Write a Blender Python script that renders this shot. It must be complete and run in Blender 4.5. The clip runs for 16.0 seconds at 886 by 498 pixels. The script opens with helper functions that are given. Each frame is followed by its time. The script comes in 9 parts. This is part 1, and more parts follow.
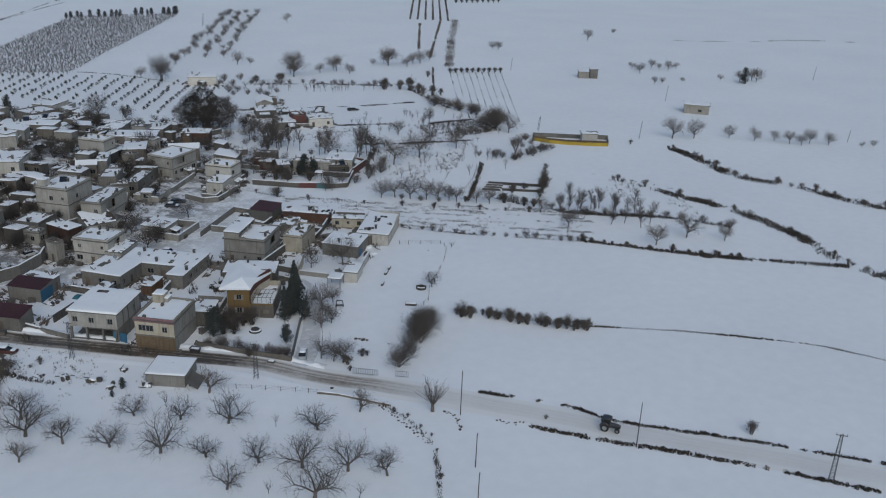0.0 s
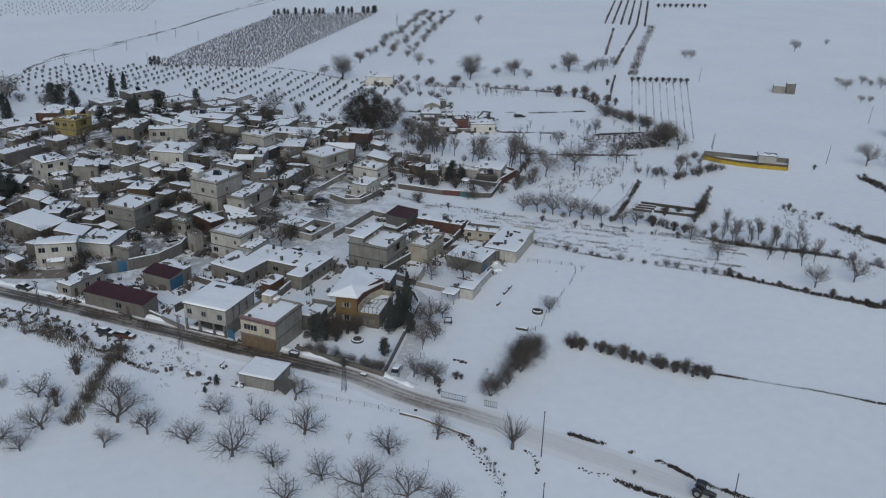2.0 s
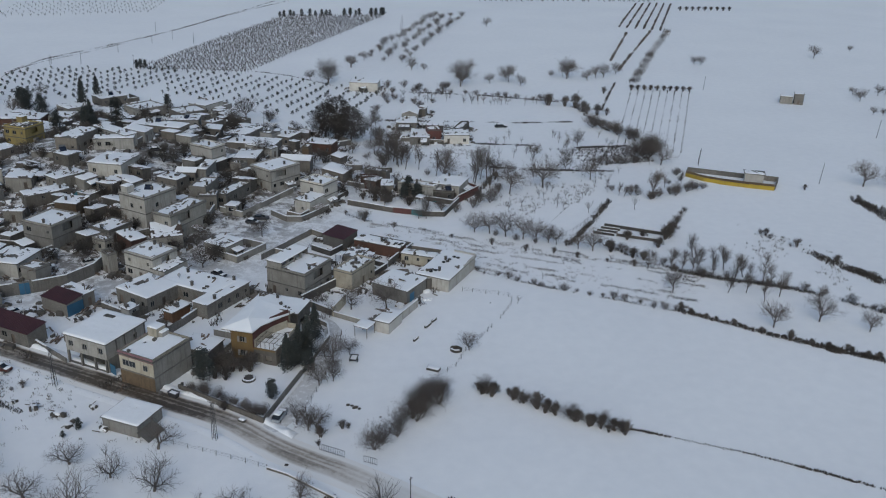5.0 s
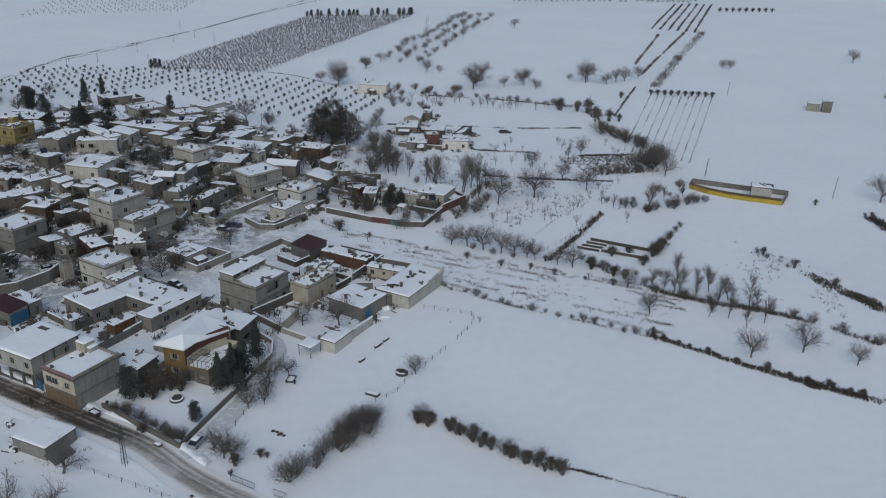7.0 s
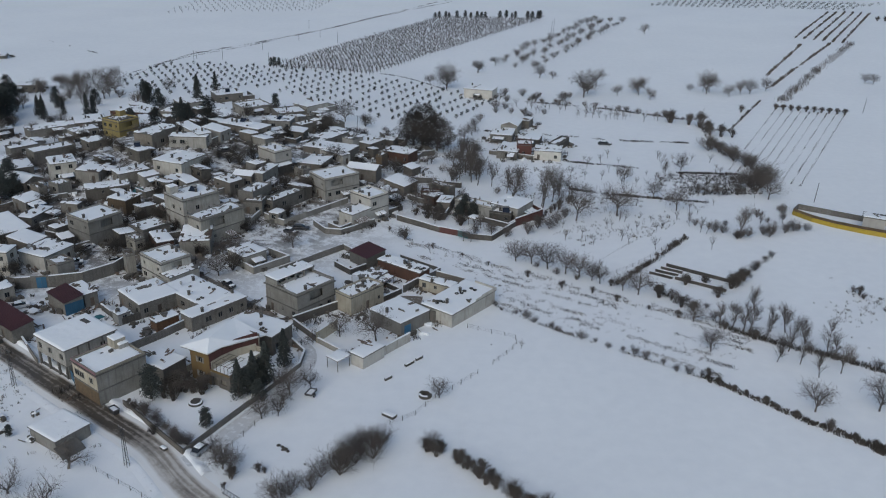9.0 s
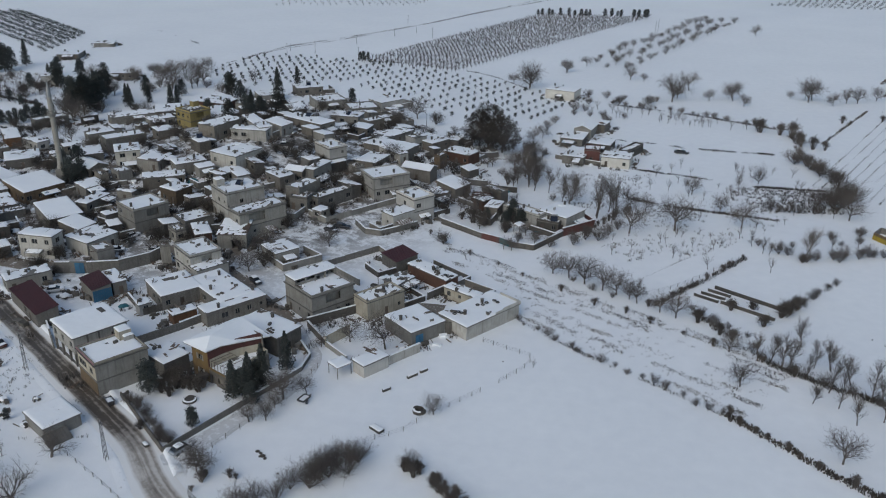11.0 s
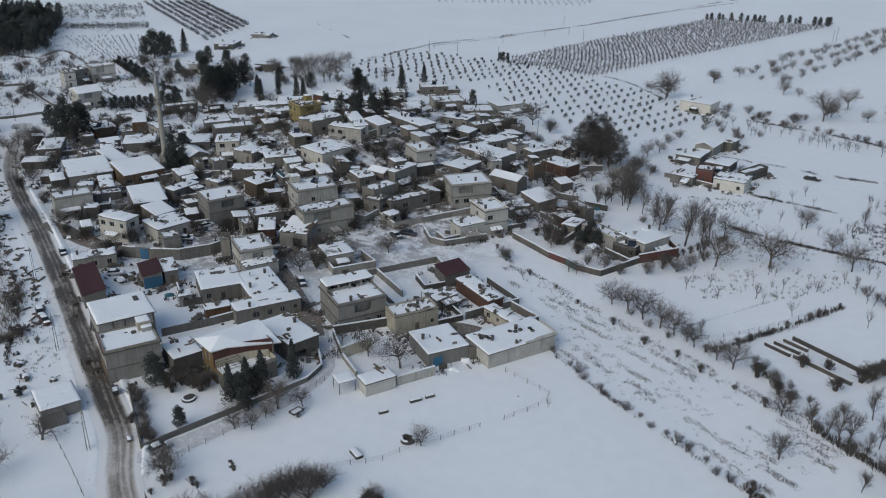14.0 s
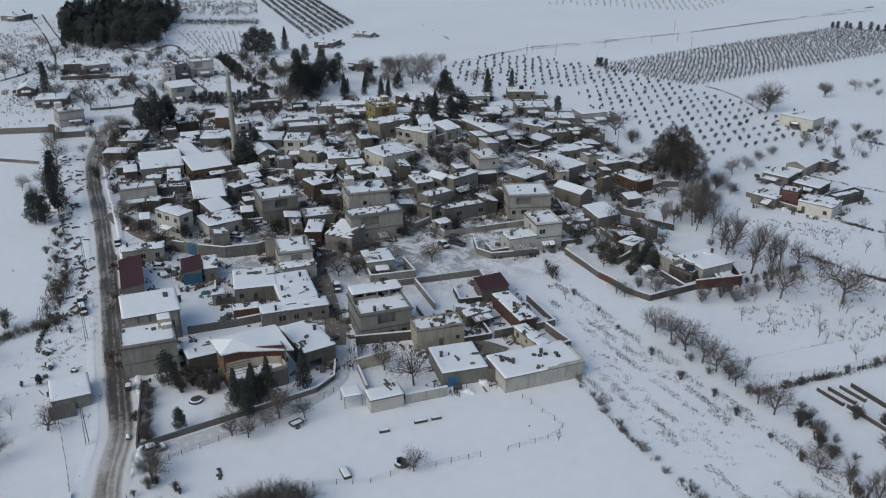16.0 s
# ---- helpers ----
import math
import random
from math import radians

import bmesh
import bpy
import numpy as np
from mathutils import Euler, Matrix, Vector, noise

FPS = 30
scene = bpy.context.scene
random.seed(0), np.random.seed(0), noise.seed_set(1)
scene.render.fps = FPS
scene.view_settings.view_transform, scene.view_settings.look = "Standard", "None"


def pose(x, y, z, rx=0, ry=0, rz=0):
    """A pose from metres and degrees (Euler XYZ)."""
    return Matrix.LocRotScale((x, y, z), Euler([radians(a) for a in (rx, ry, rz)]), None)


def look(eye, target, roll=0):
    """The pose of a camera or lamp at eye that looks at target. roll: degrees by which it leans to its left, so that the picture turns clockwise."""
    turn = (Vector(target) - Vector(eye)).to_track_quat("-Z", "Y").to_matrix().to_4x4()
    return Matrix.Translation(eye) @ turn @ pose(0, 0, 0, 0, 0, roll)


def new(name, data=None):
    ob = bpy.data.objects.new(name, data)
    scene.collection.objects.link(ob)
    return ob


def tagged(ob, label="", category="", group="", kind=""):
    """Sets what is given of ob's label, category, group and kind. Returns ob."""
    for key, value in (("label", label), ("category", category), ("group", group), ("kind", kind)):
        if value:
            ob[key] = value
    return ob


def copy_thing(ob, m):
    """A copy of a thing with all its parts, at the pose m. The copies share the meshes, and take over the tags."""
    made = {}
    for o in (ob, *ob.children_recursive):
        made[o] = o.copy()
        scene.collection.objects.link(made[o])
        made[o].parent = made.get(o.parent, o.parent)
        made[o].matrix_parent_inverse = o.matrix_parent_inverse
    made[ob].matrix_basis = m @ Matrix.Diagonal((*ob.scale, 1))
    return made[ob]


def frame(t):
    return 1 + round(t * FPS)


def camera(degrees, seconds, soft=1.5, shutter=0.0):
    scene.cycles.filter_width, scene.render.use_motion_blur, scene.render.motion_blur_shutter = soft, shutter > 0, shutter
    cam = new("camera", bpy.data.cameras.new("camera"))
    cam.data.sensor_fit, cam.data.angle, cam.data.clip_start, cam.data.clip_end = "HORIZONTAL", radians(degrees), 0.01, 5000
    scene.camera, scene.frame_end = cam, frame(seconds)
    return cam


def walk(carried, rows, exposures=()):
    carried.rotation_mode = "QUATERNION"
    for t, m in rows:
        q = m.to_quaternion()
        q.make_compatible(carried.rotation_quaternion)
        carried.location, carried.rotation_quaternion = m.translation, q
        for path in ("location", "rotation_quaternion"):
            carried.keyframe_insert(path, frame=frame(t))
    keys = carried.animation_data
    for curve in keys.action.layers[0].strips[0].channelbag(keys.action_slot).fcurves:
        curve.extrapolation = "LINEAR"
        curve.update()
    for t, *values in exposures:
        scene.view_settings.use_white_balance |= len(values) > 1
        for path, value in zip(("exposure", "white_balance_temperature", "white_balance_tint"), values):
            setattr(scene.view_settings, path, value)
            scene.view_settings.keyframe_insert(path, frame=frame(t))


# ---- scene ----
cam = camera(54.08, 16.0, soft=1.1)
PATH = [
    (0, (-96.92, -24.19, 87.47), (-49.07, 55.16, 49.88), 2.22),
    (0.5, (-91.98, -24.84, 88.03), (-51.65, 58.45, 50.14), 2.05),
    (1, (-86.77, -24.79, 88.43), (-54.17, 61.71, 50.29), 1.86),
    (1.5, (-81.46, -24.08, 88.78), (-53.09, 63.82, 50.47), 1.72),
    (2, (-76.21, -23.24, 89.05), (-49.24, 65.10, 50.73), 1.65),
    (2.5, (-71.12, -21.95, 89.13), (-44.32, 66.45, 50.83), 1.65),
    (3, (-66.00, -20.41, 89.22), (-41.28, 68.58, 50.90), 1.64),
    (3.5, (-60.72, -18.77, 89.22), (-37.89, 70.72, 50.86), 1.57),
    (4, (-55.49, -17.00, 89.47), (-32.85, 72.52, 51.07), 1.59),
    (4.5, (-50.11, -15.12, 89.38), (-27.67, 74.46, 51.01), 1.56),
    (5, (-44.72, -13.22, 89.48), (-22.47, 76.35, 50.99), 1.53),
    (5.2, (-42.62, -12.58, 89.44), (-20.46, 77.02, 50.95), 1.55),
    (7.3, (-18.61, -5.94, 89.54), (-4.42, 85.16, 50.83), 1.27),
    (7.5, (-16.50, -5.32, 89.58), (-3.94, 86.05, 50.92), 1.26),
    (8, (-10.94, -3.69, 89.71), (-2.72, 88.13, 50.95), 1.16),
    (8.5, (-5.43, -1.97, 89.83), (-1.59, 90.11, 51.03), 0.97),
    (9, (-0.00, -0.00, 89.96), (-0.04, 92.11, 51.04), 0.88),
    (11.5, (25.93, 11.87, 90.20), (8.74, 101.99, 50.43), 0.60),
    (12, (30.80, 14.74, 90.16), (9.96, 104.07, 50.33), 0.54),
    (12.5, (35.39, 17.86, 90.10), (11.00, 106.26, 50.20), 0.50),
    (13, (39.75, 21.08, 90.22), (12.15, 108.47, 50.20), 0.42),
    (13.5, (44.11, 24.51, 90.13), (13.25, 110.79, 50.09), 0.38),
    (14, (48.31, 28.29, 90.10), (14.35, 113.40, 50.06), 0.34),
    (14.5, (52.22, 31.84, 90.01), (17.47, 116.65, 50.01), 0.37),
    (15, (55.77, 35.63, 89.89), (19.63, 119.86, 49.90), 0.36),
    (15.5, (58.88, 39.50, 89.77), (18.38, 121.71, 49.77), 0.32),
    (16, (62.05, 43.76, 89.59), (15.57, 122.74, 49.60), 0.08),
]
walk(cam, [(t, look(eye, target, roll)) for t, eye, target, roll in PATH], [(0.0, 0.3, 6510, 5), (2.5, 0.38, 6540, 5), (5.0, 0.38, 6560, 5), (9.0, 0.42, 6600, 5), (16.0, 0.57, 6760, 5)])

# ---- light: an overcast winter sky ----
SUN_UP, SUN_TURN = radians(38), radians(200)
world = bpy.data.worlds.new("overcast_sky")
world.use_nodes = True
scene.world = world
wn = world.node_tree
sky = wn.nodes.new("ShaderNodeTexSky")
sky.sky_type = "NISHITA"
sky.sun_disc = False
sky.sun_elevation, sky.sun_rotation = SUN_UP, SUN_TURN
sky.air_density, sky.dust_density, sky.ozone_density = 1.0, 1.6, 1.6
wn.links.new(sky.outputs[0], wn.nodes["Background"].inputs[0])
wn.nodes["Background"].inputs[1].default_value = 0.085
sun_data = bpy.data.lights.new("sun", "SUN")
sun_data.energy, sun_data.angle, sun_data.color = 0.6, radians(60), (1.0, 0.98, 0.95)
sun = new("sun", sun_data)
sun.rotation_euler = (radians(90) - SUN_UP, 0, math.pi - SUN_TURN)


# ---- materials ----
def nodes_of(name):
    m = bpy.data.materials.new(name)
    m.use_nodes = True
    t = m.node_tree
    return m, t, t.nodes["Principled BSDF"], t.nodes, t.links


def tex_noise(t, vec, scale, detail=4.0, rough=0.55):
    n = t.nodes.new("ShaderNodeTexNoise")
    n.inputs["Scale"].default_value, n.inputs["Detail"].default_value, n.inputs["Roughness"].default_value = scale, detail, rough
    t.links.new(vec, n.inputs["Vector"])
    return n.outputs[0]


def ramp(t, fac, stops):
    r = t.nodes.new("ShaderNodeValToRGB")
    e = r.color_ramp.elements
    while len(e) < len(stops):
        e.new(0.5)
    for el, (p, c) in zip(e, stops):
        el.position, el.color = p, (*c, 1)
    t.links.new(fac, r.inputs[0])
    return r.outputs[0]


def mix(t, fac, a, b, kind="MIX"):
    n = t.nodes.new("ShaderNodeMix")
    n.data_type, n.blend_type = "RGBA", kind
    for sock, v in ((n.inputs[0], fac), (n.inputs[6], a), (n.inputs[7], b)):
        if hasattr(v, "is_output"):
            t.links.new(v, sock)
        else:
            sock.default_value = v if isinstance(v, float) else (*v, 1)
    return n.outputs[2]


def bump(t, bsdf, height, strength, dist):
    b = t.nodes.new("ShaderNodeBump")
    b.inputs["Strength"].default_value, b.inputs["Distance"].default_value = strength, dist
    t.links.new(height, b.inputs["Height"])
    t.links.new(b.outputs[0], bsdf.inputs["Normal"])


def coords(t, kind="Object", scale=None):
    c = t.nodes.new("ShaderNodeTexCoord").outputs[kind]
    if scale:
        mp = t.nodes.new("ShaderNodeMapping")
        mp.inputs["Scale"].default_value = scale
        t.links.new(c, mp.inputs[0])
        c = mp.outputs[0]
    return c


def world_pos(t, scale=None):
    c = t.nodes.new("ShaderNodeNewGeometry").outputs["Position"]
    if scale:
        mp = t.nodes.new("ShaderNodeMapping")
        mp.inputs["Scale"].default_value = scale
        t.links.new(c, mp.inputs[0])
        c = mp.outputs[0]
    return c


def surface(name, dark, light, scale=2.0, rough=0.8, relief=0.3, metal=0.0, vary=0.25):
    """Mottled surface at two scales, with a little difference from object to object."""
    m, t, b, _, ln = nodes_of(name)
    p = world_pos(t)
    big, fine = tex_noise(t, p, scale * 0.25, 3), tex_noise(t, p, scale * 4, 5)
    c = mix(t, 0.4, ramp(t, big, [(0.3, dark), (0.7, light)]), ramp(t, fine, [(0.3, dark), (0.7, light)]))
    info = t.nodes.new("ShaderNodeObjectInfo").outputs["Random"]
    lo, hi = 1 - vary, 1 + vary * 0.6
    c = mix(t, 1.0, c, ramp(t, info, [(0.0, (lo, lo, lo)), (1.0, (hi, hi, hi))]), "MULTIPLY")
    ln.new(c, b.inputs["Base Color"])
    b.inputs["Roughness"].default_value, b.inputs["Metallic"].default_value = rough, metal
    bump(t, b, fine, relief, 0.03)
    return m


def wall_paint(name, base, dirt, blocks=0.0, streak=0.5, mortar=None):
    """Rendered or bare block wall: blotches, rain streaks, and block joints where the wall is bare."""
    m, t, b, _, ln = nodes_of(name)
    o = coords(t)
    p = world_pos(t)
    blot = tex_noise(t, p, 0.5, 4, 0.6)
    run = tex_noise(t, world_pos(t, (1.6, 1.6, 0.12)), 1.3, 4, 0.6)
    fine = tex_noise(t, p, 9, 4)
    c = mix(t, ramp(t, blot, [(0.35, (0, 0, 0)), (0.75, (0.8, 0.8, 0.8))]), base, dirt)
    c = mix(t, ramp(t, run, [(0.5, (0, 0, 0)), (0.72, (streak, streak, streak))]), c, tuple(v * 0.55 for v in dirt))
    info = t.nodes.new("ShaderNodeObjectInfo").outputs["Random"]
    c = mix(t, 1.0, c, ramp(t, info, [(0.0, (0.64, 0.635, 0.635)), (0.5, (0.92, 0.91, 0.9)), (1.0, (1.14, 1.12, 1.08))]), "MULTIPLY")
    if blocks:
        s = t.nodes.new("ShaderNodeSeparateXYZ")
        ln.new(o, s.inputs[0])
        a = t.nodes.new("ShaderNodeMath")
        ln.new(s.outputs[0], a.inputs[0]), ln.new(s.outputs[1], a.inputs[1])
        k = t.nodes.new("ShaderNodeCombineXYZ")
        ln.new(a.outputs[0], k.inputs[0]), ln.new(s.outputs[2], k.inputs[1])
        br = t.nodes.new("ShaderNodeTexBrick")
        br.inputs["Scale"].default_value = 1.0
        br.inputs["Brick Width"].default_value, br.inputs["Row Height"].default_value = 0.42, 0.21
        br.inputs["Mortar Size"].default_value = 0.018
        br.inputs["Color1"].default_value, br.inputs["Color2"].default_value = (1, 1, 1, 1), (0.8, 0.8, 0.8, 1)
        g = mortar or 0.6
        br.inputs["Mortar"].default_value = (g, g, g, 1)
        ln.new(k.outputs[0], br.inputs["Vector"])
        c = mix(t, blocks, c, mix(t, 1.0, c, br.outputs[0], "MULTIPLY"))
    ln.new(c, b.inputs["Base Color"])
    b.inputs["Roughness"].default_value = 0.9
    bump(t, b, fine, 0.4, 0.02)
    return m


def snow_material(name, soil=0.0, cut=0.62):
    m, t, b, _, ln = nodes_of(name)
    p = world_pos(t)
    big, mid, fine = tex_noise(t, p, 0.02, 4), tex_noise(t, p, 0.35, 5), tex_noise(t, p, 3.0, 5)
    c = mix(t, 0.5, ramp(t, big, [(0.3, (0.78, 0.8, 0.825)), (0.7, (0.87, 0.885, 0.9))]), ramp(t, mid, [(0.25, (0.8, 0.815, 0.835)), (0.7, (0.89, 0.9, 0.91))]))
    if soil:
        spots = tex_noise(t, p, 0.9, 6, 0.7)
        c = mix(t, ramp(t, spots, [(cut, (0, 0, 0)), (cut + 0.12, (soil, soil, soil))]), c, (0.16, 0.13, 0.1))
    ln.new(c, b.inputs["Base Color"])
    b.inputs["Roughness"].default_value = 0.65
    b.inputs["Specular IOR Level"].default_value = 0.25
    bump(t, b, mix(t, 0.3, mid, fine), 0.35, 0.25)
    return m


def ground_material():
    """Field snow; between the houses it is trodden through to soil."""
    m = snow_material("ground_snow")
    t = m.node_tree
    b = t.nodes["Principled BSDF"]
    old = b.inputs["Base Color"].links[0].from_socket
    p = world_pos(t)
    d = t.nodes.new("ShaderNodeVectorMath")
    d.operation = "DISTANCE"
    t.links.new(world_pos(t, (1, 0.9, 0)), d.inputs[0])
    d.inputs[1].default_value = (-84, 232, 0)
    k = t.nodes.new("ShaderNodeMath")
    k.operation = "MULTIPLY"
    t.links.new(d.outputs["Value"], k.inputs[0])
    k.inputs[1].default_value = 0.005
    near = ramp(t, k.outputs[0], [(0.24, (1, 1, 1)), (0.41, (0, 0, 0))])
    spots = ramp(t, tex_noise(t, p, 0.2, 9, 0.8), [(0.45, (0, 0, 0)), (0.535, (0.92, 0.92, 0.92))])
    slush = ramp(t, tex_noise(t, p, 0.5, 7, 0.75), [(0.42, (0, 0, 0)), (0.66, (0.7, 0.7, 0.7))])
    c = mix(t, mix(t, 1.0, near, slush, "MULTIPLY"), old, (0.36, 0.33, 0.3))
    c = mix(t, mix(t, 1.0, near, spots, "MULTIPLY"), c, (0.10, 0.085, 0.07))
    t.links.new(c, b.inputs["Base Color"])
    return m


def road_material():
    """Trodden snow over asphalt: wheel tracks swept dark along the lane, slush between."""
    m, t, b, _, ln = nodes_of("slushy_asphalt")
    uv = coords(t, "UV")
    s = t.nodes.new("ShaderNodeSeparateXYZ")
    ln.new(uv, s.inputs[0])
    p = world_pos(t)
    wob = tex_noise(t, p, 0.12, 3)
    a = t.nodes.new("ShaderNodeMath")
    a.operation = "MULTIPLY_ADD"
    ln.new(wob, a.inputs[0])
    a.inputs[1].default_value = 0.12
    ln.new(s.outputs[0], a.inputs[2])
    dark, mud = (0.08, 0.063, 0.048), (0.46, 0.415, 0.365)
    lanes = ramp(t, a.outputs[0], [(0.2, (0, 0, 0)), (0.27, (0.65, 0.65, 0.65)), (0.33, (1.05, 1.05, 1.05)), (0.4, (0.66, 0.66, 0.66)), (0.47, (1, 1, 1)), (0.54, (0.7, 0.7, 0.7)), (0.62, (1.05, 1.05, 1.05)), (0.72, (0.8, 0.8, 0.8)), (0.8, (0.7, 0.7, 0.7)), (0.88, (0, 0, 0))])
    patch = tex_noise(t, p, 0.09, 4, 0.65)
    mp = t.nodes.new("ShaderNodeMapping")
    mp.inputs["Scale"].default_value = (11, 34, 1)
    ln.new(uv, mp.inputs[0])
    streak = tex_noise(t, mp.outputs[0], 1.0, 5, 0.65)
    grain = mix(t, 0.55, tex_noise(t, p, 1.1, 7, 0.75), streak)
    run = ramp(t, s.outputs[1], [(0.0, (0.09, 0.09, 0.09)), (0.36, (0.12, 0.12, 0.12)), (0.395, (0.62, 0.62, 0.62)), (0.42, (0.5, 0.5, 0.5)), (0.47, (0.95, 0.95, 0.95)), (0.8, (0.9, 0.9, 0.9)), (1.0, (0.25, 0.25, 0.25))])
    wet = mix(t, 1.0, lanes, run, "MULTIPLY")
    wet = mix(t, 1.0, wet, ramp(t, patch, [(0.3, (0.7, 0.7, 0.7)), (0.62, (1.1, 1.1, 1.1))]), "MULTIPLY")
    wet = mix(t, 1.0, wet, ramp(t, grain, [(0.32, (0.5, 0.5, 0.5)), (0.6, (1.15, 1.15, 1.15))]), "MULTIPLY")
    c = mix(t, ramp(t, wet, [(0.0, (0, 0, 0)), (0.42, (1, 1, 1))]), (0.8, 0.79, 0.775), mud)
    c = mix(t, ramp(t, wet, [(0.33, (0, 0, 0)), (0.72, (1, 1, 1))]), c, dark)
    ln.new(c, b.inputs["Base Color"])
    b.inputs["Roughness"].default_value = 0.5
    bump(t, b, grain, 0.5, 0.08)
    return m


def glass_material():
    m, t, b, _, ln = nodes_of("window_glass")
    b.inputs["Base Color"].default_value = (0.02, 0.024, 0.028, 1)
    b.inputs["Roughness"].default_value = 0.08
    return m


SNOW, SNOW_ROOF, SNOW_ROUGH = snow_material("field_snow"), snow_material("roof_snow", 0.4, 0.66), snow_material("trodden_snow", 0.75)
MUD, PACKED = snow_material("thawed_mud", 0.95, 0.3), snow_material("packed_lane_snow", 0.35, 0.36)
ROAD = road_material()
GROUND = ground_material()
GLASS = glass_material()
WALLS = {
    "grey": wall_paint("cement_render", (0.302, 0.295, 0.276), (0.203, 0.191, 0.17), 0.35),
    "block": wall_paint("bare_concrete_block", (0.218, 0.21, 0.195), (0.153, 0.142, 0.126), 1.0),
    "white": wall_paint("whitewash", (0.46, 0.453, 0.43), (0.3, 0.285, 0.255), 0.15),
    "cream": wall_paint("cream_paint", (0.42, 0.392, 0.325), (0.29, 0.26, 0.208)),
    "brown": wall_paint("mud_render", (0.22, 0.202, 0.179), (0.143, 0.128, 0.11), 0.6),
    "dark": wall_paint("sooty_block", (0.128, 0.119, 0.108), (0.073, 0.066, 0.058), 0.9),
    "ochre": wall_paint("ochre_paint", (0.225, 0.147, 0.058), (0.15, 0.102, 0.055)),
    "yellow": wall_paint("yellow_paint", (0.34, 0.27, 0.1), (0.24, 0.195, 0.1)),
    "orange": wall_paint("orange_brick", (0.198, 0.11, 0.0626), (0.13, 0.0783, 0.0522), 1.0, mortar=0.75),
    "brick": wall_paint("red_brick", (0.117, 0.0587, 0.0415), (0.0734, 0.0441, 0.0343), 1.0, mortar=0.8),
    "red": wall_paint("red_paint", (0.112, 0.046, 0.042), (0.085, 0.043, 0.038)),
    "pink": wall_paint("pink_paint", (0.236, 0.131, 0.151), (0.176, 0.105, 0.111)),
    "tan": wall_paint("tan_stone", (0.17, 0.122, 0.0775), (0.111, 0.0811, 0.0554), 0.9),
    "wallyellow": wall_paint("bright_yellow_paint", (0.414, 0.299, 0.0345), (0.31, 0.23, 0.0575), 0.0, 0.25),
    "bright": wall_paint("clean_white_paint", (0.55, 0.54, 0.51), (0.42, 0.4, 0.37), 0.0, 0.25),
    "turquoise": wall_paint("turquoise_paint", (0.0783, 0.215, 0.229), (0.0653, 0.144, 0.151)),
}
CONCRETE = surface("roof_concrete", (0.085, 0.08, 0.073), (0.19, 0.18, 0.168), 1.5, 0.9)
BARK = surface("grey_bark", (0.075, 0.062, 0.053), (0.16, 0.14, 0.125), 3, 0.9, vary=0.2)
TWIG = surface("bare_twigs", (0.08, 0.067, 0.06), (0.145, 0.127, 0.115), 2, 0.9, vary=0.25)
SCRUB = surface("dry_scrub", (0.04, 0.036, 0.032), (0.095, 0.083, 0.072), 1.0, 0.95)
THORN = surface("thorn_twigs", (0.055, 0.047, 0.042), (0.12, 0.105, 0.094), 1.5, 0.95)
REED = surface("dry_reeds", (0.115, 0.1, 0.082), (0.235, 0.205, 0.168), 1.0, 0.95)
STRAW = surface("dry_grass", (0.085, 0.073, 0.057), (0.18, 0.155, 0.122), 1.0, 0.95)
NEEDLE = surface("dark_needles", (0.026, 0.031, 0.029), (0.058, 0.067, 0.062), 1.2, 0.8)
OLIVE = surface("olive_leaves", (0.036, 0.041, 0.038), (0.074, 0.08, 0.072), 1.2, 0.8)
LEAFDRY = surface("withered_leaves", (0.042, 0.037, 0.034), (0.09, 0.079, 0.07), 1.2, 0.9)
METAL = surface("galvanised_steel", (0.2, 0.21, 0.22), (0.36, 0.37, 0.38), 2, 0.45, 0.1, 0.7)
DARKMETAL = surface("dark_steel", (0.03, 0.03, 0.032), (0.09, 0.085, 0.085), 3, 0.6, 0.1, 0.2)
REDMETAL = surface("red_roof_sheet", (0.036, 0.011, 0.012), (0.075, 0.026, 0.027), 0.6, 0.5, 0.1)
BLUEPAINT = surface("blue_paint", (0.025, 0.10, 0.19), (0.05, 0.17, 0.28), 1, 0.6, 0.1)
TARP = surface("teal_tarpaulin", (0.02, 0.11, 0.14), (0.05, 0.2, 0.24), 1, 0.5, 0.2)
FRAMEPAINT = surface("window_frame_paint", (0.16, 0.15, 0.135), (0.34, 0.33, 0.31), 2, 0.6, 0.05)
DOORPAINT = surface("door_paint", (0.06, 0.05, 0.045), (0.17, 0.13, 0.1), 2, 0.6, 0.05, vary=0.4)
RUST = surface("rusty_sheet", (0.07, 0.045, 0.032), (0.17, 0.13, 0.105), 1.5, 0.75, 0.2, 0.0, 0.4)
WOOD = surface("weathered_wood", (0.06, 0.048, 0.038), (0.17, 0.14, 0.115), 2, 0.9)
RUBBER = surface("rubber", (0.012, 0.012, 0.012), (0.03, 0.03, 0.03), 3, 0.9)
CARPAINT = {
    "silver": surface("silver_paint", (0.3, 0.32, 0.34), (0.4, 0.42, 0.44), 1, 0.3, 0.0, 0.5),
    "white": surface("white_paint", (0.6, 0.6, 0.6), (0.72, 0.72, 0.72), 1, 0.3, 0.0),
    "rust": surface("rusty_red_paint", (0.07, 0.022, 0.018), (0.13, 0.05, 0.04), 2, 0.8, 0.1),
    "dark": surface("dark_paint", (0.02, 0.022, 0.026), (0.05, 0.052, 0.06), 1, 0.35, 0.0),
}
SOLAR = surface("solar_panel", (0.01, 0.014, 0.025), (0.03, 0.036, 0.055), 2, 0.2, 0.0)


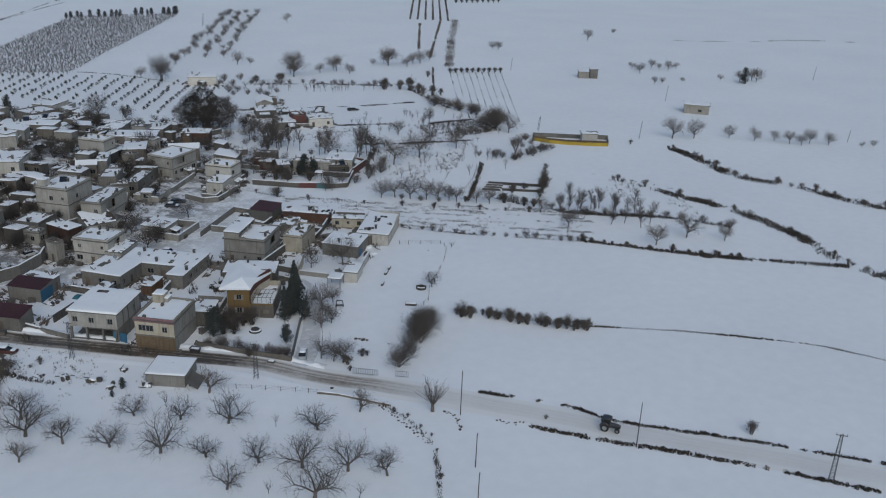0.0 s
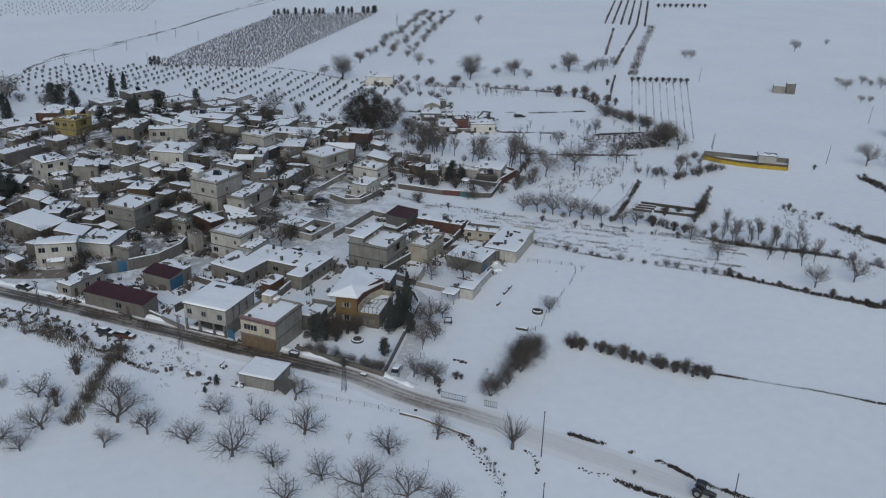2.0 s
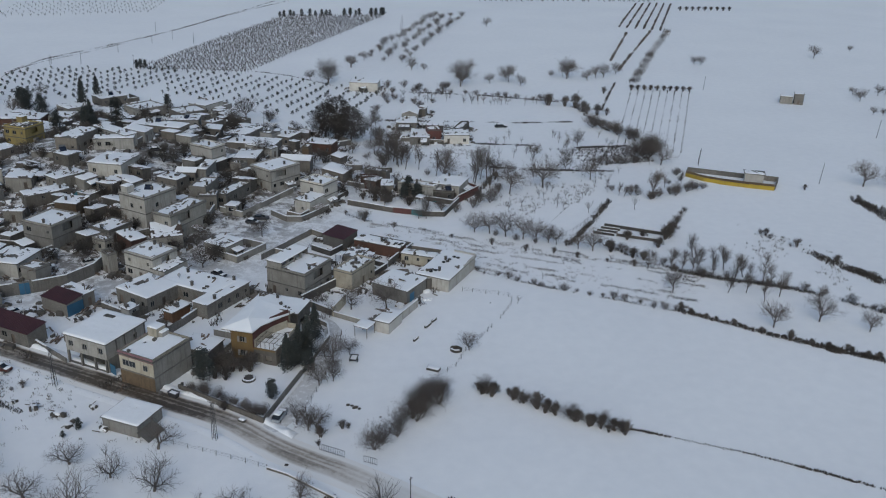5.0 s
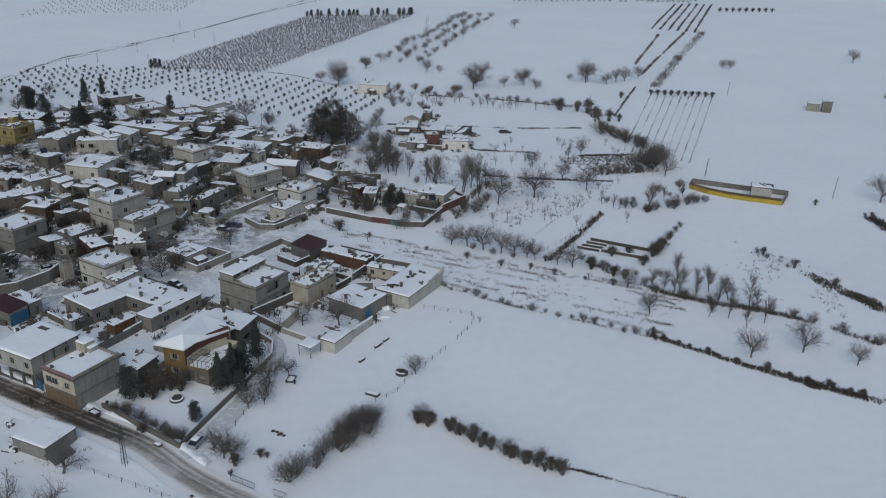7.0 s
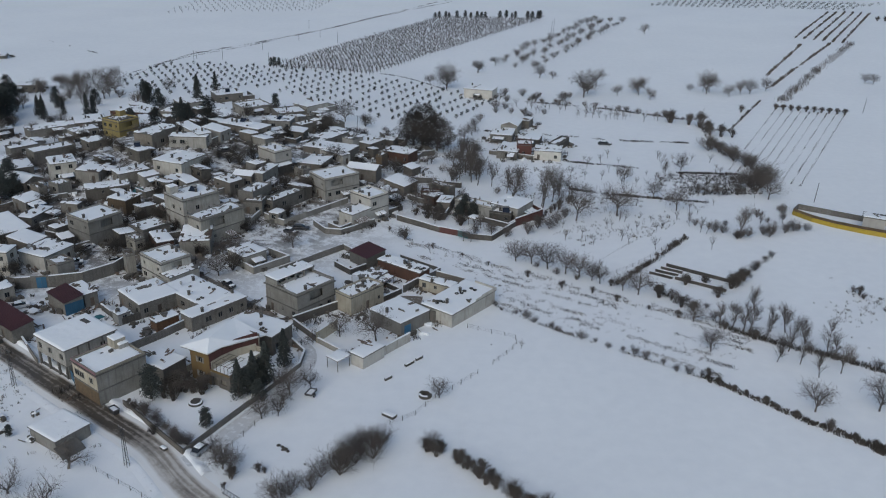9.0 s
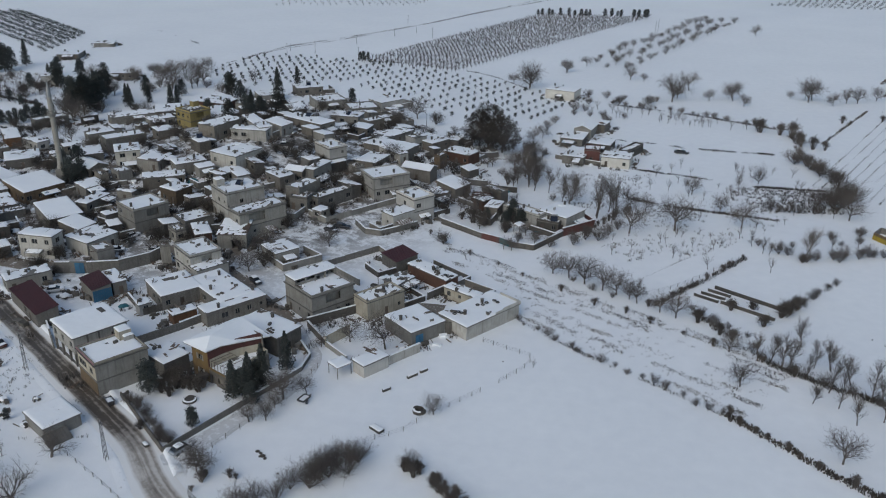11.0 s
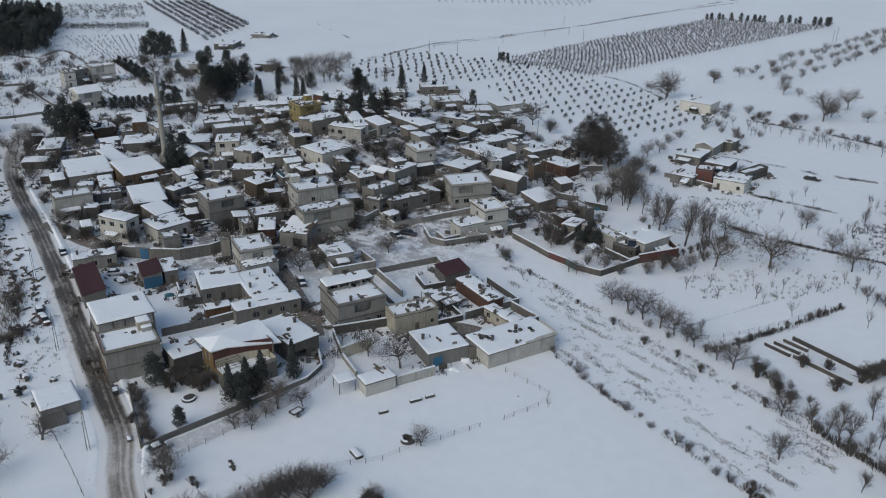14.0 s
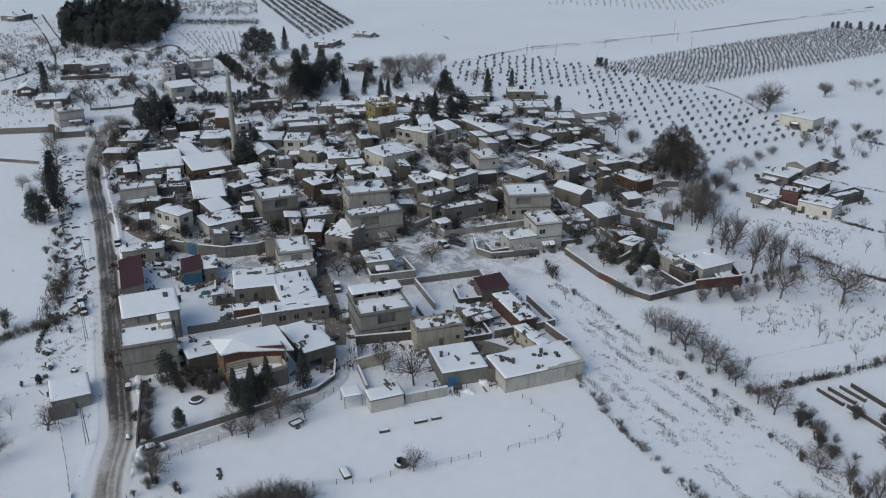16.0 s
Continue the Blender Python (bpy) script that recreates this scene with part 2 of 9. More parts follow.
# ---- mesh building ----
class Mesh:
    """Vertices and faces of one part."""

    def __init__(self):
        self.v, self.f, self.uv = [], [], []

    def quad(self, a, b, c, d):
        n = len(self.v)
        self.v += [tuple(a), tuple(b), tuple(c), tuple(d)]
        self.f.append((n, n + 1, n + 2, n + 3))

    def box(self, x0, y0, z0, x1, y1, z1):
        n = len(self.v)
        self.v += [(x, y, z) for z in (z0, z1) for x, y in ((x0, y0), (x1, y0), (x1, y1), (x0, y1))]
        self.f += [tuple(n + i for i in q) for q in ((0, 3, 2, 1), (4, 5, 6, 7), (0, 1, 5, 4), (1, 2, 6, 5), (2, 3, 7, 6), (3, 0, 4, 7))]

    def tube(self, pts, radii, sides=4, cap=True):
        n0 = len(self.v)
        pts = [Vector(p) for p in pts]
        for i, (p, r) in enumerate(zip(pts, radii)):
            d = (pts[min(i + 1, len(pts) - 1)] - pts[max(i - 1, 0)]).normalized()
            u = d.orthogonal().normalized()
            w = d.cross(u)
            for k in range(sides):
                a = math.tau * k / sides
                self.v.append(tuple(p + (u * math.cos(a) + w * math.sin(a)) * r))
        for i in range(len(pts) - 1):
            for k in range(sides):
                a, b = n0 + i * sides + k, n0 + i * sides + (k + 1) % sides
                self.f.append((a, b, b + sides, a + sides))
        if cap:
            self.f.append(tuple(n0 + (len(pts) - 1) * sides + k for k in range(sides)))
            self.f.append(tuple(n0 + sides - 1 - k for k in range(sides)))

    def beam(self, a, b, wide, high):
        """A straight squared bar from a to b, its underside on that line."""
        a, b = Vector(a), Vector(b)
        d = (b - a).normalized()
        s = d.cross(Vector((0, 0, 1)))
        s = (s.normalized() if s.length > 1e-4 else Vector((1, 0, 0))) * wide / 2
        u = s.cross(d).normalized() * high
        n = len(self.v)
        self.v += [tuple(v) for v in (a - s, a + s, a + s + u, a - s + u, b - s, b + s, b + s + u, b - s + u)]
        self.f += [tuple(n + i for i in q) for q in ((0, 1, 2, 3), (5, 4, 7, 6), (0, 4, 5, 1), (1, 5, 6, 2), (2, 6, 7, 3), (3, 7, 4, 0))]

    def data(self, name, material, smooth=False):
        me = bpy.data.meshes.new(name)
        me.from_pydata(self.v, [], self.f)
        me.materials.append(material)
        if smooth:
            me.polygons.foreach_set("use_smooth", [True] * len(me.polygons))
        if self.uv:
            layer = me.uv_layers.new(name="along")
            for loop in me.loops:
                layer.data[loop.index].uv = self.uv[loop.vertex_index]
        me.update()
        return me


def part(name, mesh, material, parent, label="", smooth=False, at=None):
    """One mesh object under a thing or a part; mesh is a Mesh or ready mesh data."""
    data = mesh.data(name, material, smooth) if isinstance(mesh, Mesh) else mesh
    ob = new(name, data)
    ob.parent = parent
    if at is not None:
        ob.matrix_basis = at
    return tagged(ob, label)


def thing(name, m, label, category, group="", kind=""):
    ob = new(name)
    ob.empty_display_size = 0.5
    ob.matrix_basis = m
    return tagged(ob, label, category, group, kind)


def gz(x, y):
    """Height of the ground: flat fields round the low mound on which the old village stands."""
    mound = 10.4 * math.exp(-((math.hypot(x + 84.7, y - 279.5) / 43.4) ** 2))
    far = min(1.0, max(0.0, (math.hypot(x + 40, y - 190) - 40) / 300))
    return mound + 0.35 * noise.noise((x * 0.018, y * 0.018, 3.1)) + (0.1 + 1.2 * far) * noise.noise((x * 0.006, y * 0.006, 7.7))


def at_ground(x, y, turn=0.0, scale=1.0, sink=0.0):
    return pose(x, y, gz(x, y) - sink, 0, 0, turn) @ Matrix.Scale(scale, 4)


# ---- ground ----
def axis_steps(lo, hi, step, out):
    inner = list(np.arange(lo, hi + 0.01, step))
    grow = [out * (k / 14.0) ** 2.2 for k in range(1, 15)]
    return [lo - g for g in reversed(grow)] + inner + [hi + g for g in grow]


def build_ground():
    xs, ys = axis_steps(-420, 420, 5.0, 3600), axis_steps(-40, 760, 5.0, 3600)
    me = Mesh()
    me.v = [(x, y, gz(x, y)) for y in ys for x in xs]
    w = len(xs)
    me.f = [(j * w + i, j * w + i + 1, j * w + i + 1 + w, j * w + i + w) for j in range(len(ys) - 1) for i in range(w - 1)]
    tagged(new("ground", me.data("ground", GROUND, True)), "flat fields under smooth fresh snow", "ground", kind="structure")


def smooth_line(points, step):
    """Points along a rounded line through the given ones."""
    pts = [Vector((*p, 0)) for p in points]
    out = []
    for i in range(len(pts) - 1):
        a, b, c, d = pts[max(i - 1, 0)], pts[i], pts[i + 1], pts[min(i + 2, len(pts) - 1)]
        n = max(1, int((c - b).length / step))
        for k in range(n):
            u = k / n
            out.append(0.5 * ((2 * b) + (c - a) * u + (2 * a - 5 * b + 4 * c - d) * u * u + (3 * b - a - 3 * c + d) * u**3))
    out.append(pts[-1])
    return out


def ribbon(points, width, lift, step=2.0, rag=0.0, across=6):
    """A strip that lies on the ground along a line, with a UV that runs 0..1 across and along."""
    line = smooth_line(points, step)
    me = Mesh()
    for i, p in enumerate(line):
        d = (line[min(i + 1, len(line) - 1)] - line[max(i - 1, 0)]).normalized()
        s = Vector((-d.y, d.x, 0))
        wide = width * (1 + rag * noise.noise((i * 0.31, width, 1.7)))
        for k in range(across + 1):
            q = p + s * wide * (k / across - 0.5)
            edge = -0.05 if k in (0, across) else 0.0
            me.v.append((q.x, q.y, gz(q.x, q.y) + lift + edge))
            me.uv.append((k / across, i / (len(line) - 1)))
    w = across + 1
    me.f = [(i * w + k, i * w + k + 1, i * w + k + 1 + w, i * w + k + w) for i in range(len(line) - 1) for k in range(across)]
    return me


build_ground()
MAIN_ROAD = [(75, -8), (52, 18), (30.5, 40.7), (13.5, 58.1), (-0.2, 71.9), (-6.8, 79.8), (-19.4, 92.9), (-29.6, 103.0), (-41.4, 113.7), (-50.6, 124.1), (-68.1, 137.8), (-100.2, 163.2), (-130.7, 186.6), (-159.4, 207.4), (-178.5, 222.3), (-192.9, 236.2), (-207.5, 252.9), (-219.9, 269.3)]
tagged(new("road", ribbon(MAIN_ROAD, 7.2, 0.10, 2.0).data("road", ROAD, True)), "village road with dark wet wheel tracks in slush", "road", kind="structure")


far_road = ribbon([(76, -9), (120, -55), (190, -125), (300, -230)], 7.2, 0.10, 4.0)
far_road.uv = [(u, 0.02 * v) for u, v in far_road.uv]
tagged(new("road", far_road.data("road", ROAD, True)), "country road under packed slush", "road", kind="structure")


def snowbank(points, side, label, seed):
    """Ploughed snow heaped along a road's edge."""
    line = smooth_line(points, 0.7)
    me = Mesh()
    for i, p in enumerate(line):
        d = (line[min(i + 1, len(line) - 1)] - line[max(i - 1, 0)]).normalized()
        s = Vector((-d.y, d.x, 0)) * side
        k = noise.noise((i * 0.35, seed, 0.2)) + 0.6 * noise.noise((i * 1.3, seed, 4.0))
        h = max(0.0, 0.03 + 0.22 * k) if side > 0 else max(0.05, 0.36 + 0.5 * k)
        for off, up in ((3.3, -0.05), (3.6 + 0.2 * k, h * 0.8), (4.0, h), (4.5 + 0.4 * k, h * 0.5), (5.2, -0.05)):
            q = p + s * off
            me.v.append((q.x, q.y, gz(q.x, q.y) + 0.09 + up))
    me.f = [(5 * i + k, 5 * i + k + 1, 5 * i + k + 6, 5 * i + k + 5) for i in range(len(line) - 1) for k in range(4)]
    tagged(new("snowbank", me.data("snowbank", SNOW_ROUGH, True)), label, "snowbank", kind="structure")


for bank_side in (-1, 1):
    snowbank([p for p in MAIN_ROAD if p[1] > 108], bank_side, "low bank of dirty ploughed snow", 3 + bank_side)


def side_road(points, width, label, material=None, lift=0.085):
    tagged(new("road", ribbon(points, width, lift, 2.0, 0.25).data("road", material or SNOW_ROUGH, True)), label, "road", kind="structure")


side_road([(-219.9, 269.3), (-233.6, 266.3), (-243.7, 258.2), (-259.2, 243.9)], 5.5, "snow-covered side street with bare patches")
side_road([(-219.9, 269.3), (-210.8, 277.9), (-183.4, 300.4), (-155.5, 327.9), (-155.9, 371.2)], 5.5, "snow-covered back street with bare patches")
side_road([(-44.8, 117.4), (-40.1, 122.4), (-35.2, 131.5), (-27.9, 148.2), (-28.0, 157.3), (-31.7, 161.8), (-38.4, 171.2), (-47.3, 181.0), (-56.1, 189.4), (-62.4, 196.4)], 4.2, "narrow trodden lane between garden walls", PACKED)
side_road([(-136.0, 193.6), (-126.0, 191.0), (-117.5, 188.6), (-109.5, 187.0), (-102.5, 187.6)], 5.2, "thawed muddy bank below the village", MUD, 0.12)
side_road([(-35.3, 167.0), (-42.0, 174.9), (-48.6, 181.9), (-56.5, 189.2), (-62.6, 194.8), (-70.1, 199.5), (-79.3, 201.5), (-84.7, 201.2)], 4.6, "muddy village lane with thawed patches", MUD, 0.1)
side_road([(-17.7, 180.7), (-12.9, 181.8), (-9.0, 182.0), (-4.8, 181.8)], 4.5, "thawed muddy yard between farm walls", MUD)
side_road([(-62.6, 194.8), (-62.9, 201.7), (-61.5, 208.2), (-60.9, 216.2)], 4.0, "muddy village lane with thawed patches", MUD, 0.115)
FAR_ROAD = [(-154.0, 434.0), (-141.0, 480.0), (-127.0, 503.0), (-84.0, 572.0), (-37.0, 664.0), (8.0, 752.0)]
side_road(FAR_ROAD, 4.0, "far country road under trodden snow")


# ---- houses ----
def facade(me, p, u, n, width, z0, z1, holes, depth=0.22):
    """A wall face with real openings: holes are (x0, z0, x1, z1); the reveals run inward."""
    p, u, n = Vector(p), Vector(u), Vector(n)
    up = Vector((0, 0, 1))
    xs = sorted({0.0, width, *(h[0] for h in holes), *(h[2] for h in holes)})
    zs = sorted({z0, z1, *(h[1] for h in holes), *(h[3] for h in holes)})
    for a, b in zip(xs, xs[1:]):
        for c, d in zip(zs, zs[1:]):
            mx, mz = (a + b) / 2, (c + d) / 2
            if not any(h[0] < mx < h[2] and h[1] < mz < h[3] for h in holes):
                me.quad(p + u * a + up * c, p + u * b + up * c, p + u * b + up * d, p + u * a + up * d)
    for a, c, b, d in holes:
        q = [p + u * a + up * c, p + u * b + up * c, p + u * b + up * d, p + u * a + up * d]
        r = [v - n * depth for v in q]
        for i in range(4):
            j = (i + 1) % 4
            me.quad(q[i], q[j], r[j], r[i])


def window_meshes(w, h):
    f = Mesh()
    t = 0.07
    f.box(-w / 2, -0.05, 0, w / 2, 0.05, t), f.box(-w / 2, -0.05, h - t, w / 2, 0.05, h)
    f.box(-w / 2, -0.05, t, -w / 2 + t, 0.05, h - t), f.box(w / 2 - t, -0.05, t, w / 2, 0.05, h - t)
    f.box(-t / 2, -0.05, t, t / 2, 0.05, h - t)
    g = Mesh()
    g.box(-w / 2 + t, -0.012, t, w / 2 - t, 0.012, h - t)
    return f.data("window", FRAMEPAINT), g.data("pane", GLASS)


WINDOW = {key: window_meshes(*key) for key in ((1.1, 1.25), (0.8, 0.9), (1.6, 1.3))}
DOOR = Mesh()
DOOR.box(-0.48, -0.04, 0, 0.48, 0.03, 2.05), DOOR.box(-0.36, -0.06, 0.2, 0.36, -0.04, 0.9), DOOR.box(-0.36, -0.06, 1.1, 0.36, -0.04, 1.9), DOOR.box(0.36, -0.1, 1.0, 0.4, -0.04, 1.12)
DOOR = DOOR.data("door", DOORPAINT)


def snow_steps(length, cell):
    n = max(3, int(length / cell))
    return [-length / 2] + [(length - 0.36) * (k / n - 0.5) for k in range(n + 1)] + [length / 2]


def snow_cap(w, d, deep, seed, bare=0.2, cell=0.42):
    """Snow lying on a flat roof: steep at the rim, worn through in places, most of all along the edges."""
    xs, ys = snow_steps(w, cell), snow_steps(d, cell)
    nx, ny = len(xs) - 1, len(ys) - 1
    me = Mesh()
    for j, y in enumerate(ys):
        for i, x in enumerate(xs):
            k = noise.noise((x * 0.35 + seed * 7.1, y * 0.35, seed * 1.3)) * 0.6 + noise.noise((x * 1.1, y * 1.1 + seed, 5.0)) * 0.45
            edge = min(w / 2 - abs(x), d / 2 - abs(y))
            z = deep * (1 + 0.5 * k)
            if k - 0.22 * math.exp(-edge / 0.5) < -0.64 + bare:
                z = -0.06
            if min(i, nx - i, j, ny - j) == 0:
                z = -0.05
            me.v.append((x, y, z))
    a = nx + 1
    me.f = [(j * a + i, j * a + i + 1, j * a + i + 1 + a, j * a + i + a) for j in range(ny) for i in range(nx)]
    return me


STYLE_LABEL = {
    "grey": "grey cement-rendered", "block": "bare concrete-block", "white": "whitewashed", "cream": "cream-painted", "brown": "brown mud-rendered",
    "dark": "soot-dark block", "ochre": "ochre-painted", "yellow": "yellow-painted", "orange": "orange brick", "brick": "red-brick", "red": "red-painted",
    "pink": "pink-banded", "tan": "tan stone", "bright": "clean white",
}


FOOT = []


def free_spot(x, y, gap=0.3):
    """True where no house stands."""
    for hx, hy, w, d, c, s, _ in FOOT:
        u, v = (x - hx) * c + (y - hy) * s, (y - hy) * c - (x - hx) * s
        if abs(u) < w / 2 + gap and abs(v) < d / 2 + gap:
            return False
    return True


def house(x, y, w, d, turn, h, style="grey", storeys=0, roof="flat", bare=None, windows=1.0, seed=None, label="", base=None, overhang=0.25, category="house", doors=True):
    """A village house: walls with openings, a slab or parapet roof, the snow on it, windows and a door."""
    rng = random.Random(int(abs(x) * 31 + abs(y) * 17 + h * 5) if seed is None else seed)
    bare = rng.choice((0.1, 0.2, 0.28, 0.36, 0.46)) if bare is None else bare
    storeys = storeys or (2 if h > 5.3 else 1)
    text = label or f"{'two-storey' if storeys > 1 else 'low'} {STYLE_LABEL[style]} house with a snow-covered {'sheet' if roof == 'metal' else 'flat'} roof"
    ob = thing("house", pose(x, y, gz(x, y) - 0.25, 0, 0, turn), text, category)
    top = h + 0.25
    turned = [(x + a * w / 2 * math.cos(radians(turn)) - b * d / 2 * math.sin(radians(turn)), y + a * w / 2 * math.sin(radians(turn)) + b * d / 2 * math.cos(radians(turn))) for a in (-1, 1) for b in (-1, 1)]
    foot = -max(0.0, gz(x, y) - min(gz(*q) for q in turned)) - 0.05
    if category != "barn":
        FOOT.append((x, y, w, d, math.cos(radians(turn)), math.sin(radians(turn)), h if roof in ("flat", "parapet") else 0.0))
    else:
        FOOT.append((x, y, w, d, math.cos(radians(turn)), math.sin(radians(turn)), 0.0))
    level = top / storeys
    walls, holes_all = Mesh(), []
    sides = [((-w / 2, -d / 2, 0), (1, 0, 0), (0, -1, 0), w, 1.0), ((w / 2, -d / 2, 0), (0, 1, 0), (1, 0, 0), d, 0.7), ((w / 2, d / 2, 0), (-1, 0, 0), (0, 1, 0), w, 0.5), ((-w / 2, d / 2, 0), (0, -1, 0), (-1, 0, 0), d, 0.9)]
    for si, (p, u, n, width, much) in enumerate(sides):
        holes = []
        for s in range(storeys):
            z0 = s * level
            cells = int(width / 2.7)
            if s and si in (0, 1) and width > 7.5 and windows > 0.3 and rng.random() < 0.45:
                a = width * rng.uniform(0.12, 0.4)
                holes.append((a, z0 + 1.0, a + width * 0.34, z0 + level - 0.35))
                inner = [Vector(p) + Vector(u) * q - Vector(n) * 1.1 for q in (a - 0.4, a + width * 0.34 + 0.4)]
                walls.quad(*(e + Vector((0, 0, z)) for e, z in ((inner[0], z0 + 0.2), (inner[1], z0 + 0.2), (inner[1], z0 + level), (inner[0], z0 + level))))
                continue
            if s == 0 and si in (0, 1) and width > 5.5 and windows > 0.3 and level > 2.6 and rng.random() < 0.16:
                a = width * rng.uniform(0.15, 0.5)
                holes.append((a, 0.25, a + rng.uniform(1.8, 2.6), 2.5))
                continue
            for c in range(cells):
                if rng.random() > 0.62 * much * windows or level < 2.4:
                    continue
                mid = width * (c + 0.5) / cells + rng.uniform(-0.25, 0.25)
                if s == 0 and si in (0, 3) and doors and not any(k[0] == "door" and k[1] == si for k in holes_all) and rng.random() < 0.5:
                    hole = (mid - 0.5, 0.28, mid + 0.5, 2.35)
                    holes_all.append(("door", si, p, u, n, mid, 0.28, None))
                else:
                    size = rng.choice(((1.1, 1.25), (0.8, 0.9), (1.1, 1.25), (1.6, 1.3)))
                    sill = z0 + (1.2 if s == 0 else 0.95) + (0.3 if size[1] < 1 else 0)
                    if sill + size[1] > z0 + level - 0.3 or (s == 0 and level < 2.8):
                        continue
                    hole = (mid - size[0] / 2, sill, mid + size[0] / 2, sill + size[1])
                    holes_all.append(("window", si, p, u, n, mid, sill, size))
                holes.append(hole)
        facade(walls, p, u, n, width, foot, top, holes)
    part("wall", walls, WALLS[style], ob)
    if base:
        lower = Mesh()
        e = 0.04
        lower.box(-w / 2 - e, -d / 2 - e, 0, w / 2 + e, -d / 2 - 0.003, base[1])
        lower.box(-w / 2 - e, -d / 2, 0, -w / 2 - 0.003, d / 2, base[1])
        part("plinth", lower, WALLS[base[0]], ob)
    if storeys > 1 and roof == "parapet":
        ledge = Mesh()
        e, z = 0.16, level
        ledge.box(-w / 2 - e, -d / 2 - e, z - 0.1, w / 2 + e, -d / 2 - 0.004, z + 0.1), ledge.box(-w / 2 - e, -d / 2, z - 0.1, -w / 2 - 0.004, d / 2, z + 0.1), ledge.box(w / 2 + 0.004, -d / 2, z - 0.1, w / 2 + e, d / 2, z + 0.1)
        part("ledge", ledge, CONCRETE, ob)
    for kind, si, p, u, n, mid, z, size in holes_all:
        spot = Vector(p) + Vector(u) * mid - Vector(n) * 0.16 + Vector((0, 0, z))
        m = Matrix.Translation(spot) @ Matrix.Rotation(math.atan2(u[1], u[0]), 4, "Z")
        if kind == "door":
            part("door", DOOR, None, ob, at=m)
        else:
            f = part("window", WINDOW[size][0], None, ob, at=m)
            part("pane", WINDOW[size][1], None, f)
    if roof in ("flat", "parapet"):
        slab = Mesh()
        o = overhang if roof == "flat" else (0.32 if storeys > 1 else 0.08)
        slab.box(-w / 2 - o, -d / 2 - o, top, w / 2 + o, d / 2 + o, top + 0.18)
        part("roof", slab, CONCRETE, ob)
        sw, sd = w + 2 * o - 0.1, d + 2 * o - 0.1
        if roof == "parapet":
            hp, tp = 0.45, 0.2
            pr = Mesh()
            pr.box(-w / 2, -d / 2, top + 0.18, w / 2, -d / 2 + tp, top + 0.18 + hp), pr.box(-w / 2, d / 2 - tp, top + 0.18, w / 2, d / 2, top + 0.18 + hp)
            pr.box(-w / 2, -d / 2 + tp, top + 0.18, -w / 2 + tp, d / 2 - tp, top + 0.18 + hp), pr.box(w / 2 - tp, -d / 2 + tp, top + 0.18, w / 2, d / 2 - tp, top + 0.18 + hp)
            part("parapet", pr, WALLS[style], ob)
            if rng.random() < 0.45:
                for sx in (-1, 0, 1):
                    for sy in (-1, 1):
                        stub = Mesh()
                        px, py = sx * (w / 2 - 0.15), sy * (d / 2 - 0.15)
                        stub.box(px - 0.16, py - 0.16, top + 0.6, px + 0.16, py + 0.16, top + rng.uniform(0.95, 1.3))
                        for e in (-0.1, 0.1):
                            stub.tube([(px + e, py + e, top + 0.8), (px + e, py + e, top + rng.uniform(1.4, 1.9))], [0.02, 0.015], 3, False)
                        part("column_stub", stub, CONCRETE, ob, "concrete column stub with bare steel bars")
            if storeys > 1 and w > 8 and d > 7 and rng.random() < 0.4:
                cab = Mesh()
                cx, cy = rng.choice((-1, 1)) * (w / 2 - 1.7), d / 2 - 1.7
                cab.box(cx - 1.2, cy - 1.2, top + 0.18, cx + 1.2, cy + 1.2, top + 2.3)
                cabin = part("stair_cabin", cab, WALLS[style], ob)
                part("snow", snow_cap(2.5, 2.5, 0.15, seed or h, 0.2), SNOW_ROOF, cabin, "", False, Matrix.Translation((cx, cy, top + 2.34)))
            sw, sd = w - 2 * tp - 0.02, d - 2 * tp - 0.02
        part("snow", snow_cap(sw, sd, 0.17, rng.uniform(0, 90), bare), SNOW_ROOF, ob, "snow lying on the roof", True, Matrix.Translation((0, 0, top + 0.2)))
    elif roof == "lean":
        rise = min(1.1, d * rng.uniform(0.07, 0.16))
        tilt = Matrix.Translation((0, 0, top + rise / 2 + 0.02)) @ Matrix.Rotation(math.atan2(rise, d), 4, "X")
        long, o = math.hypot(rise, d), 0.25
        slab = Mesh()
        slab.box(-w / 2 - o, -long / 2 - o, 0, w / 2 + o, long / 2 + o, 0.06)
        part("roof", slab, RUST, ob, "rusty sheet roof", at=tilt)
        ge = Mesh()
        for s in (-1, 1):
            k = len(ge.v)
            ge.v += [(s * w / 2, -d / 2, top), (s * w / 2, d / 2, top), (s * w / 2, d / 2, top + rise)]
            ge.f.append((k, k + 1, k + 2))
        ge.quad((-w / 2, d / 2, top), (w / 2, d / 2, top), (w / 2, d / 2, top + rise), (-w / 2, d / 2, top + rise))
        part("gable", ge, WALLS[style], ob)
        part("snow", snow_cap(w + 2 * o - 0.1, long + 2 * o - 0.1, 0.14, rng.uniform(0, 90), bare), SNOW_ROOF, ob, "snow lying on the sloping roof", True, tilt @ Matrix.Translation((0, 0, 0.09)))
    elif roof == "gable":
        rise, o = min(w, d) * 0.2, 0.3
        g = Mesh()
        if w >= d:
            for s in (-1, 1):
                g.quad((-w / 2 - o, s * (d / 2 + o), top - 0.1), (w / 2 + o, s * (d / 2 + o), top - 0.1), (w / 2 + o, 0, top + rise), (-w / 2 - o, 0, top + rise))
            ends = [((-w / 2, -d / 2, top), (-w / 2, d / 2, top), (-w / 2, 0, top + rise - 0.06)), ((w / 2, -d / 2, top), (w / 2, d / 2, top), (w / 2, 0, top + rise - 0.06))]
        else:
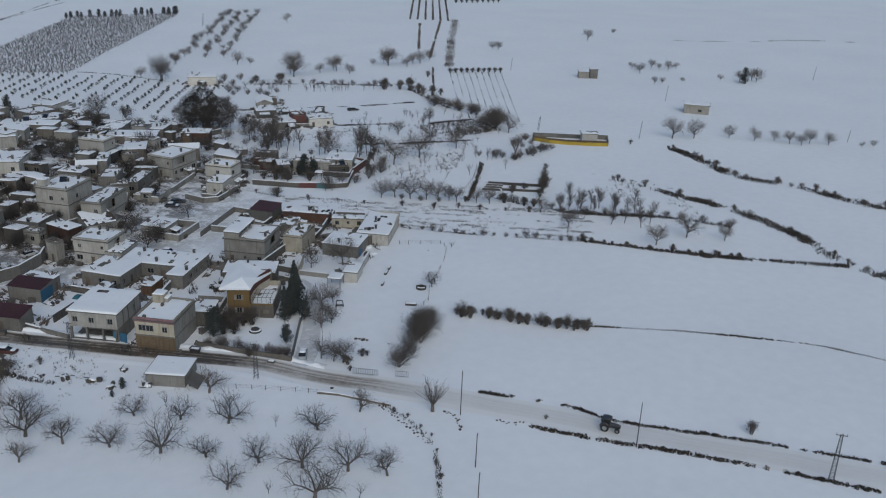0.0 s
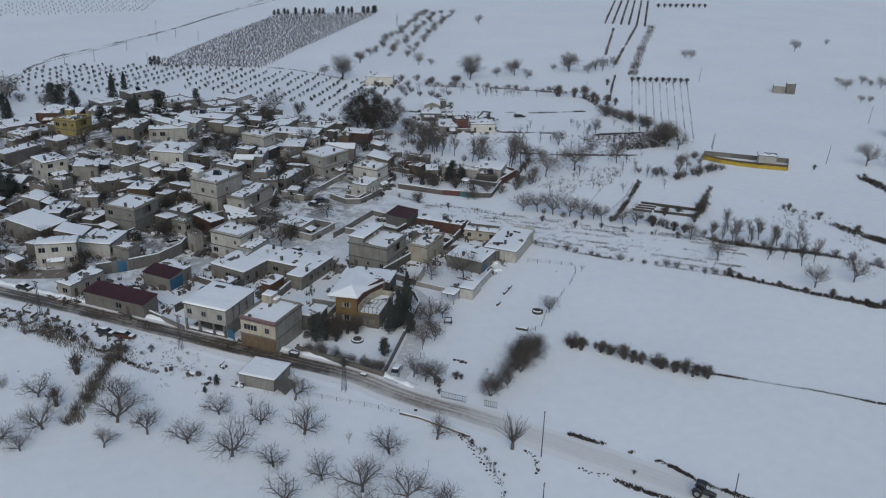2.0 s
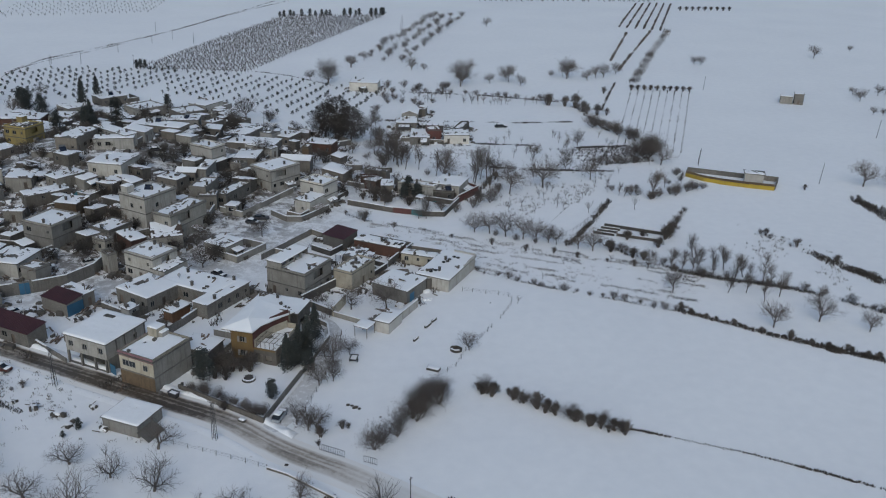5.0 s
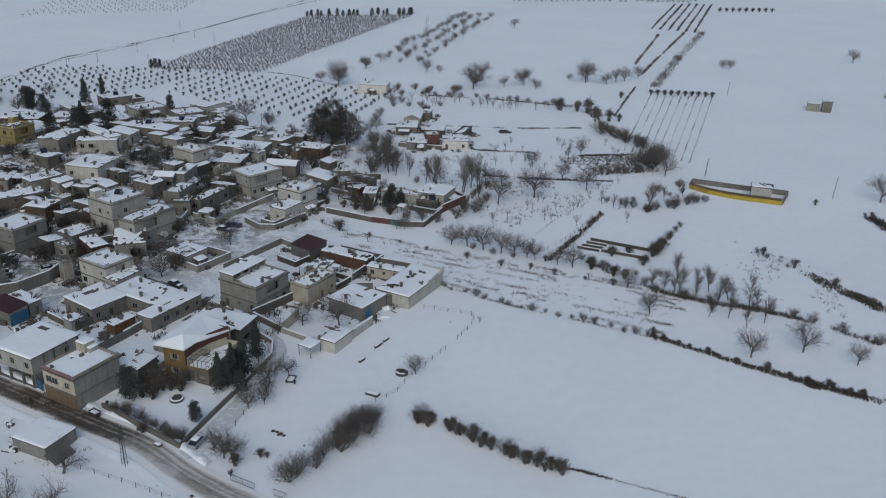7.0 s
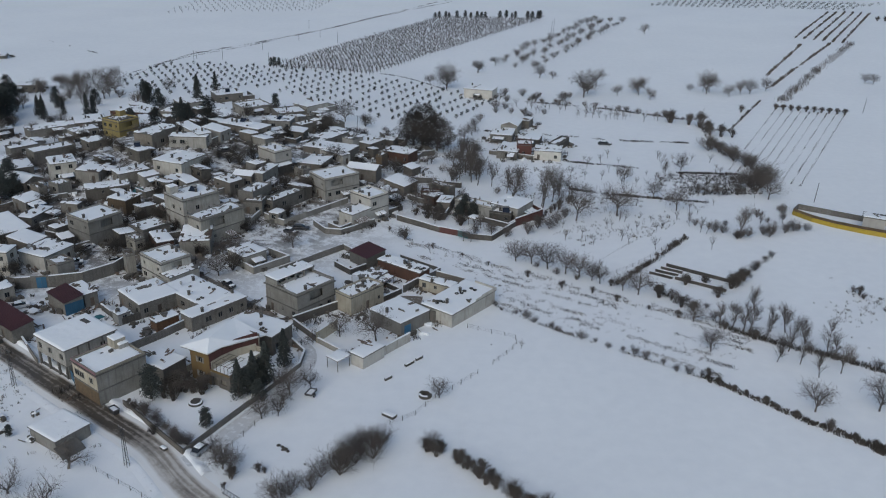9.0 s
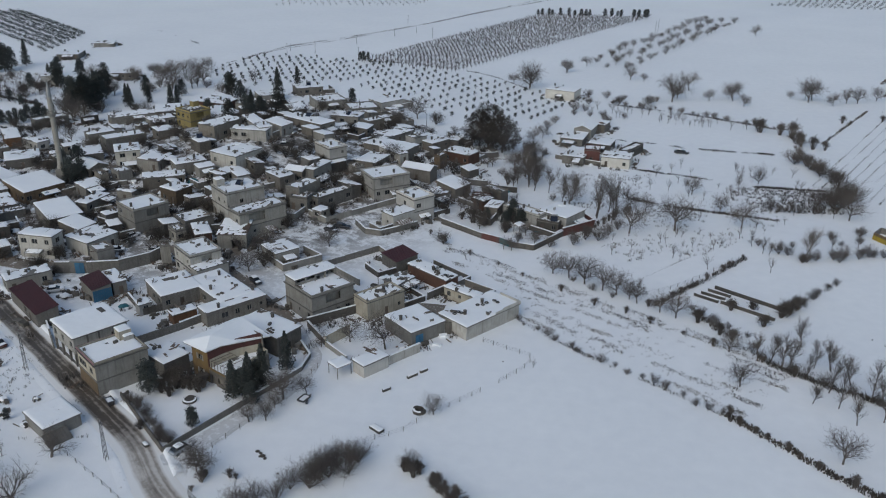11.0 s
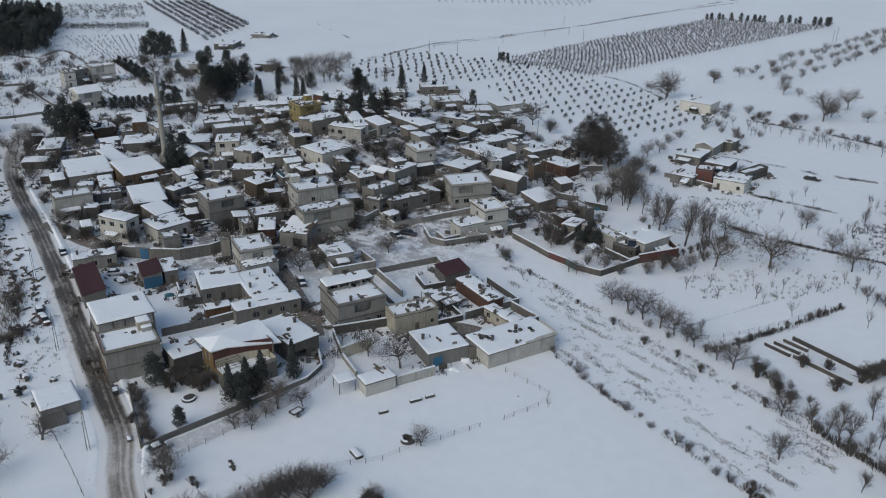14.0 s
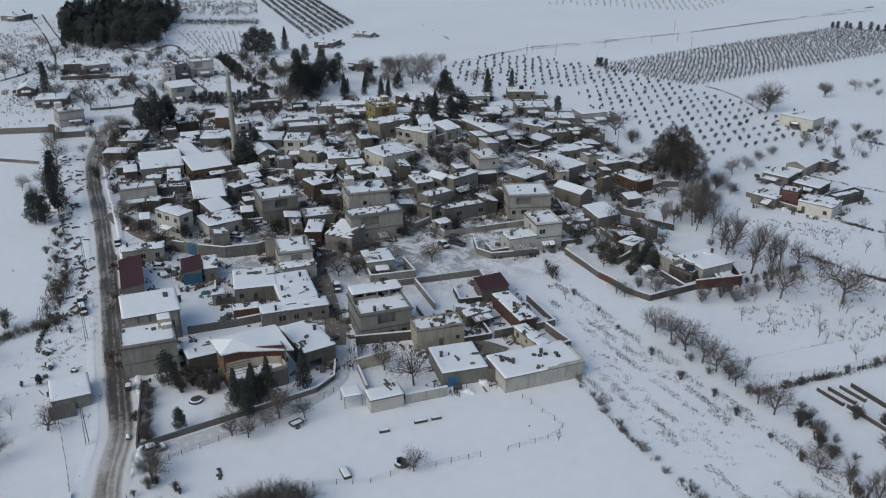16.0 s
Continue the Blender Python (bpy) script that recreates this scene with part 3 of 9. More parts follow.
            for s in (-1, 1):
                g.quad((s * (w / 2 + o), -d / 2 - o, top - 0.1), (s * (w / 2 + o), d / 2 + o, top - 0.1), (0, d / 2 + o, top + rise), (0, -d / 2 - o, top + rise))
            ends = [((-w / 2, -d / 2, top), (w / 2, -d / 2, top), (0, -d / 2, top + rise - 0.06)), ((-w / 2, d / 2, top), (w / 2, d / 2, top), (0, d / 2, top + rise - 0.06))]
        me = g.data("snow", SNOW_ROOF)
        sn = part("snow", me, None, ob, "snow lying on the pitched roof")
        md = sn.modifiers.new("thick", "SOLIDIFY")
        md.thickness, md.offset = 0.2, 0.0
        ge = Mesh()
        for a, b, c in ends:
            k = len(ge.v)
            ge.v += [a, b, c]
            ge.f.append((k, k + 1, k + 2))
        part("gable", ge, WALLS[style], ob)
    elif roof == "metal":
        rise, o = 0.7, 0.25
        g = Mesh()
        n = max(6, int(d / 0.5))
        line = []
        for k in range(n):
            y = -d / 2 - o + (d + 2 * o) * k / n
            line += [(y, 0.0), (y + 0.36, 0.0), (y + 0.39, 0.07), (y + 0.45, 0.07)]
        line.append((d / 2 + o, 0.0))
        for y, e in line:
            g.v += [(-w / 2 - o, y, top + e), (w / 2 + o, y, top + rise + e)]
        g.f = [(2 * k, 2 * k + 1, 2 * k + 3, 2 * k + 2) for k in range(len(line) - 1)]
        sheet = part("roof", g, REDMETAL, ob, "dark red ribbed sheet roof")
        md = sheet.modifiers.new("thick", "SOLIDIFY")
        md.thickness = 0.03
        ge = Mesh()
        for s in (-1, 1):
            ge.quad((-w / 2, s * d / 2, top), (w / 2, s * d / 2, top), (w / 2, s * d / 2, top + rise - 0.05), (-w / 2, s * d / 2, top + 0.02))
        ge.quad((w / 2, -d / 2, top), (w / 2, d / 2, top), (w / 2, d / 2, top + rise - 0.05), (w / 2, -d / 2, top + rise - 0.05))
        part("gable", ge, WALLS[style], ob)
    return ob


house(-182.3, 244.3, 7.2, 13.0, 36, 3.4, 'brown', roof='flat')
house(-175.5, 230.4, 7.7, 4.5, 31, 2.5, 'dark', roof='lean')
house(-161.1, 221.6, 3.8, 7.0, 31, 2.5, 'dark', roof='flat')
house(-151.4, 227.7, 12.8, 14.4, 51, 3.6, 'grey', roof='lean')
house(-136.3, 232.9, 12.5, 12.4, 60, 3.6, 'tan', roof='lean', bare=0.05)
house(-134.9, 203.7, 10.2, 6.0, 53, 5.2, 'white', roof='parapet', windows=0.1)
house(-117.0, 213.8, 8.9, 12.6, 49, 3.8, 'block', roof='lean', bare=0.05)
house(-136.8, 219.4, 3.8, 8.9, 47, 3.2, 'block', roof='lean')
house(-112.8, 224.3, 9.2, 3.9, 77, 3, 'block', roof='flat')
house(-119.3, 234.7, 6.5, 5.4, 61, 2.8, 'grey', roof='lean')
house(-104.9, 230.6, 4.2, 5.3, 78, 3, 'block', roof='flat')
house(-93.0, 215.7, 10.1, 9.7, 54, 6.2, 'grey', roof='parapet')
house(-109.8, 193.9, 9.4, 4.6, -3, 6.0, 'white', roof='flat', windows=1.6)
house(-99.9, 200.5, 9.3, 8.8, 65, 3.4, 'white', roof='flat')
house(-107.5, 206.8, 6.0, 7.2, 71, 3.2, 'brown', roof='lean')
house(-127.7, 249.5, 6.2, 10.4, 60, 3.6, 'brown', roof='gable')
house(-136.0, 262.8, 8.9, 9.8, 35, 3.2, 'grey', roof='flat')
house(-117.9, 255.7, 7.4, 8.4, 31, 5.4, 'white', roof='flat')
house(-181.8, 268.6, 7.6, 7.2, 55, 3.4, 'orange', roof='flat')
house(-175.3, 280.6, 5.0, 9.6, 40, 3.6, 'orange', roof='lean')
house(-157.9, 260.1, 10.5, 10.2, 35, 3, 'block', roof='flat')
house(-164.4, 241.3, 4.3, 6.0, 58, 3, 'block', roof='parapet')
house(-153.6, 241.5, 5.4, 12.1, 66, 3, 'brown', roof='lean')
house(-145.7, 288.0, 9.2, 4.9, 46, 3, 'grey', roof='flat')
house(-130.3, 276.5, 13.8, 6.8, 46, 3.6, 'block', roof='parapet')
house(-118.1, 281.8, 5.7, 6.2, 46, 3, 'brown', roof='flat')
house(-106.9, 251.9, 8.7, 7.1, 87, 3.2, 'grey', roof='lean')
house(-94.4, 249.0, 9.3, 5.4, 41, 3, 'block', roof='flat')
house(-81.3, 255.0, 10.6, 11.3, -23, 3.7, 'white', roof='flat')
house(-76.0, 280.6, 5.7, 7.3, 67, 3.2, 'white', roof='lean')
house(-82.7, 272.3, 4.6, 12.1, 88, 3.2, 'white', roof='flat')
house(-54.5, 252.7, 9.8, 3.1, 73, 4.4, 'grey', roof='flat')
house(-90.5, 231.1, 6.0, 6.5, 66, 4, 'tan', roof='flat')
house(-78.8, 215.8, 8.0, 7.3, 49, 3.2, 'block', roof='parapet')
house(-72.9, 207.4, 4.1, 8.2, 31, 4, 'brick', roof='flat')
house(-64.4, 209.4, 7.6, 8.5, 8, 3.8, 'grey', roof='lean')
house(-64.1, 245.8, 5.3, 7.3, 52, 3.2, 'brown', roof='flat')
house(-47.0, 239.1, 13.0, 4.3, 56, 3, 'block', roof='parapet')
house(-46.9, 228.9, 3.6, 3.2, 64, 2.6, 'grey', roof='flat')
house(-70.1, 295.2, 6.7, 18.4, 61, 3, 'brown', roof='flat')
house(-63.3, 321.9, 6.6, 10.8, 83, 3.2, 'grey', roof='flat')
house(-52.6, 301.9, 6.1, 5.6, 81, 3, 'brown', roof='lean')
house(-52.6, 316.8, 7.1, 5.4, 48, 3.2, 'brown', roof='parapet')
house(-41.7, 301.8, 14.7, 6.7, 59, 3, 'grey', roof='flat')
house(-38.8, 285.4, 8.1, 16.9, 68, 3.4, 'brown', roof='flat')
house(-38.0, 281.0, 3.4, 14.5, 49, 3.2, 'white', roof='flat')
house(-41.4, 269.3, 9.8, 7.1, 74, 3.2, 'brown', roof='flat')
house(-25.8, 267.4, 9.7, 5.2, -17, 4, 'brown', roof='gable')
house(-32.8, 299.2, 5.2, 5.3, 51, 4.2, 'white', roof='flat')
house(-28.2, 301.7, 8.6, 10.5, 55, 3.2, 'brown', roof='flat')
house(-20.3, 308.2, 6.6, 4.7, 76, 2.8, 'block', roof='flat')
house(-15.4, 290.0, 6.7, 9.9, 63, 3.5, 'brick', roof='flat')
house(-21.2, 280.8, 4.3, 2.3, 67, 4, 'tan', roof='parapet')
house(-13.6, 258.3, 7.3, 7.5, 58, 3, 'brown', roof='lean')
house(-4.1, 250.8, 5.7, 2.5, -7, 2.8, 'brick', roof='parapet')
house(-103.2, 177.0, 10.0, 4.2, 47, 3.2, 'grey', roof='flat')
house(-70.1, 168.7, 2.8, 2.6, 48, 2.6, 'white', roof='flat')
house(-76.9, 194.5, 2.2, 3.6, 31, 5.0, 'grey', roof='parapet')
house(-123.5, 338.3, 16.0, 9.0, -10, 4.4, 'brick', roof='flat')
house(-176.8, 307.1, 12.6, 4.9, 52, 2.8, 'block', roof='parapet')
house(-149.6, 316.1, 13.4, 6.7, 42, 3, 'block', roof='flat')
house(-132.5, 308.7, 9.4, 5.3, 46, 3, 'grey', roof='flat')
house(-163.6, 277.0, 4.4, 8.9, 63, 3.2, 'white', roof='flat')
house(-98.7, 240.6, 12.1, 5.3, 26, 2.8, 'brown', roof='flat')
house(-142.1, 257.9, 3.8, 5.6, 62, 2.8, 'brown', roof='lean')
court_house = house(-66.8, 177.2, 9.4, 10.2, 45, 3.4, 'block', bare=0.14)
# dark box added on the slab to read as the dark hole in this roof
hole_box = Mesh()
hole_box.box(-1.6, 1.2, 3.66, 1.3, 3.0, 4.02), hole_box.box(-1.2, 1.5, 4.02, 0.9, 2.7, 4.1)
part("roof_hatch", hole_box, WALLS["dark"], court_house, "dark raised box put in for a hole in the snowy roof")
house(-55.9, 178.2, 8.3, 15.8, 50, 3.4, 'block', bare=0.14)
house(-50.4, 171.4, 14.4, 4.0, 49, 3.3, 'block', bare=0.14)
house(-60.1, 166.9, 5.4, 2.5, 48, 2.4, 'orange', bare=0.05, windows=0.0, label='low orange-brick outhouse closing a courtyard', category='shed')
house(-54.5, 147.4, 5.6, 6.7, 58, 3.4, 'block', roof='flat', bare=0.05, windows=0.2)
house(-38.3, 160.9, 6.7, 11.9, 62, 4.3, 'dark', bare=0.05)
grey_house = house(-32.3, 177.6, 11.0, 10.7, 50, 6.3, 'grey', bare=0.36, roof='parapet')
upper = Mesh()
for px in (-5.2, -2.6, 0.0, 2.6, 5.2):
    upper.box(px - 0.2, 1.3, 6.74, px + 0.2, 1.7, 8.3)
upper.box(-5.4, 5.05, 6.74, 5.4, 5.3, 8.3), upper.box(-5.4, 1.72, 6.74, -5.2, 5.04, 8.3), upper.box(5.2, 1.72, 6.74, 5.4, 5.04, 8.3), upper.box(-5.0, 1.4, 6.74, -0.2, 1.6, 7.5)
part("upper_room", upper, WALLS["grey"], grey_house, "unfinished row of rooms on the roof")
upper = Mesh()
upper.box(-5.6, 1.1, 8.303, 5.6, 5.5, 8.46)
part("upper_roof", upper, CONCRETE, grey_house)
part("upper_snow", snow_cap(11.1, 4.3, 0.2, 12.0, 0.16), SNOW_ROOF, grey_house, "snow lying on the upper roof", True, Matrix.Translation((0, 3.3, 8.48)))
house(-19.0, 179.2, 10.1, 5.2, 48, 4.2, 'cream', bare=0.46, windows=0.6, roof='parapet', seed=8)
annex = house(3.7, 177.7, 16.3, 8.6, 52, 3.2, 'white', windows=0.0, bare=0.05)
edge = Mesh()
edge.box(0.6, -4.56, 3.634, 8.1, -4.3, 4.0), edge.box(3.0, -4.55, 4.0, 8.12, -4.31, 4.3), edge.box(8.13, -4.56, 3.634, 8.4, 1.5, 4.25)
part("parapet", edge, WALLS["white"], annex, "stub of a block wall along the roof edge")
house(-9.8, 196.4, 4.0, 13.3, 53, 3.0, 'brick', bare=0.3, windows=0.2)
house(-19.4, 203.9, 6.2, 6.8, 44, 3.0, 'block', label='small barn with a dark red sheet roof', windows=0.0, category='barn', roof='metal')
house(-1.1, 187.0, 2.8, 9.0, 60, 2.8, 'cream', bare=0.3)
house(-9.4, 170.8, 8.8, 9.6, 47, 3.1, 'grey', windows=0.3, bare=0.0)
house(-15.1, 153.9, 6.2, 3.5, 52, 2.6, 'bright', roof='flat', bare=0.05, windows=0.7)
house(-16.9, 191.0, 5.9, 4.3, 59, 2.6, 'brown')
house(-60.9, 217.0, 14.1, 5.8, 51, 7, 'grey', roof='parapet')
house(-69.7, 226.0, 11.3, 9.7, 47, 8, 'white', roof='parapet')
house(-66.9, 191.4, 7.9, 9.4, 48, 6.2, 'white', roof='parapet')
house(-62.5, 187.5, 8.1, 3.9, 51, 4.0, 'white')
house(-49.8, 202.3, 6.7, 7.1, 48, 3.2, 'grey')
house(-55.0, 238.7, 9.3, 5.1, 67, 4.6, 'block', roof='parapet')
house(-53.8, 233.8, 5.1, 5.4, 81, 3.5, 'block', roof='parapet')
house(-21.6, 237.0, 7.0, 8.6, 47, 6.6, 'bright', windows=0.4, roof='parapet')
house(-25.1, 230.0, 7.6, 5.2, 51, 4, 'white')
house(-33.6, 252.1, 11.9, 9.5, 37, 6.2, 'white', roof='parapet')
house(-139.9, 214.4, 4.3, 3.3, 38, 4, 'grey')
house(-113.9, 243.7, 4.3, 5.1, 54, 3, 'grey', roof='parapet')
house(-94.0, 165.2, 4.7, 16.6, 51, 3.2, 'block', windows=0.3, label='long low barn under a dark red sheet roof', category='barn', roof='metal')
blue_shed = house(-85.0, 175.4, 4.3, 8.2, 48, 3.2, 'block', windows=0.0, label='small shed with red sheet roof and blue door', category='shed', roof='metal')
front = Mesh()
for k in range(9):
    front.box(-2.15 + k * 0.478, -4.17, 0.2, -2.15 + k * 0.478 + 0.45, -4.105, 3.0)
part("front", front, BLUEPAINT, blue_shed, "blue sheet-metal front")
house(-82.2, 178.7, 3.1, 7.4, 47, 3.2, 'grey', windows=0.5, roof='flat', bare=0.02)
house(-115.0, 300.0, 8.5, 9.0, 57, 6.0, 'yellow', roof='parapet', bare=0.75)
house(-94.2, 275.0, 12.8, 7.3, 67, 4.6, 'brown')
house(-83.3, 279.3, 4.3, 18.2, 39, 3.4, 'white')
house(-53.9, 265.0, 6.2, 9.1, 46, 6, 'bright', roof='parapet')
house(-59.9, 249.1, 4.2, 5.7, 76, 4, 'brown', roof='gable')
house(-80.4, 244.6, 8.8, 5.5, 55, 2.6, 'brown')
house(-143.2, 321.5, 7.4, 7.6, 45, 3, 'grey')
house(-113.4, 322.3, 6.9, 13.9, 52, 3, 'block')
house(-109.1, 342.0, 10.1, 8.7, 77, 3.2, 'grey', roof='parapet')
house(-56.3, 356.8, 10.9, 8.8, 49, 4, 'white')
house(-3.3, 248.2, 4.1, 4.5, -38, 3, 'brick')
house(0.4, 243.1, 6.0, 3.8, 77, 3.2, 'brown')
house(9.5, 238.9, 12.5, 3.8, -33, 3.8, 'white', roof='parapet')
house(19.9, 239.5, 9.3, 8.9, 57, 4.2, 'white')
house(16.8, 234.9, 4.3, 6.4, 71, 2.8, 'dark', roof='parapet')
house(36.9, 299.2, 9.5, 8.3, -11, 3.4, 'bright')
house(28.4, 301.2, 5.2, 5.6, -3, 4.5, 'red', roof='parapet')
house(23.4, 301.7, 7.3, 12.1, -15, 2.8, 'block')
house(21.8, 320.8, 8.1, 7.8, -12, 3.0, 'block')
house(31.9, 316.7, 7.9, 8.1, -15, 2.8, 'dark')
house(26.1, 334.5, 6.5, 10.0, -15, 3.6, 'grey', roof='gable')
house(32.9, 341.6, 3.1, 6.3, -20, 3.0, 'brown')
house(42.1, 311.7, 3.3, 12.0, -30, 2.6, 'dark', roof='parapet')
house(15.9, 392.5, 13.3, 8.8, -18, 4.0, 'bright', bare=0.0, windows=1.5, roof='flat')
house(-217.4, 299.4, 9.6, 9.0, 64, 6.6, 'bright', windows=1.6, bare=0.0, roof='gable')
house(-251.0, 324.6, 4.9, 6.8, 61, 6.5, 'bright', windows=1.4, roof='parapet')
house(-250.8, 330.9, 5.7, 6.9, 73, 6.5, 'grey', roof='parapet')
house(-245.9, 340.0, 10.7, 7.3, 60, 7.0, 'bright', windows=1.4, roof='parapet')
house(-225.9, 251.0, 9.0, 9.4, 65, 5.5, 'bright', windows=0.8, roof='parapet')
house(-256.5, 266.9, 12.1, 10.5, 44, 3.2, 'block')
house(-283.3, 274.3, 7.2, 10.3, 48, 3.0, 'dark', roof='gable')
house(-297.2, 320.8, 11.8, 13.4, 65, 4.0, 'grey')
house(-307.4, 318.2, 9.6, 13.7, 47, 4.0, 'dark')
house(-242.1, 433.7, 10.9, 12.6, 13, 2.6, 'block')
house(-241.7, 468.1, 10.9, 7.4, 21, 2.0, 'grey')
house(-189.7, 391.3, 9.8, 7.3, 6, 3.0, 'brown')
house(-216.2, 371.7, 7.1, 8.2, 31, 4.5, 'bright', windows=1.2)
house(-471.8, 402.1, 12.8, 14.6, 9, 3.0, 'brown')
near_shed = house(-66.0, 126.1, 7.5, 6.6, -34, 2.4, 'grey', windows=0.15, label='flat-roofed concrete-block shed beside the road', category='shed', bare=0.0)
sheet = Mesh()
n = 14
for k in range(n + 1):
    for out, z in ((0.1, 1.75), (1.4, 1.1), (2.5, 0.35)):
        sheet.v.append((3.85 + out, -3.9 + 4.4 * k / n, z + 0.05 * (k % 2)))
sheet.f = [(3 * k + q, 3 * k + q + 3, 3 * k + q + 4, 3 * k + q + 1) for k in range(n) for q in (0, 1)]
part("lean_to_sheet", sheet, CONCRETE, near_shed, "grey corrugated sheet leaning on the wall")
near_shed.children[-1].modifiers.new("thick", "SOLIDIFY").thickness = 0.03
house(-137.0, 326.4, 11.0, 11.9, 26, 3.4, 'brown')
house(-63.1, 343.6, 11.6, 10.4, 27, 3.2, 'brown', roof='parapet')
house(-80.2, 354.4, 12.5, 11.7, 36, 3.2, 'grey', roof='parapet')
house(-108.7, 361.8, 9.7, 9.8, 35, 3.2, 'grey')
house(-96.7, 379.1, 11.5, 9.3, 32, 3.2, 'brown')


# ---- bare trees ----
def grow(trunk, crown, rng, p, d, radius, depth, lengths, spread, kids, lift, thin, first=0.8):
    """One limb and all that springs from it."""
    steps = (3, 4, 3, 1, 1)[min(depth, 4)]
    length = lengths[depth] * rng.uniform(0.75, 1.2)
    pts, q, v = [p], Vector(p), Vector(d)
    for k in range(steps):
        v = (v + Vector((rng.uniform(-1, 1), rng.uniform(-1, 1), rng.uniform(-0.5, 0.9))) * (0.1, 0.22, 0.28, 0.3, 0.3)[min(depth, 4)]).normalized()
        q = q + v * length / steps
        pts.append(q.copy())
    tip = (0.7 if first > 0.6 else 0.3) if depth == 0 else 0.35
    radii = [radius * (1 - (1 - tip) * k / steps) for k in range(steps + 1)]
    (trunk if depth == 0 else crown).tube(pts, radii, (7, 5, 3, 3, 3)[min(depth, 4)], depth < 2)
    if depth + 1 >= len(lengths):
        return
    n = kids[depth]
    for k in range(n):
        u = rng.uniform(first, 1.0) if depth == 0 else 0.22 + 0.78 * (k + rng.random()) / n
        s = min(u, 0.999) * steps
        i = int(s)
        start = pts[i].lerp(pts[i + 1], s - i)
        a = 2.4 * k + rng.uniform(-0.5, 0.5) if depth else math.tau * (k + rng.uniform(-0.3, 0.3)) / n
        side = v.orthogonal().normalized()
        side.rotate(Matrix.Rotation(a, 3, v))
        out = (v * rng.uniform(0.5, 1.0) + side * spread[depth] * rng.uniform(0.7, 1.25) + Vector((0, 0, lift[depth]))).normalized()
        grow(trunk, crown, rng, start, out, max(0.009, radius * thin[depth]), depth + 1, lengths, spread, kids, lift, thin)


def bare_tree(seed, height, lengths, radius, spread, kids, lift, label, name="tree", thin=(0.5, 0.45, 0.5, 0.6), first=0.8, twig=None):
    rng = random.Random(seed)
    trunk, crown = Mesh(), Mesh()
    grow(trunk, crown, rng, Vector((0, 0, -0.15)), Vector((rng.uniform(-0.15, 0.15), rng.uniform(-0.15, 0.15), 1)), radius, 0, lengths, spread, kids, lift, thin, first)
    k = height / max(v[2] for v in crown.v)
    for me in (trunk, crown):
        me.v = [(a * k, b * k, c * k) for a, b, c in me.v]
    ob = thing(name, pose(0, -900, -60), label, name)
    part("trunk", trunk, BARK, ob)
    part("crown", crown, twig or TWIG, ob, "fine bare twigs")
    return ob


def leaf_cards(me, rng, centre, size, n, leaf):
    """Small tilted leaf blades scattered through a lump."""
    c = Vector(centre)
    for _ in range(n):
        d = Vector((rng.gauss(0, 1), rng.gauss(0, 1), rng.gauss(0, 1)))
        d = d.normalized() * rng.uniform(0.5, 1.0)
        p = c + Vector((d.x * size[0], d.y * size[1], d.z * size[2]))
        a = Vector((rng.uniform(-1, 1), rng.uniform(-1, 1), rng.uniform(-0.5, 0.8))).normalized() * leaf * rng.uniform(0.6, 1.3)
        b = a.orthogonal().normalized() * leaf * 0.45
        k = len(me.v)
        me.v += [tuple(p - a * 0.5), tuple(p + b * 0.5), tuple(p + a * 0.5), tuple(p - b * 0.5)]
        me.f.append((k, k + 1, k + 2, k + 3))


def conifer(seed, height, wide, material, label, shape="cone", snowy=0.0, leaf=0.36, n=2600):
    rng = random.Random(seed)
    trunk, crown, flakes = Mesh(), Mesh(), Mesh()
    trunk.tube([(0, 0, -0.2), (0, 0, height * 0.5), (0, 0, height * 0.94)], [0.16, 0.1, 0.03], 6)
    tiers = 16
    for i in range(tiers):
        u = (i + 0.5) / tiers
        z = height * (0.08 + 0.9 * u)
        r = wide * ((1 - u) ** 0.8 if shape == "cone" else (math.sin(math.pi * (0.12 + 0.86 * u)) ** 0.6)) * rng.uniform(0.8, 1.12)
        arms = 7 if shape == "cone" else 8
        for k in range(arms):
            a = math.tau * (k + rng.random() * 0.7) / arms + i
            rr = r * rng.uniform(0.6, 1.1)
            end = Vector((math.cos(a) * rr, math.sin(a) * rr, z - 0.12 * rr if shape == "cone" else z + 0.15 * rr))
            trunk.tube([(0, 0, z), tuple(end)], [0.035, 0.01], 3, False)
            for s in (0.45, 0.85):
                q = Vector((0, 0, z)).lerp(end, s)
                leaf_cards(crown, rng, q, (0.32 * rr * 0.8 + 0.12, 0.32 * rr * 0.8 + 0.12, 0.16 + height * 0.022), n // (tiers * arms * 2), leaf)
                if rng.random() < snowy * 2:
                    leaf_cards(flakes, rng, q + Vector((0, 0, 0.18)), (0.25 * rr, 0.25 * rr, 0.05), 3, leaf * 0.9)
    ob = thing("conifer" if shape == "cone" else "evergreen_tree", pose(0, -900, -60), label, "tree")
    part("trunk", trunk, BARK, ob)
    part("crown", crown, material, ob, "dense dark foliage")
    if flakes.v:
        part("snow", flakes, SNOW_ROOF, ob, "snow caught on the branches")
    return ob


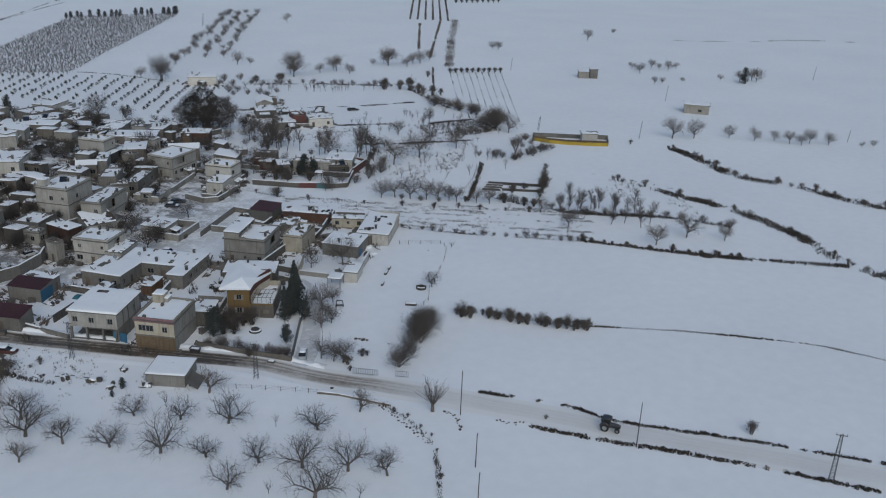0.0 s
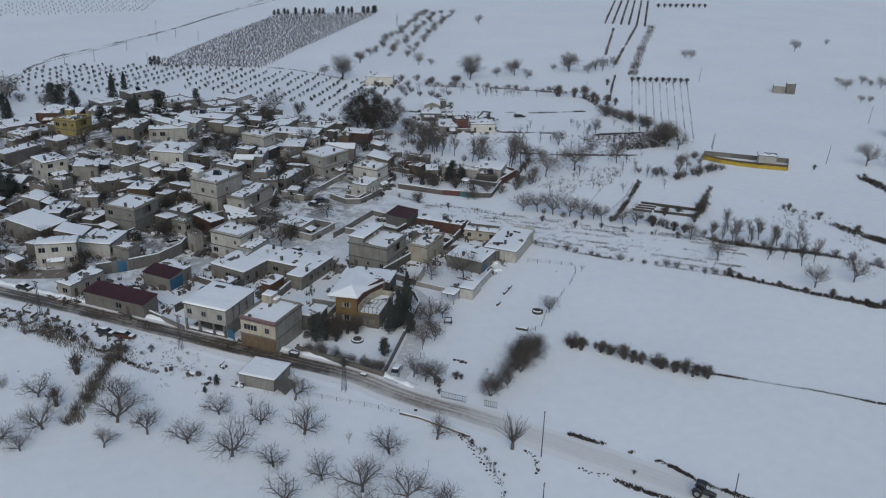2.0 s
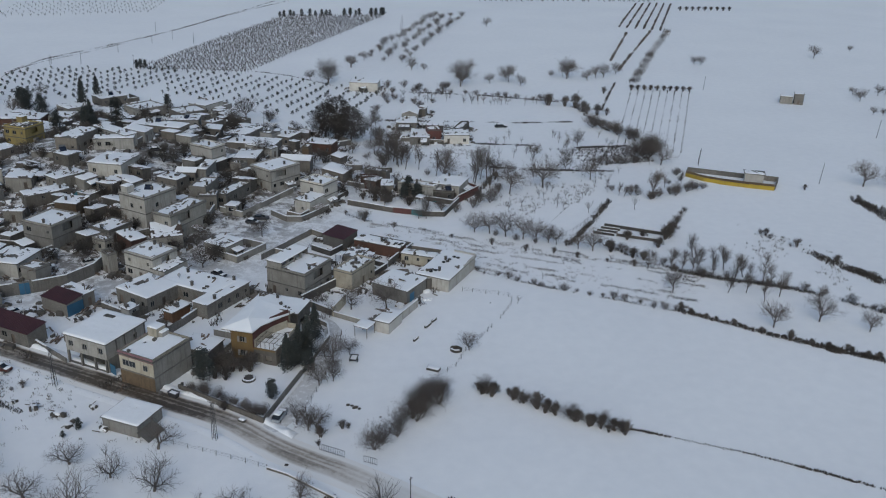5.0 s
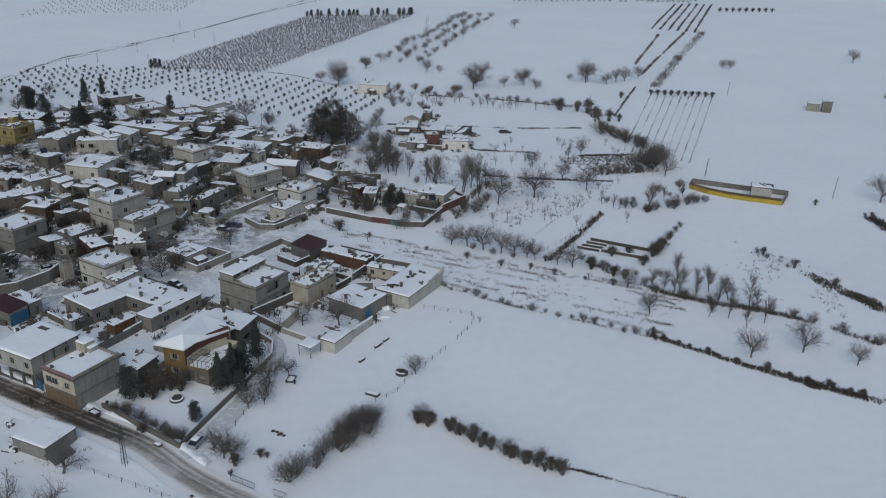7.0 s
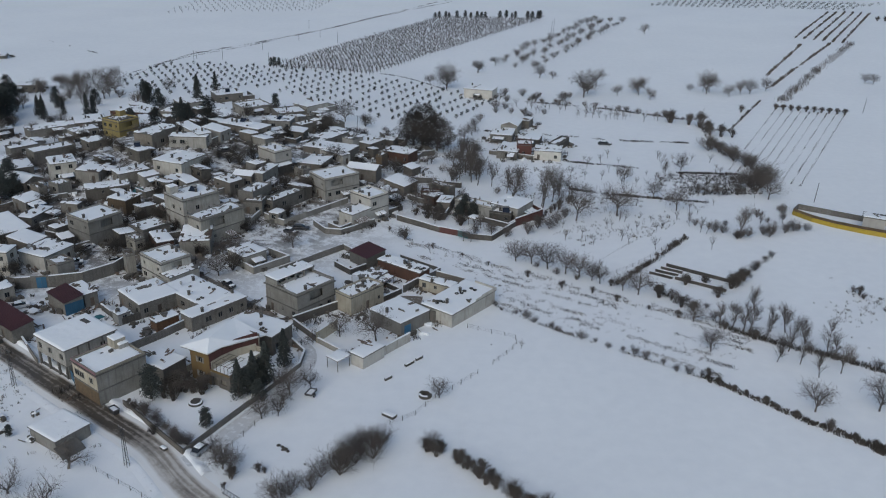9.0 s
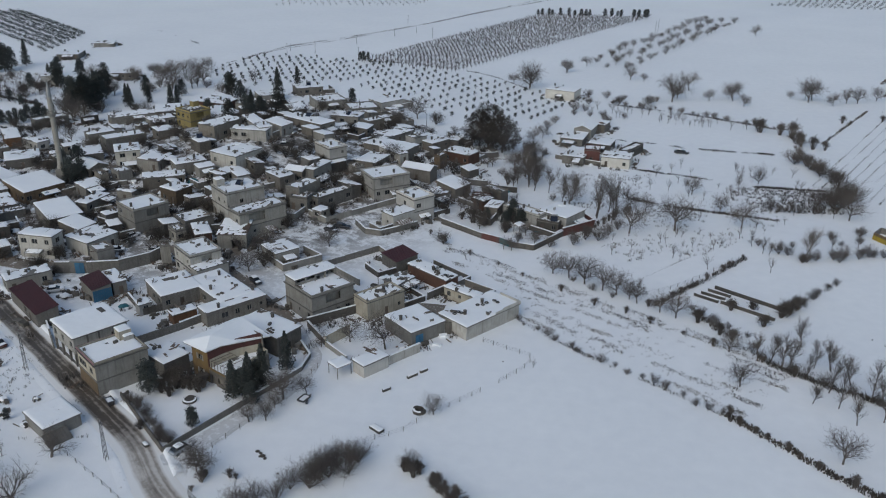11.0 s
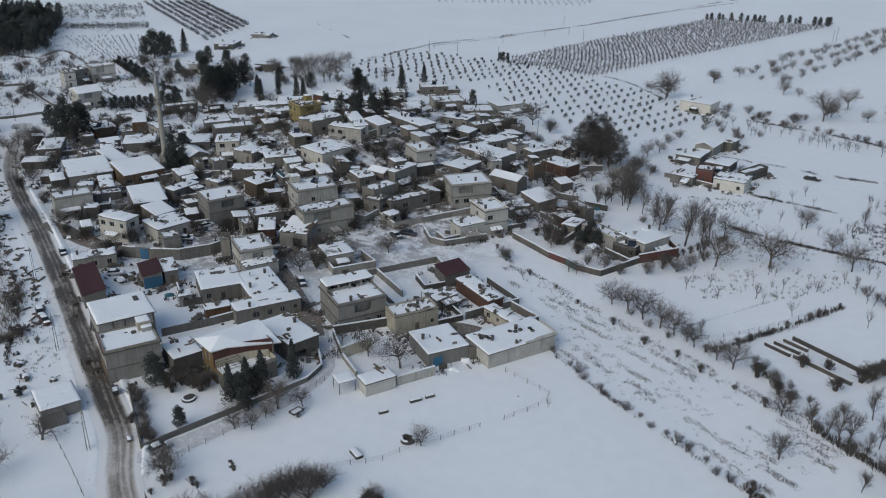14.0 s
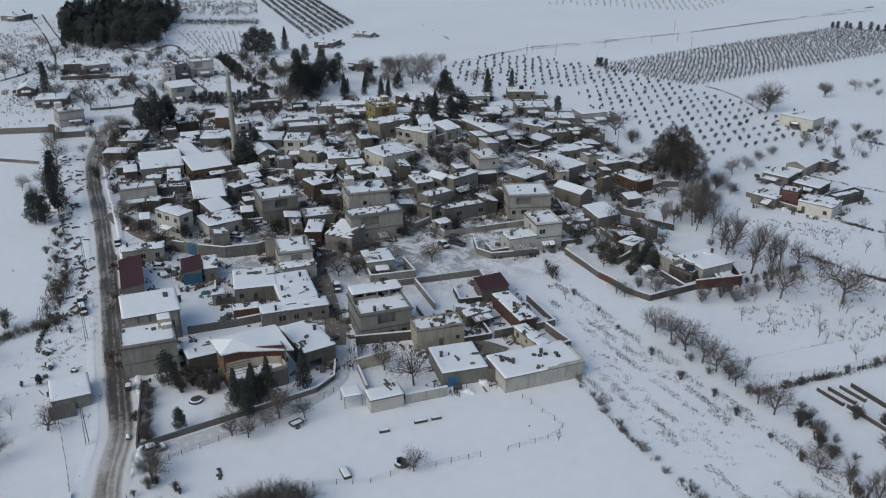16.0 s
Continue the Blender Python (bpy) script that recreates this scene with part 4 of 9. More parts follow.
def pine(seed, height, wide, lumps, cards, leaf, label):
    """A broad dark evergreen: many uneven clumps of needles round a forked stem."""
    rng = random.Random(seed)
    trunk, crown = Mesh(), Mesh()
    trunk.tube([(0, 0, -0.2), (0.1, 0, height * 0.45), (0, 0.1, height * 0.85)], [0.2, 0.13, 0.04], 6)
    for k in range(lumps):
        u = (k + rng.random()) / lumps
        a = 2.4 * k + rng.uniform(-0.6, 0.6)
        r = wide * (1 - u) ** 0.45 * min(1.0, 0.55 + 1.6 * u) * rng.uniform(0.25, 0.95)
        z = height * (0.14 + 0.8 * u) + rng.uniform(-0.3, 0.3)
        c = (math.cos(a) * r, math.sin(a) * r, z)
        trunk.tube([(0, 0, z * 0.8), c], [0.06, 0.02], 3, False)
        s = wide * rng.uniform(0.26, 0.44)
        leaf_cards(crown, rng, c, (s, s, s * 0.75), cards, leaf)
    ob = thing("evergreen_tree", pose(0, -900, -60), label, "tree")
    part("trunk", trunk, BARK, ob)
    part("crown", crown, NEEDLE, ob, "dense dark foliage")
    return ob


def grove(name, kinds, spots, rng, label, category):
    """Many far trees of one kind as one mesh each for stems and crowns."""
    kept = {}
    for x, y, h in spots:
        model, tall = rng.choice(kinds)
        k = h / tall * 1.05
        m = at_ground(x, y, rng.uniform(0, 360)) @ Matrix.Diagonal((k * rng.uniform(0.9, 1.15), k * rng.uniform(0.9, 1.15), k, 1))
        rows = np.array(m)
        for o in model.children:
            me = o.data
            if me.name not in kept:
                co = np.empty(len(me.vertices) * 3)
                me.vertices.foreach_get("co", co)
                kept[me.name] = (co.reshape(-1, 3), [tuple(f.vertices) for f in me.polygons], me.materials[0], o.name.split(".")[0])
            co, faces, mat, kind = kept[me.name]
            out = kept.setdefault(("out", kind), [Mesh(), mat])
            n = len(out[0].v)
            out[0].v += (co @ rows[:3, :3].T + rows[:3, 3]).tolist()
            out[0].f += [tuple(i + n for i in f) for f in faces]
    ob = thing(name, Matrix.Identity(4), label, category, kind="stuff")
    for key, val in kept.items():
        if key[0] == "out":
            part(key[1], val[0], val[1], ob)


def plant(kinds, spots, rng, group=""):
    """Sets copies of the given model trees at (x, y, height)."""
    for x, y, h in spots:
        model, tall = rng.choice(kinds)
        k = h / tall * 1.05
        m = at_ground(x, y, rng.uniform(0, 360)) @ Matrix.Diagonal((k * rng.uniform(0.92, 1.1), k * rng.uniform(0.92, 1.1), k, 1))
        ob = copy_thing(model, m)
        tagged(ob, group=group)


def forget(models):
    for model, _ in models:
        for o in (*model.children_recursive, model):
            bpy.data.objects.remove(o)


trees = random.Random(5)
WALNUT = [(bare_tree(s, 6.0, (1.2, 2.5, 1.8, 1.1, 0.65), 0.24, (1.15, 0.8, 0.85, 0.85), (5, 7, 5, 3), (0.3, 0.12, 0.08, 0.05), "bare walnut tree with a short trunk and spreading crown", thin=(0.52, 0.42, 0.36, 0.6)), 6.0) for s in (1, 2, 3, 4)]
ROUND = [(bare_tree(s, 7.0, (2.6, 2.6, 1.7, 1.0, 0.6), 0.17, (1.15, 0.85, 0.9, 0.9), (9, 6, 5, 3), (0.2, 0.05, 0.04, 0.0), "bare round-crowned tree standing in snow", first=0.32), 7.0) for s in (11, 12, 13, 14, 15)]
POPLAR = [(bare_tree(s, 9.0, (6.5, 2.4, 1.3, 0.7), 0.15, (0.75, 0.6, 0.7), (20, 8, 5), (0.45, 0.3, 0.2), "tall bare poplar with upright branches", thin=(0.32, 0.45, 0.5, 0.6), first=0.2), 9.0) for s in (21, 22, 23, 24)]
SAPLING = [(bare_tree(s, 3.5, (1.1, 1.3, 0.8), 0.05, (0.6, 0.7), (6, 5), (0.4, 0.3), "thin bare sapling in the snow", "sapling"), 3.5) for s in (31, 32, 33)]
POLLARD = [(bare_tree(41, 6.0, (1.5, 3.2, 1.1), 0.28, (0.75, 0.25), (38, 5), (0.5, 0.3), "pollarded tree with a fan of straight shoots", thin=(0.13, 0.5)), 6.0)]
THICKET = [(bare_tree(s, 5.0, (0.25, 2.6, 1.6, 0.9, 0.5), 0.12, (0.85, 0.6, 0.7, 0.8), (11, 7, 5, 3), (0.5, 0.3, 0.2, 0.1), "low many-stemmed leafless thicket bush", "thicket"), 5.0) for s in (45, 46, 47)]
DARKTHICKET = [(bare_tree(s, 5.0, (0.6, 2.4, 1.6, 0.9, 0.5), 0.12, (0.9, 0.7, 0.8, 0.8), (11, 8, 6, 3), (0.45, 0.25, 0.15, 0.1), "dark tangled leafless yard tree", "thicket", first=0.3, twig=SCRUB), 5.0) for s in (48, 49)]
CONIFER = [(conifer(s, 8.0, 2.1, NEEDLE, "dark conifer with drooping branches in snow"), 8.0) for s in (51, 52)]
PINE = [(pine(s, 9.0, 3.3, 44, 60, 0.5, "dark broad pine with an uneven full crown"), 9.0) for s in (61, 62, 63)]
FARPINE = [(pine(s, 11.0, 3.6, 30, 24, 0.9, "far dark pine"), 11.0) for s in (64, 65, 66)]
CYPRESS = [(conifer(s, 12.0, 1.9, NEEDLE, "tall narrow dark cypress tree", "round", 0.0, 0.4, 3600), 12.0) for s in (71, 72)]
plant(WALNUT, [(-92.7, 117.8, 6.7), (-92.7, 123.6, 7.1), (-87.5, 112.7, 6.1), (-80.8, 108.3, 6.1), (-75.2, 116.1, 5.2), (-73.8, 102.9, 7.2), (-68.3, 111.1, 4.7), (-61.2, 106.2, 6.7), (-67.4, 98.2, 4.7), (-60.2, 92.8, 5.5), (-67.0, 88.4, 5.3), (-48.0, 97.1, 5.8), (-39.0, 99.0, 5.4), (-54.4, 88.3, 6.6), (-48.2, 84.0, 6.6), (-43.0, 80.0, 6.0), (-55.8, 79.9, 7.4), (-61.3, 117.5, 6.0), (-94.5, 110.5, 4.4), (-115.0, 135.3, 3.1), (-107.1, 130.1, 4.9), (-105.1, 118.7, 5.8), (-111.6, 116.0, 5.1), (-107.9, 112.8, 3.4)], trees, 'walnut orchard by the road')
plant(POLLARD, [(-27.1, 93.1, 6.6)], trees)
plant(SAPLING, [(-54.2, 101.3, 2.9), (-61.6, 84.5, 2.7), (-49.5, 77.0, 3.0), (-69.5, 116.2, 3.0), (38.5, 223.7, 3.7), (46.7, 230.9, 3.4), (33.4, 220.6, 3.7), (49.0, 221.3, 4.2), (57.1, 215.6, 4.1), (74.6, 274.1, 4.3), (69.6, 272.7, 3.5), (72.5, 216.2, 4.1), (103.2, 284.7, 3.6), (46.5, 273.9, 4.3), (58.0, 270.4, 3.5), (62.1, 267.7, 3.8), (71.0, 275.1, 3.1), (42.2, 277.3, 3.2), (15.5, 272.4, 3.9), (17.6, 283.5, 3.2), (26.5, 378.2, 4.5), (31.2, 373.2, 4.5), (36.9, 368.5, 4.4), (43.1, 368.9, 4.4), (51.7, 369.4, 4.9), (68.9, 355.9, 3.8), (48.1, 178.7, 2.8), (16.6, 160.0, 2.3), (-36.2, 157.2, 2.8), (-3.4, 210.3, 3.2)], trees)
plant(SAPLING, [(17.7, 277.1, 4.0), (14.4, 277.7, 4.1), (26.0, 270.3, 3.6)], trees)
plant(ROUND, [(7.4, 319.9, 6.5), (10.3, 326.7, 5.8), (10.6, 281.7, 7.3), (8.8, 271.9, 7.5), (21.6, 254.5, 8.7), (38.7, 254.8, 7.9), (65.0, 404.3, 6.1), (79.8, 400.5, 6.0), (-183.3, 388.6, 7.5), (-177.5, 396.4, 7.0), (-167.4, 392.4, 9.3), (-161.3, 420.9, 6.2), (-149.3, 380.7, 6.5), (-156.7, 367.4, 7.1), (-194.4, 373.2, 10.2), (-180.5, 381.5, 7.5), (-177.2, 398.5, 6.9), (-178.4, 330.2, 9.8), (-172.8, 316.0, 10.6), (-164.5, 309.7, 8.1), (-176.6, 356.2, 7.7), (-164.5, 363.4, 6.4), (-174.6, 193.6, 5.1), (-170.4, 197.9, 6.3), (-162.8, 193.6, 5.3), (-165.6, 190.9, 5.0), (-200.3, 224.0, 8.0), (-188.3, 216.4, 8.2)], trees)
plant(ROUND, [(-211.5, 233.2, 6.3), (-180.1, 273.5, 6.6), (-183.4, 281.3, 5.6), (-155.4, 285.5, 6.6), (-371.3, 346.3, 7.6), (-361.2, 333.7, 5.9), (-338.0, 330.0, 7.2), (-253.1, 276.4, 6.7), (-259.3, 284.3, 6.1), (-197.8, 249.8, 7.4), (-198.4, 245.2, 6.3), (-192.9, 244.3, 7.3), (-198.1, 254.0, 6.0), (-340.3, 304.2, 9.7), (-318.6, 287.6, 7.9), (-325.1, 298.1, 6.8), (-242.9, 332.9, 4.8), (-295.5, 338.8, 6.2), (-297.4, 345.9, 5.7), (-296.8, 354.6, 5.2), (-242.4, 300.4, 4.0), (-154.7, 276.7, 5.4), (-169.1, 391.3, 8.1), (-5.6, 242.3, 5.5), (-9.4, 244.1, 4.8), (-17.9, 247.3, 5.7), (-13.3, 245.9, 4.9), (5.4, 218.9, 4.0), (7.5, 218.5, 4.0), (-9.6, 257.3, 5.8)], trees)
plant(ROUND, [(13.2, 223.5, 4.3), (-3.7, 261.2, 4.7), (-11.8, 265.5, 4.3), (-167.0, 381.4, 8.8), (-157.8, 373.3, 11.6), (-150.3, 377.1, 10.8), (-149.3, 388.3, 10.2), (-171.0, 404.6, 7.9), (-166.7, 407.4, 8.0), (-159.4, 405.4, 9.3), (-40.4, 343.1, 9.3), (-12.4, 324.1, 6.7), (-127.2, 395.6, 6.5), (56.5, 160.0, 6.4), (69.9, 137.9, 6.7), (82.2, 138.6, 7.4), (18.8, 206.2, 6.2), (22.8, 204.6, 6.6), (26.6, 201.6, 7.6), (30.8, 198.9, 7.2), (34.0, 197.0, 6.4), (36.9, 195.2, 5.0)], trees)
plant(ROUND, [(38.6, 193.4, 5.3), (43.5, 189.7, 5.4), (46.8, 187.4, 6.7), (56.4, 173.7, 5.6), (81.4, 286.7, 6.9), (51.1, 240.3, 11.4), (38.5, 236.0, 9.5), (70.0, 245.9, 8.9), (101.7, 257.5, 8.3), (73.0, 419.6, 9.8), (66.4, 403.2, 7.9), (90.1, 402.5, 9.3), (93.5, 393.5, 6.5), (123.1, 407.2, 11.2), (16.7, 445.1, 7.2), (0.3, 407.0, 12.7), (47.1, 436.2, 7.4), (53.4, 434.0, 4.5), (129.0, 577.6, 7.2), (132.2, 401.9, 6.6), (139.4, 408.3, 8.0), (144.1, 408.6, 7.5), (213.1, 432.3, 5.6), (210.0, 434.7, 5.1), (153.9, 415.4, 6.8), (53.9, 387.5, 4.6), (116.5, 412.8, 3.8)], trees)
plant(ROUND, [(-28.7, 140.7, 6.5), (-32.4, 132.6, 5.3), (-37.7, 120.1, 5.0), (-35.9, 117.9, 5.3), (-34.4, 116.6, 5.6), (-0.3, 140.5, 4.3), (90.7, 132.2, 5.4), (65.5, 257.6, 6.1), (59.1, 272.3, 6.3), (44.0, 254.5, 5.6), (-29.5, 167.0, 3.7), (-14.0, 162.2, 8.1), (-21.9, 163.9, 6.1), (-27.2, 160.8, 3.8), (-37.4, 162.3, 4.6), (-25.0, 143.2, 4.2), (-30.2, 143.2, 4.2), (-29.6, 133.6, 4.6), (-29.3, 137.6, 3.5), (-56.7, 205.2, 6.2), (-55.1, 193.6, 5.9), (-39.8, 211.5, 6.1), (-36.1, 277.0, 7.4), (-19.1, 275.7, 5.3), (-45.0, 327.1, 8.4), (-104.3, 289.6, 5.5), (-170.8, 303.1, 5.8), (0.5, 410.4, 12.3), (-7.6, 416.3, 6.1), (16.1, 444.9, 6.5)], trees)
plant(ROUND, [(63.4, 395.5, 12.8), (90.4, 407.3, 8.4), (125.5, 411.2, 10.0), (295.1, 445.4, 8.3), (335.1, 465.7, 4.0), (251.2, 351.5, 4.5), (245.9, 339.0, 6.9), (263.6, 349.0, 5.8), (265.6, 344.6, 4.5), (268.3, 340.1, 7.1), (278.2, 344.0, 3.9), (233.3, 313.7, 4.2), (237.5, 312.2, 3.6), (250.3, 310.7, 3.0), (281.5, 299.4, 7.3), (292.2, 297.1, 8.0), (293.6, 301.5, 6.8), (274.6, 306.7, 3.7), (159.3, 223.9, 9.3), (167.8, 220.4, 8.4), (181.7, 214.6, 5.9), (188.2, 207.1, 6.6), (196.1, 203.8, 4.7), (198.5, 198.1, 5.8), (200.9, 194.3, 5.8), (206.4, 194.8, 6.6), (211.7, 189.8, 6.5), (226.4, 179.9, 3.3), (221.9, 181.8, 2.8)], trees)
plant(POPLAR, [(29.7, 246.1, 13.9), (22.1, 259.1, 10.8), (35.4, 251.3, 10.9), (61.6, 170.7, 7.0), (64.0, 170.2, 6.3), (65.7, 167.7, 8.5), (69.8, 165.3, 5.7), (69.1, 156.1, 5.0), (73.0, 160.5, 8.0), (75.4, 150.1, 6.4), (80.1, 158.3, 9.0), (81.2, 157.2, 6.4), (8.2, 275.6, 13.6), (10.7, 266.3, 9.5), (82.3, 226.0, 10.1), (39.3, 199.5, 3.9), (6.6, 289.1, 9.1), (72.7, 228.6, 4.8), (70.6, 232.9, 4.8), (74.1, 227.8, 4.3), (91.2, 233.7, 4.9), (98.6, 236.3, 4.9), (2.6, 264.4, 7.6), (15.2, 265.4, 8.5), (8.8, 269.4, 13.9), (5.0, 271.6, 10.0), (19.5, 257.7, 9.4), (33.9, 242.7, 10.2), (33.3, 251.7, 9.0), (29.5, 247.6, 11.9)], trees)
plant(POPLAR, [(5.4, 290.3, 7.1), (74.1, 278.4, 6.6), (71.7, 178.5, 6.5), (67.4, 168.8, 7.2), (72.3, 169.4, 6.4), (75.4, 169.1, 7.7), (77.9, 164.0, 6.9), (73.5, 155.2, 8.5), (80.5, 151.9, 7.4)], trees)
plant(CONIFER, [(-164.7, 344.1, 8.4), (-162.4, 357.2, 7.4), (-143.3, 346.5, 8.2), (-105.8, 365.7, 13.2), (-101.8, 380.7, 11.1), (-93.7, 302.7, 10.7), (-251.7, 408.4, 12.6), (-275.1, 277.2, 13.5), (-159.7, 337.4, 9.7), (-144.3, 342.7, 9.6), (-365.7, 355.5, 6.8), (-219.5, 376.4, 8.3), (-155.5, 346.2, 7.4), (-164.3, 346.1, 6.5), (280.8, 294.8, 3.0)], trees)
plant(PINE, [(-173.3, 325.5, 14.3), (-174.5, 331.8, 12.9), (-183.4, 334.6, 11.8), (-211.7, 369.4, 10.3), (-132.5, 251.5, 8.8), (-139.2, 253.3, 7.3), (-96.5, 318.6, 8.2), (-203.8, 297.9, 5.2), (-200.2, 300.1, 5.2), (-196.2, 302.5, 5.2), (-192.2, 304.9, 5.2), (-188.8, 308.0, 5.2), (-186.0, 311.8, 5.3), (-183.9, 315.4, 4.8), (4.3, 235.7, 4.3), (5.2, 239.3, 4.3), (-1.1, 240.5, 3.4), (-120.9, 326.3, 6.9), (-106.6, 311.8, 7.7), (-95.0, 300.9, 8.9), (-192.4, 349.4, 8.7), (-185.1, 334.6, 7.5), (-207.5, 383.5, 9.4), (-219.3, 361.3, 6.8)], trees)
plant(PINE, [(-188.5, 255.4, 12.7), (-184.4, 257.8, 13.1), (-183.7, 262.6, 10.7), (-206.0, 267.8, 8.9), (-207.8, 276.6, 10.2), (-196.6, 273.4, 10.0), (-179.8, 337.8, 9.9), (-174.7, 337.2, 12.3), (-180.1, 350.2, 11.4), (-180.2, 356.7, 10.3), (-192.5, 377.3, 9.5), (-208.8, 367.6, 8.1), (-260.7, 388.4, 11.2), (-257.1, 390.6, 14.1), (-253.1, 393.0, 12.9), (-253.0, 398.4, 10.7), (-262.0, 370.4, 4.6), (-253.1, 364.2, 5.1), (-244.5, 358.3, 6.1), (-175.6, 340.3, 12.9), (-182.5, 342.4, 11.5), (-223.4, 390.1, 8.5), (-146.8, 178.0, 9.1), (-144.8, 179.2, 8.3), (-207.6, 297.9, 5.2), (-202.2, 298.9, 5.7), (-198.9, 302.0, 5.2), (-195.5, 305.1, 5.2), (-190.8, 306.8, 5.7), (-189.4, 312.1, 6.2)], trees)
plant(PINE, [(-186.6, 316.0, 5.8), (-231.2, 346.9, 7.5), (-224.7, 343.7, 6.9), (-213.3, 336.9, 5.2), (-204.7, 331.7, 4.6), (-195.7, 328.3, 4.0), (-188.1, 326.8, 3.5), (-75.1, 126.1, 2.3), (-77.4, 124.0, 1.4), (-90.2, 457.5, 4.7), (-88.2, 459.2, 4.1), (-92.3, 458.9, 4.1), (-85.8, 308.4, 10.7), (-126.4, 364.7, 9.7), (-121.0, 360.7, 8.2), (-130.8, 373.0, 8.9), (-166.6, 365.5, 7.3), (-148.2, 361.6, 7.2), (-72.0, 361.9, 6.5), (280.1, 295.0, 8.5)], trees)
plant(CONIFER, [(-38.0, 139.6, 7.8), (-35.6, 141.6, 8.6), (-33.6, 143.6, 9.4), (-31.4, 150.8, 8.4)], trees, 'dark conifers along the lane wall')
plant(PINE, [(-54.2, 138.6, 6.8), (-36.6, 140.4, 5.6), (-34.6, 143.0, 6.2), (-41.6, 129.4, 4.2), (-34.0, 138.0, 4.6)], trees, 'dark evergreens in the garden')
plant(PINE, [(-129.6, 241.0, 8.2), (-127.4, 243.6, 7.0)], trees, 'dark evergreens by the minaret')
plant(CYPRESS, [(-148.8, 186.8, 17.6), (-152.8, 188.6, 13.6)], trees)
plant(THICKET, [(14.2, 348.2, 3.9), (11.6, 339.2, 4.3), (27.3, 382.0, 3.7), (25.5, 369.5, 3.6), (35.4, 394.8, 4.3), (33.6, 354.0, 3.9), (27.9, 361.7, 3.1), (21.5, 361.8, 3.1), (39.1, 386.6, 3.3), (3.7, 281.5, 3.3), (3.5, 273.2, 2.9), (11.8, 302.9, 3.1), (-164.4, 374.7, 4.7), (-144.6, 379.5, 4.7), (-133.9, 370.6, 6.1), (-128.3, 364.9, 5.5), (-164.0, 365.6, 4.6), (-179.4, 356.4, 5.0), (-121.6, 366.5, 5.0), (-167.5, 328.5, 5.1), (-181.0, 325.6, 9.3), (-173.2, 317.9, 8.2), (23.9, 202.4, 2.2), (28.5, 198.4, 2.2), (33.0, 195.2, 2.1), (-147.4, 205.6, 4.7)], trees)
plant(THICKET, [(-163.8, 224.1, 4.6)], trees)

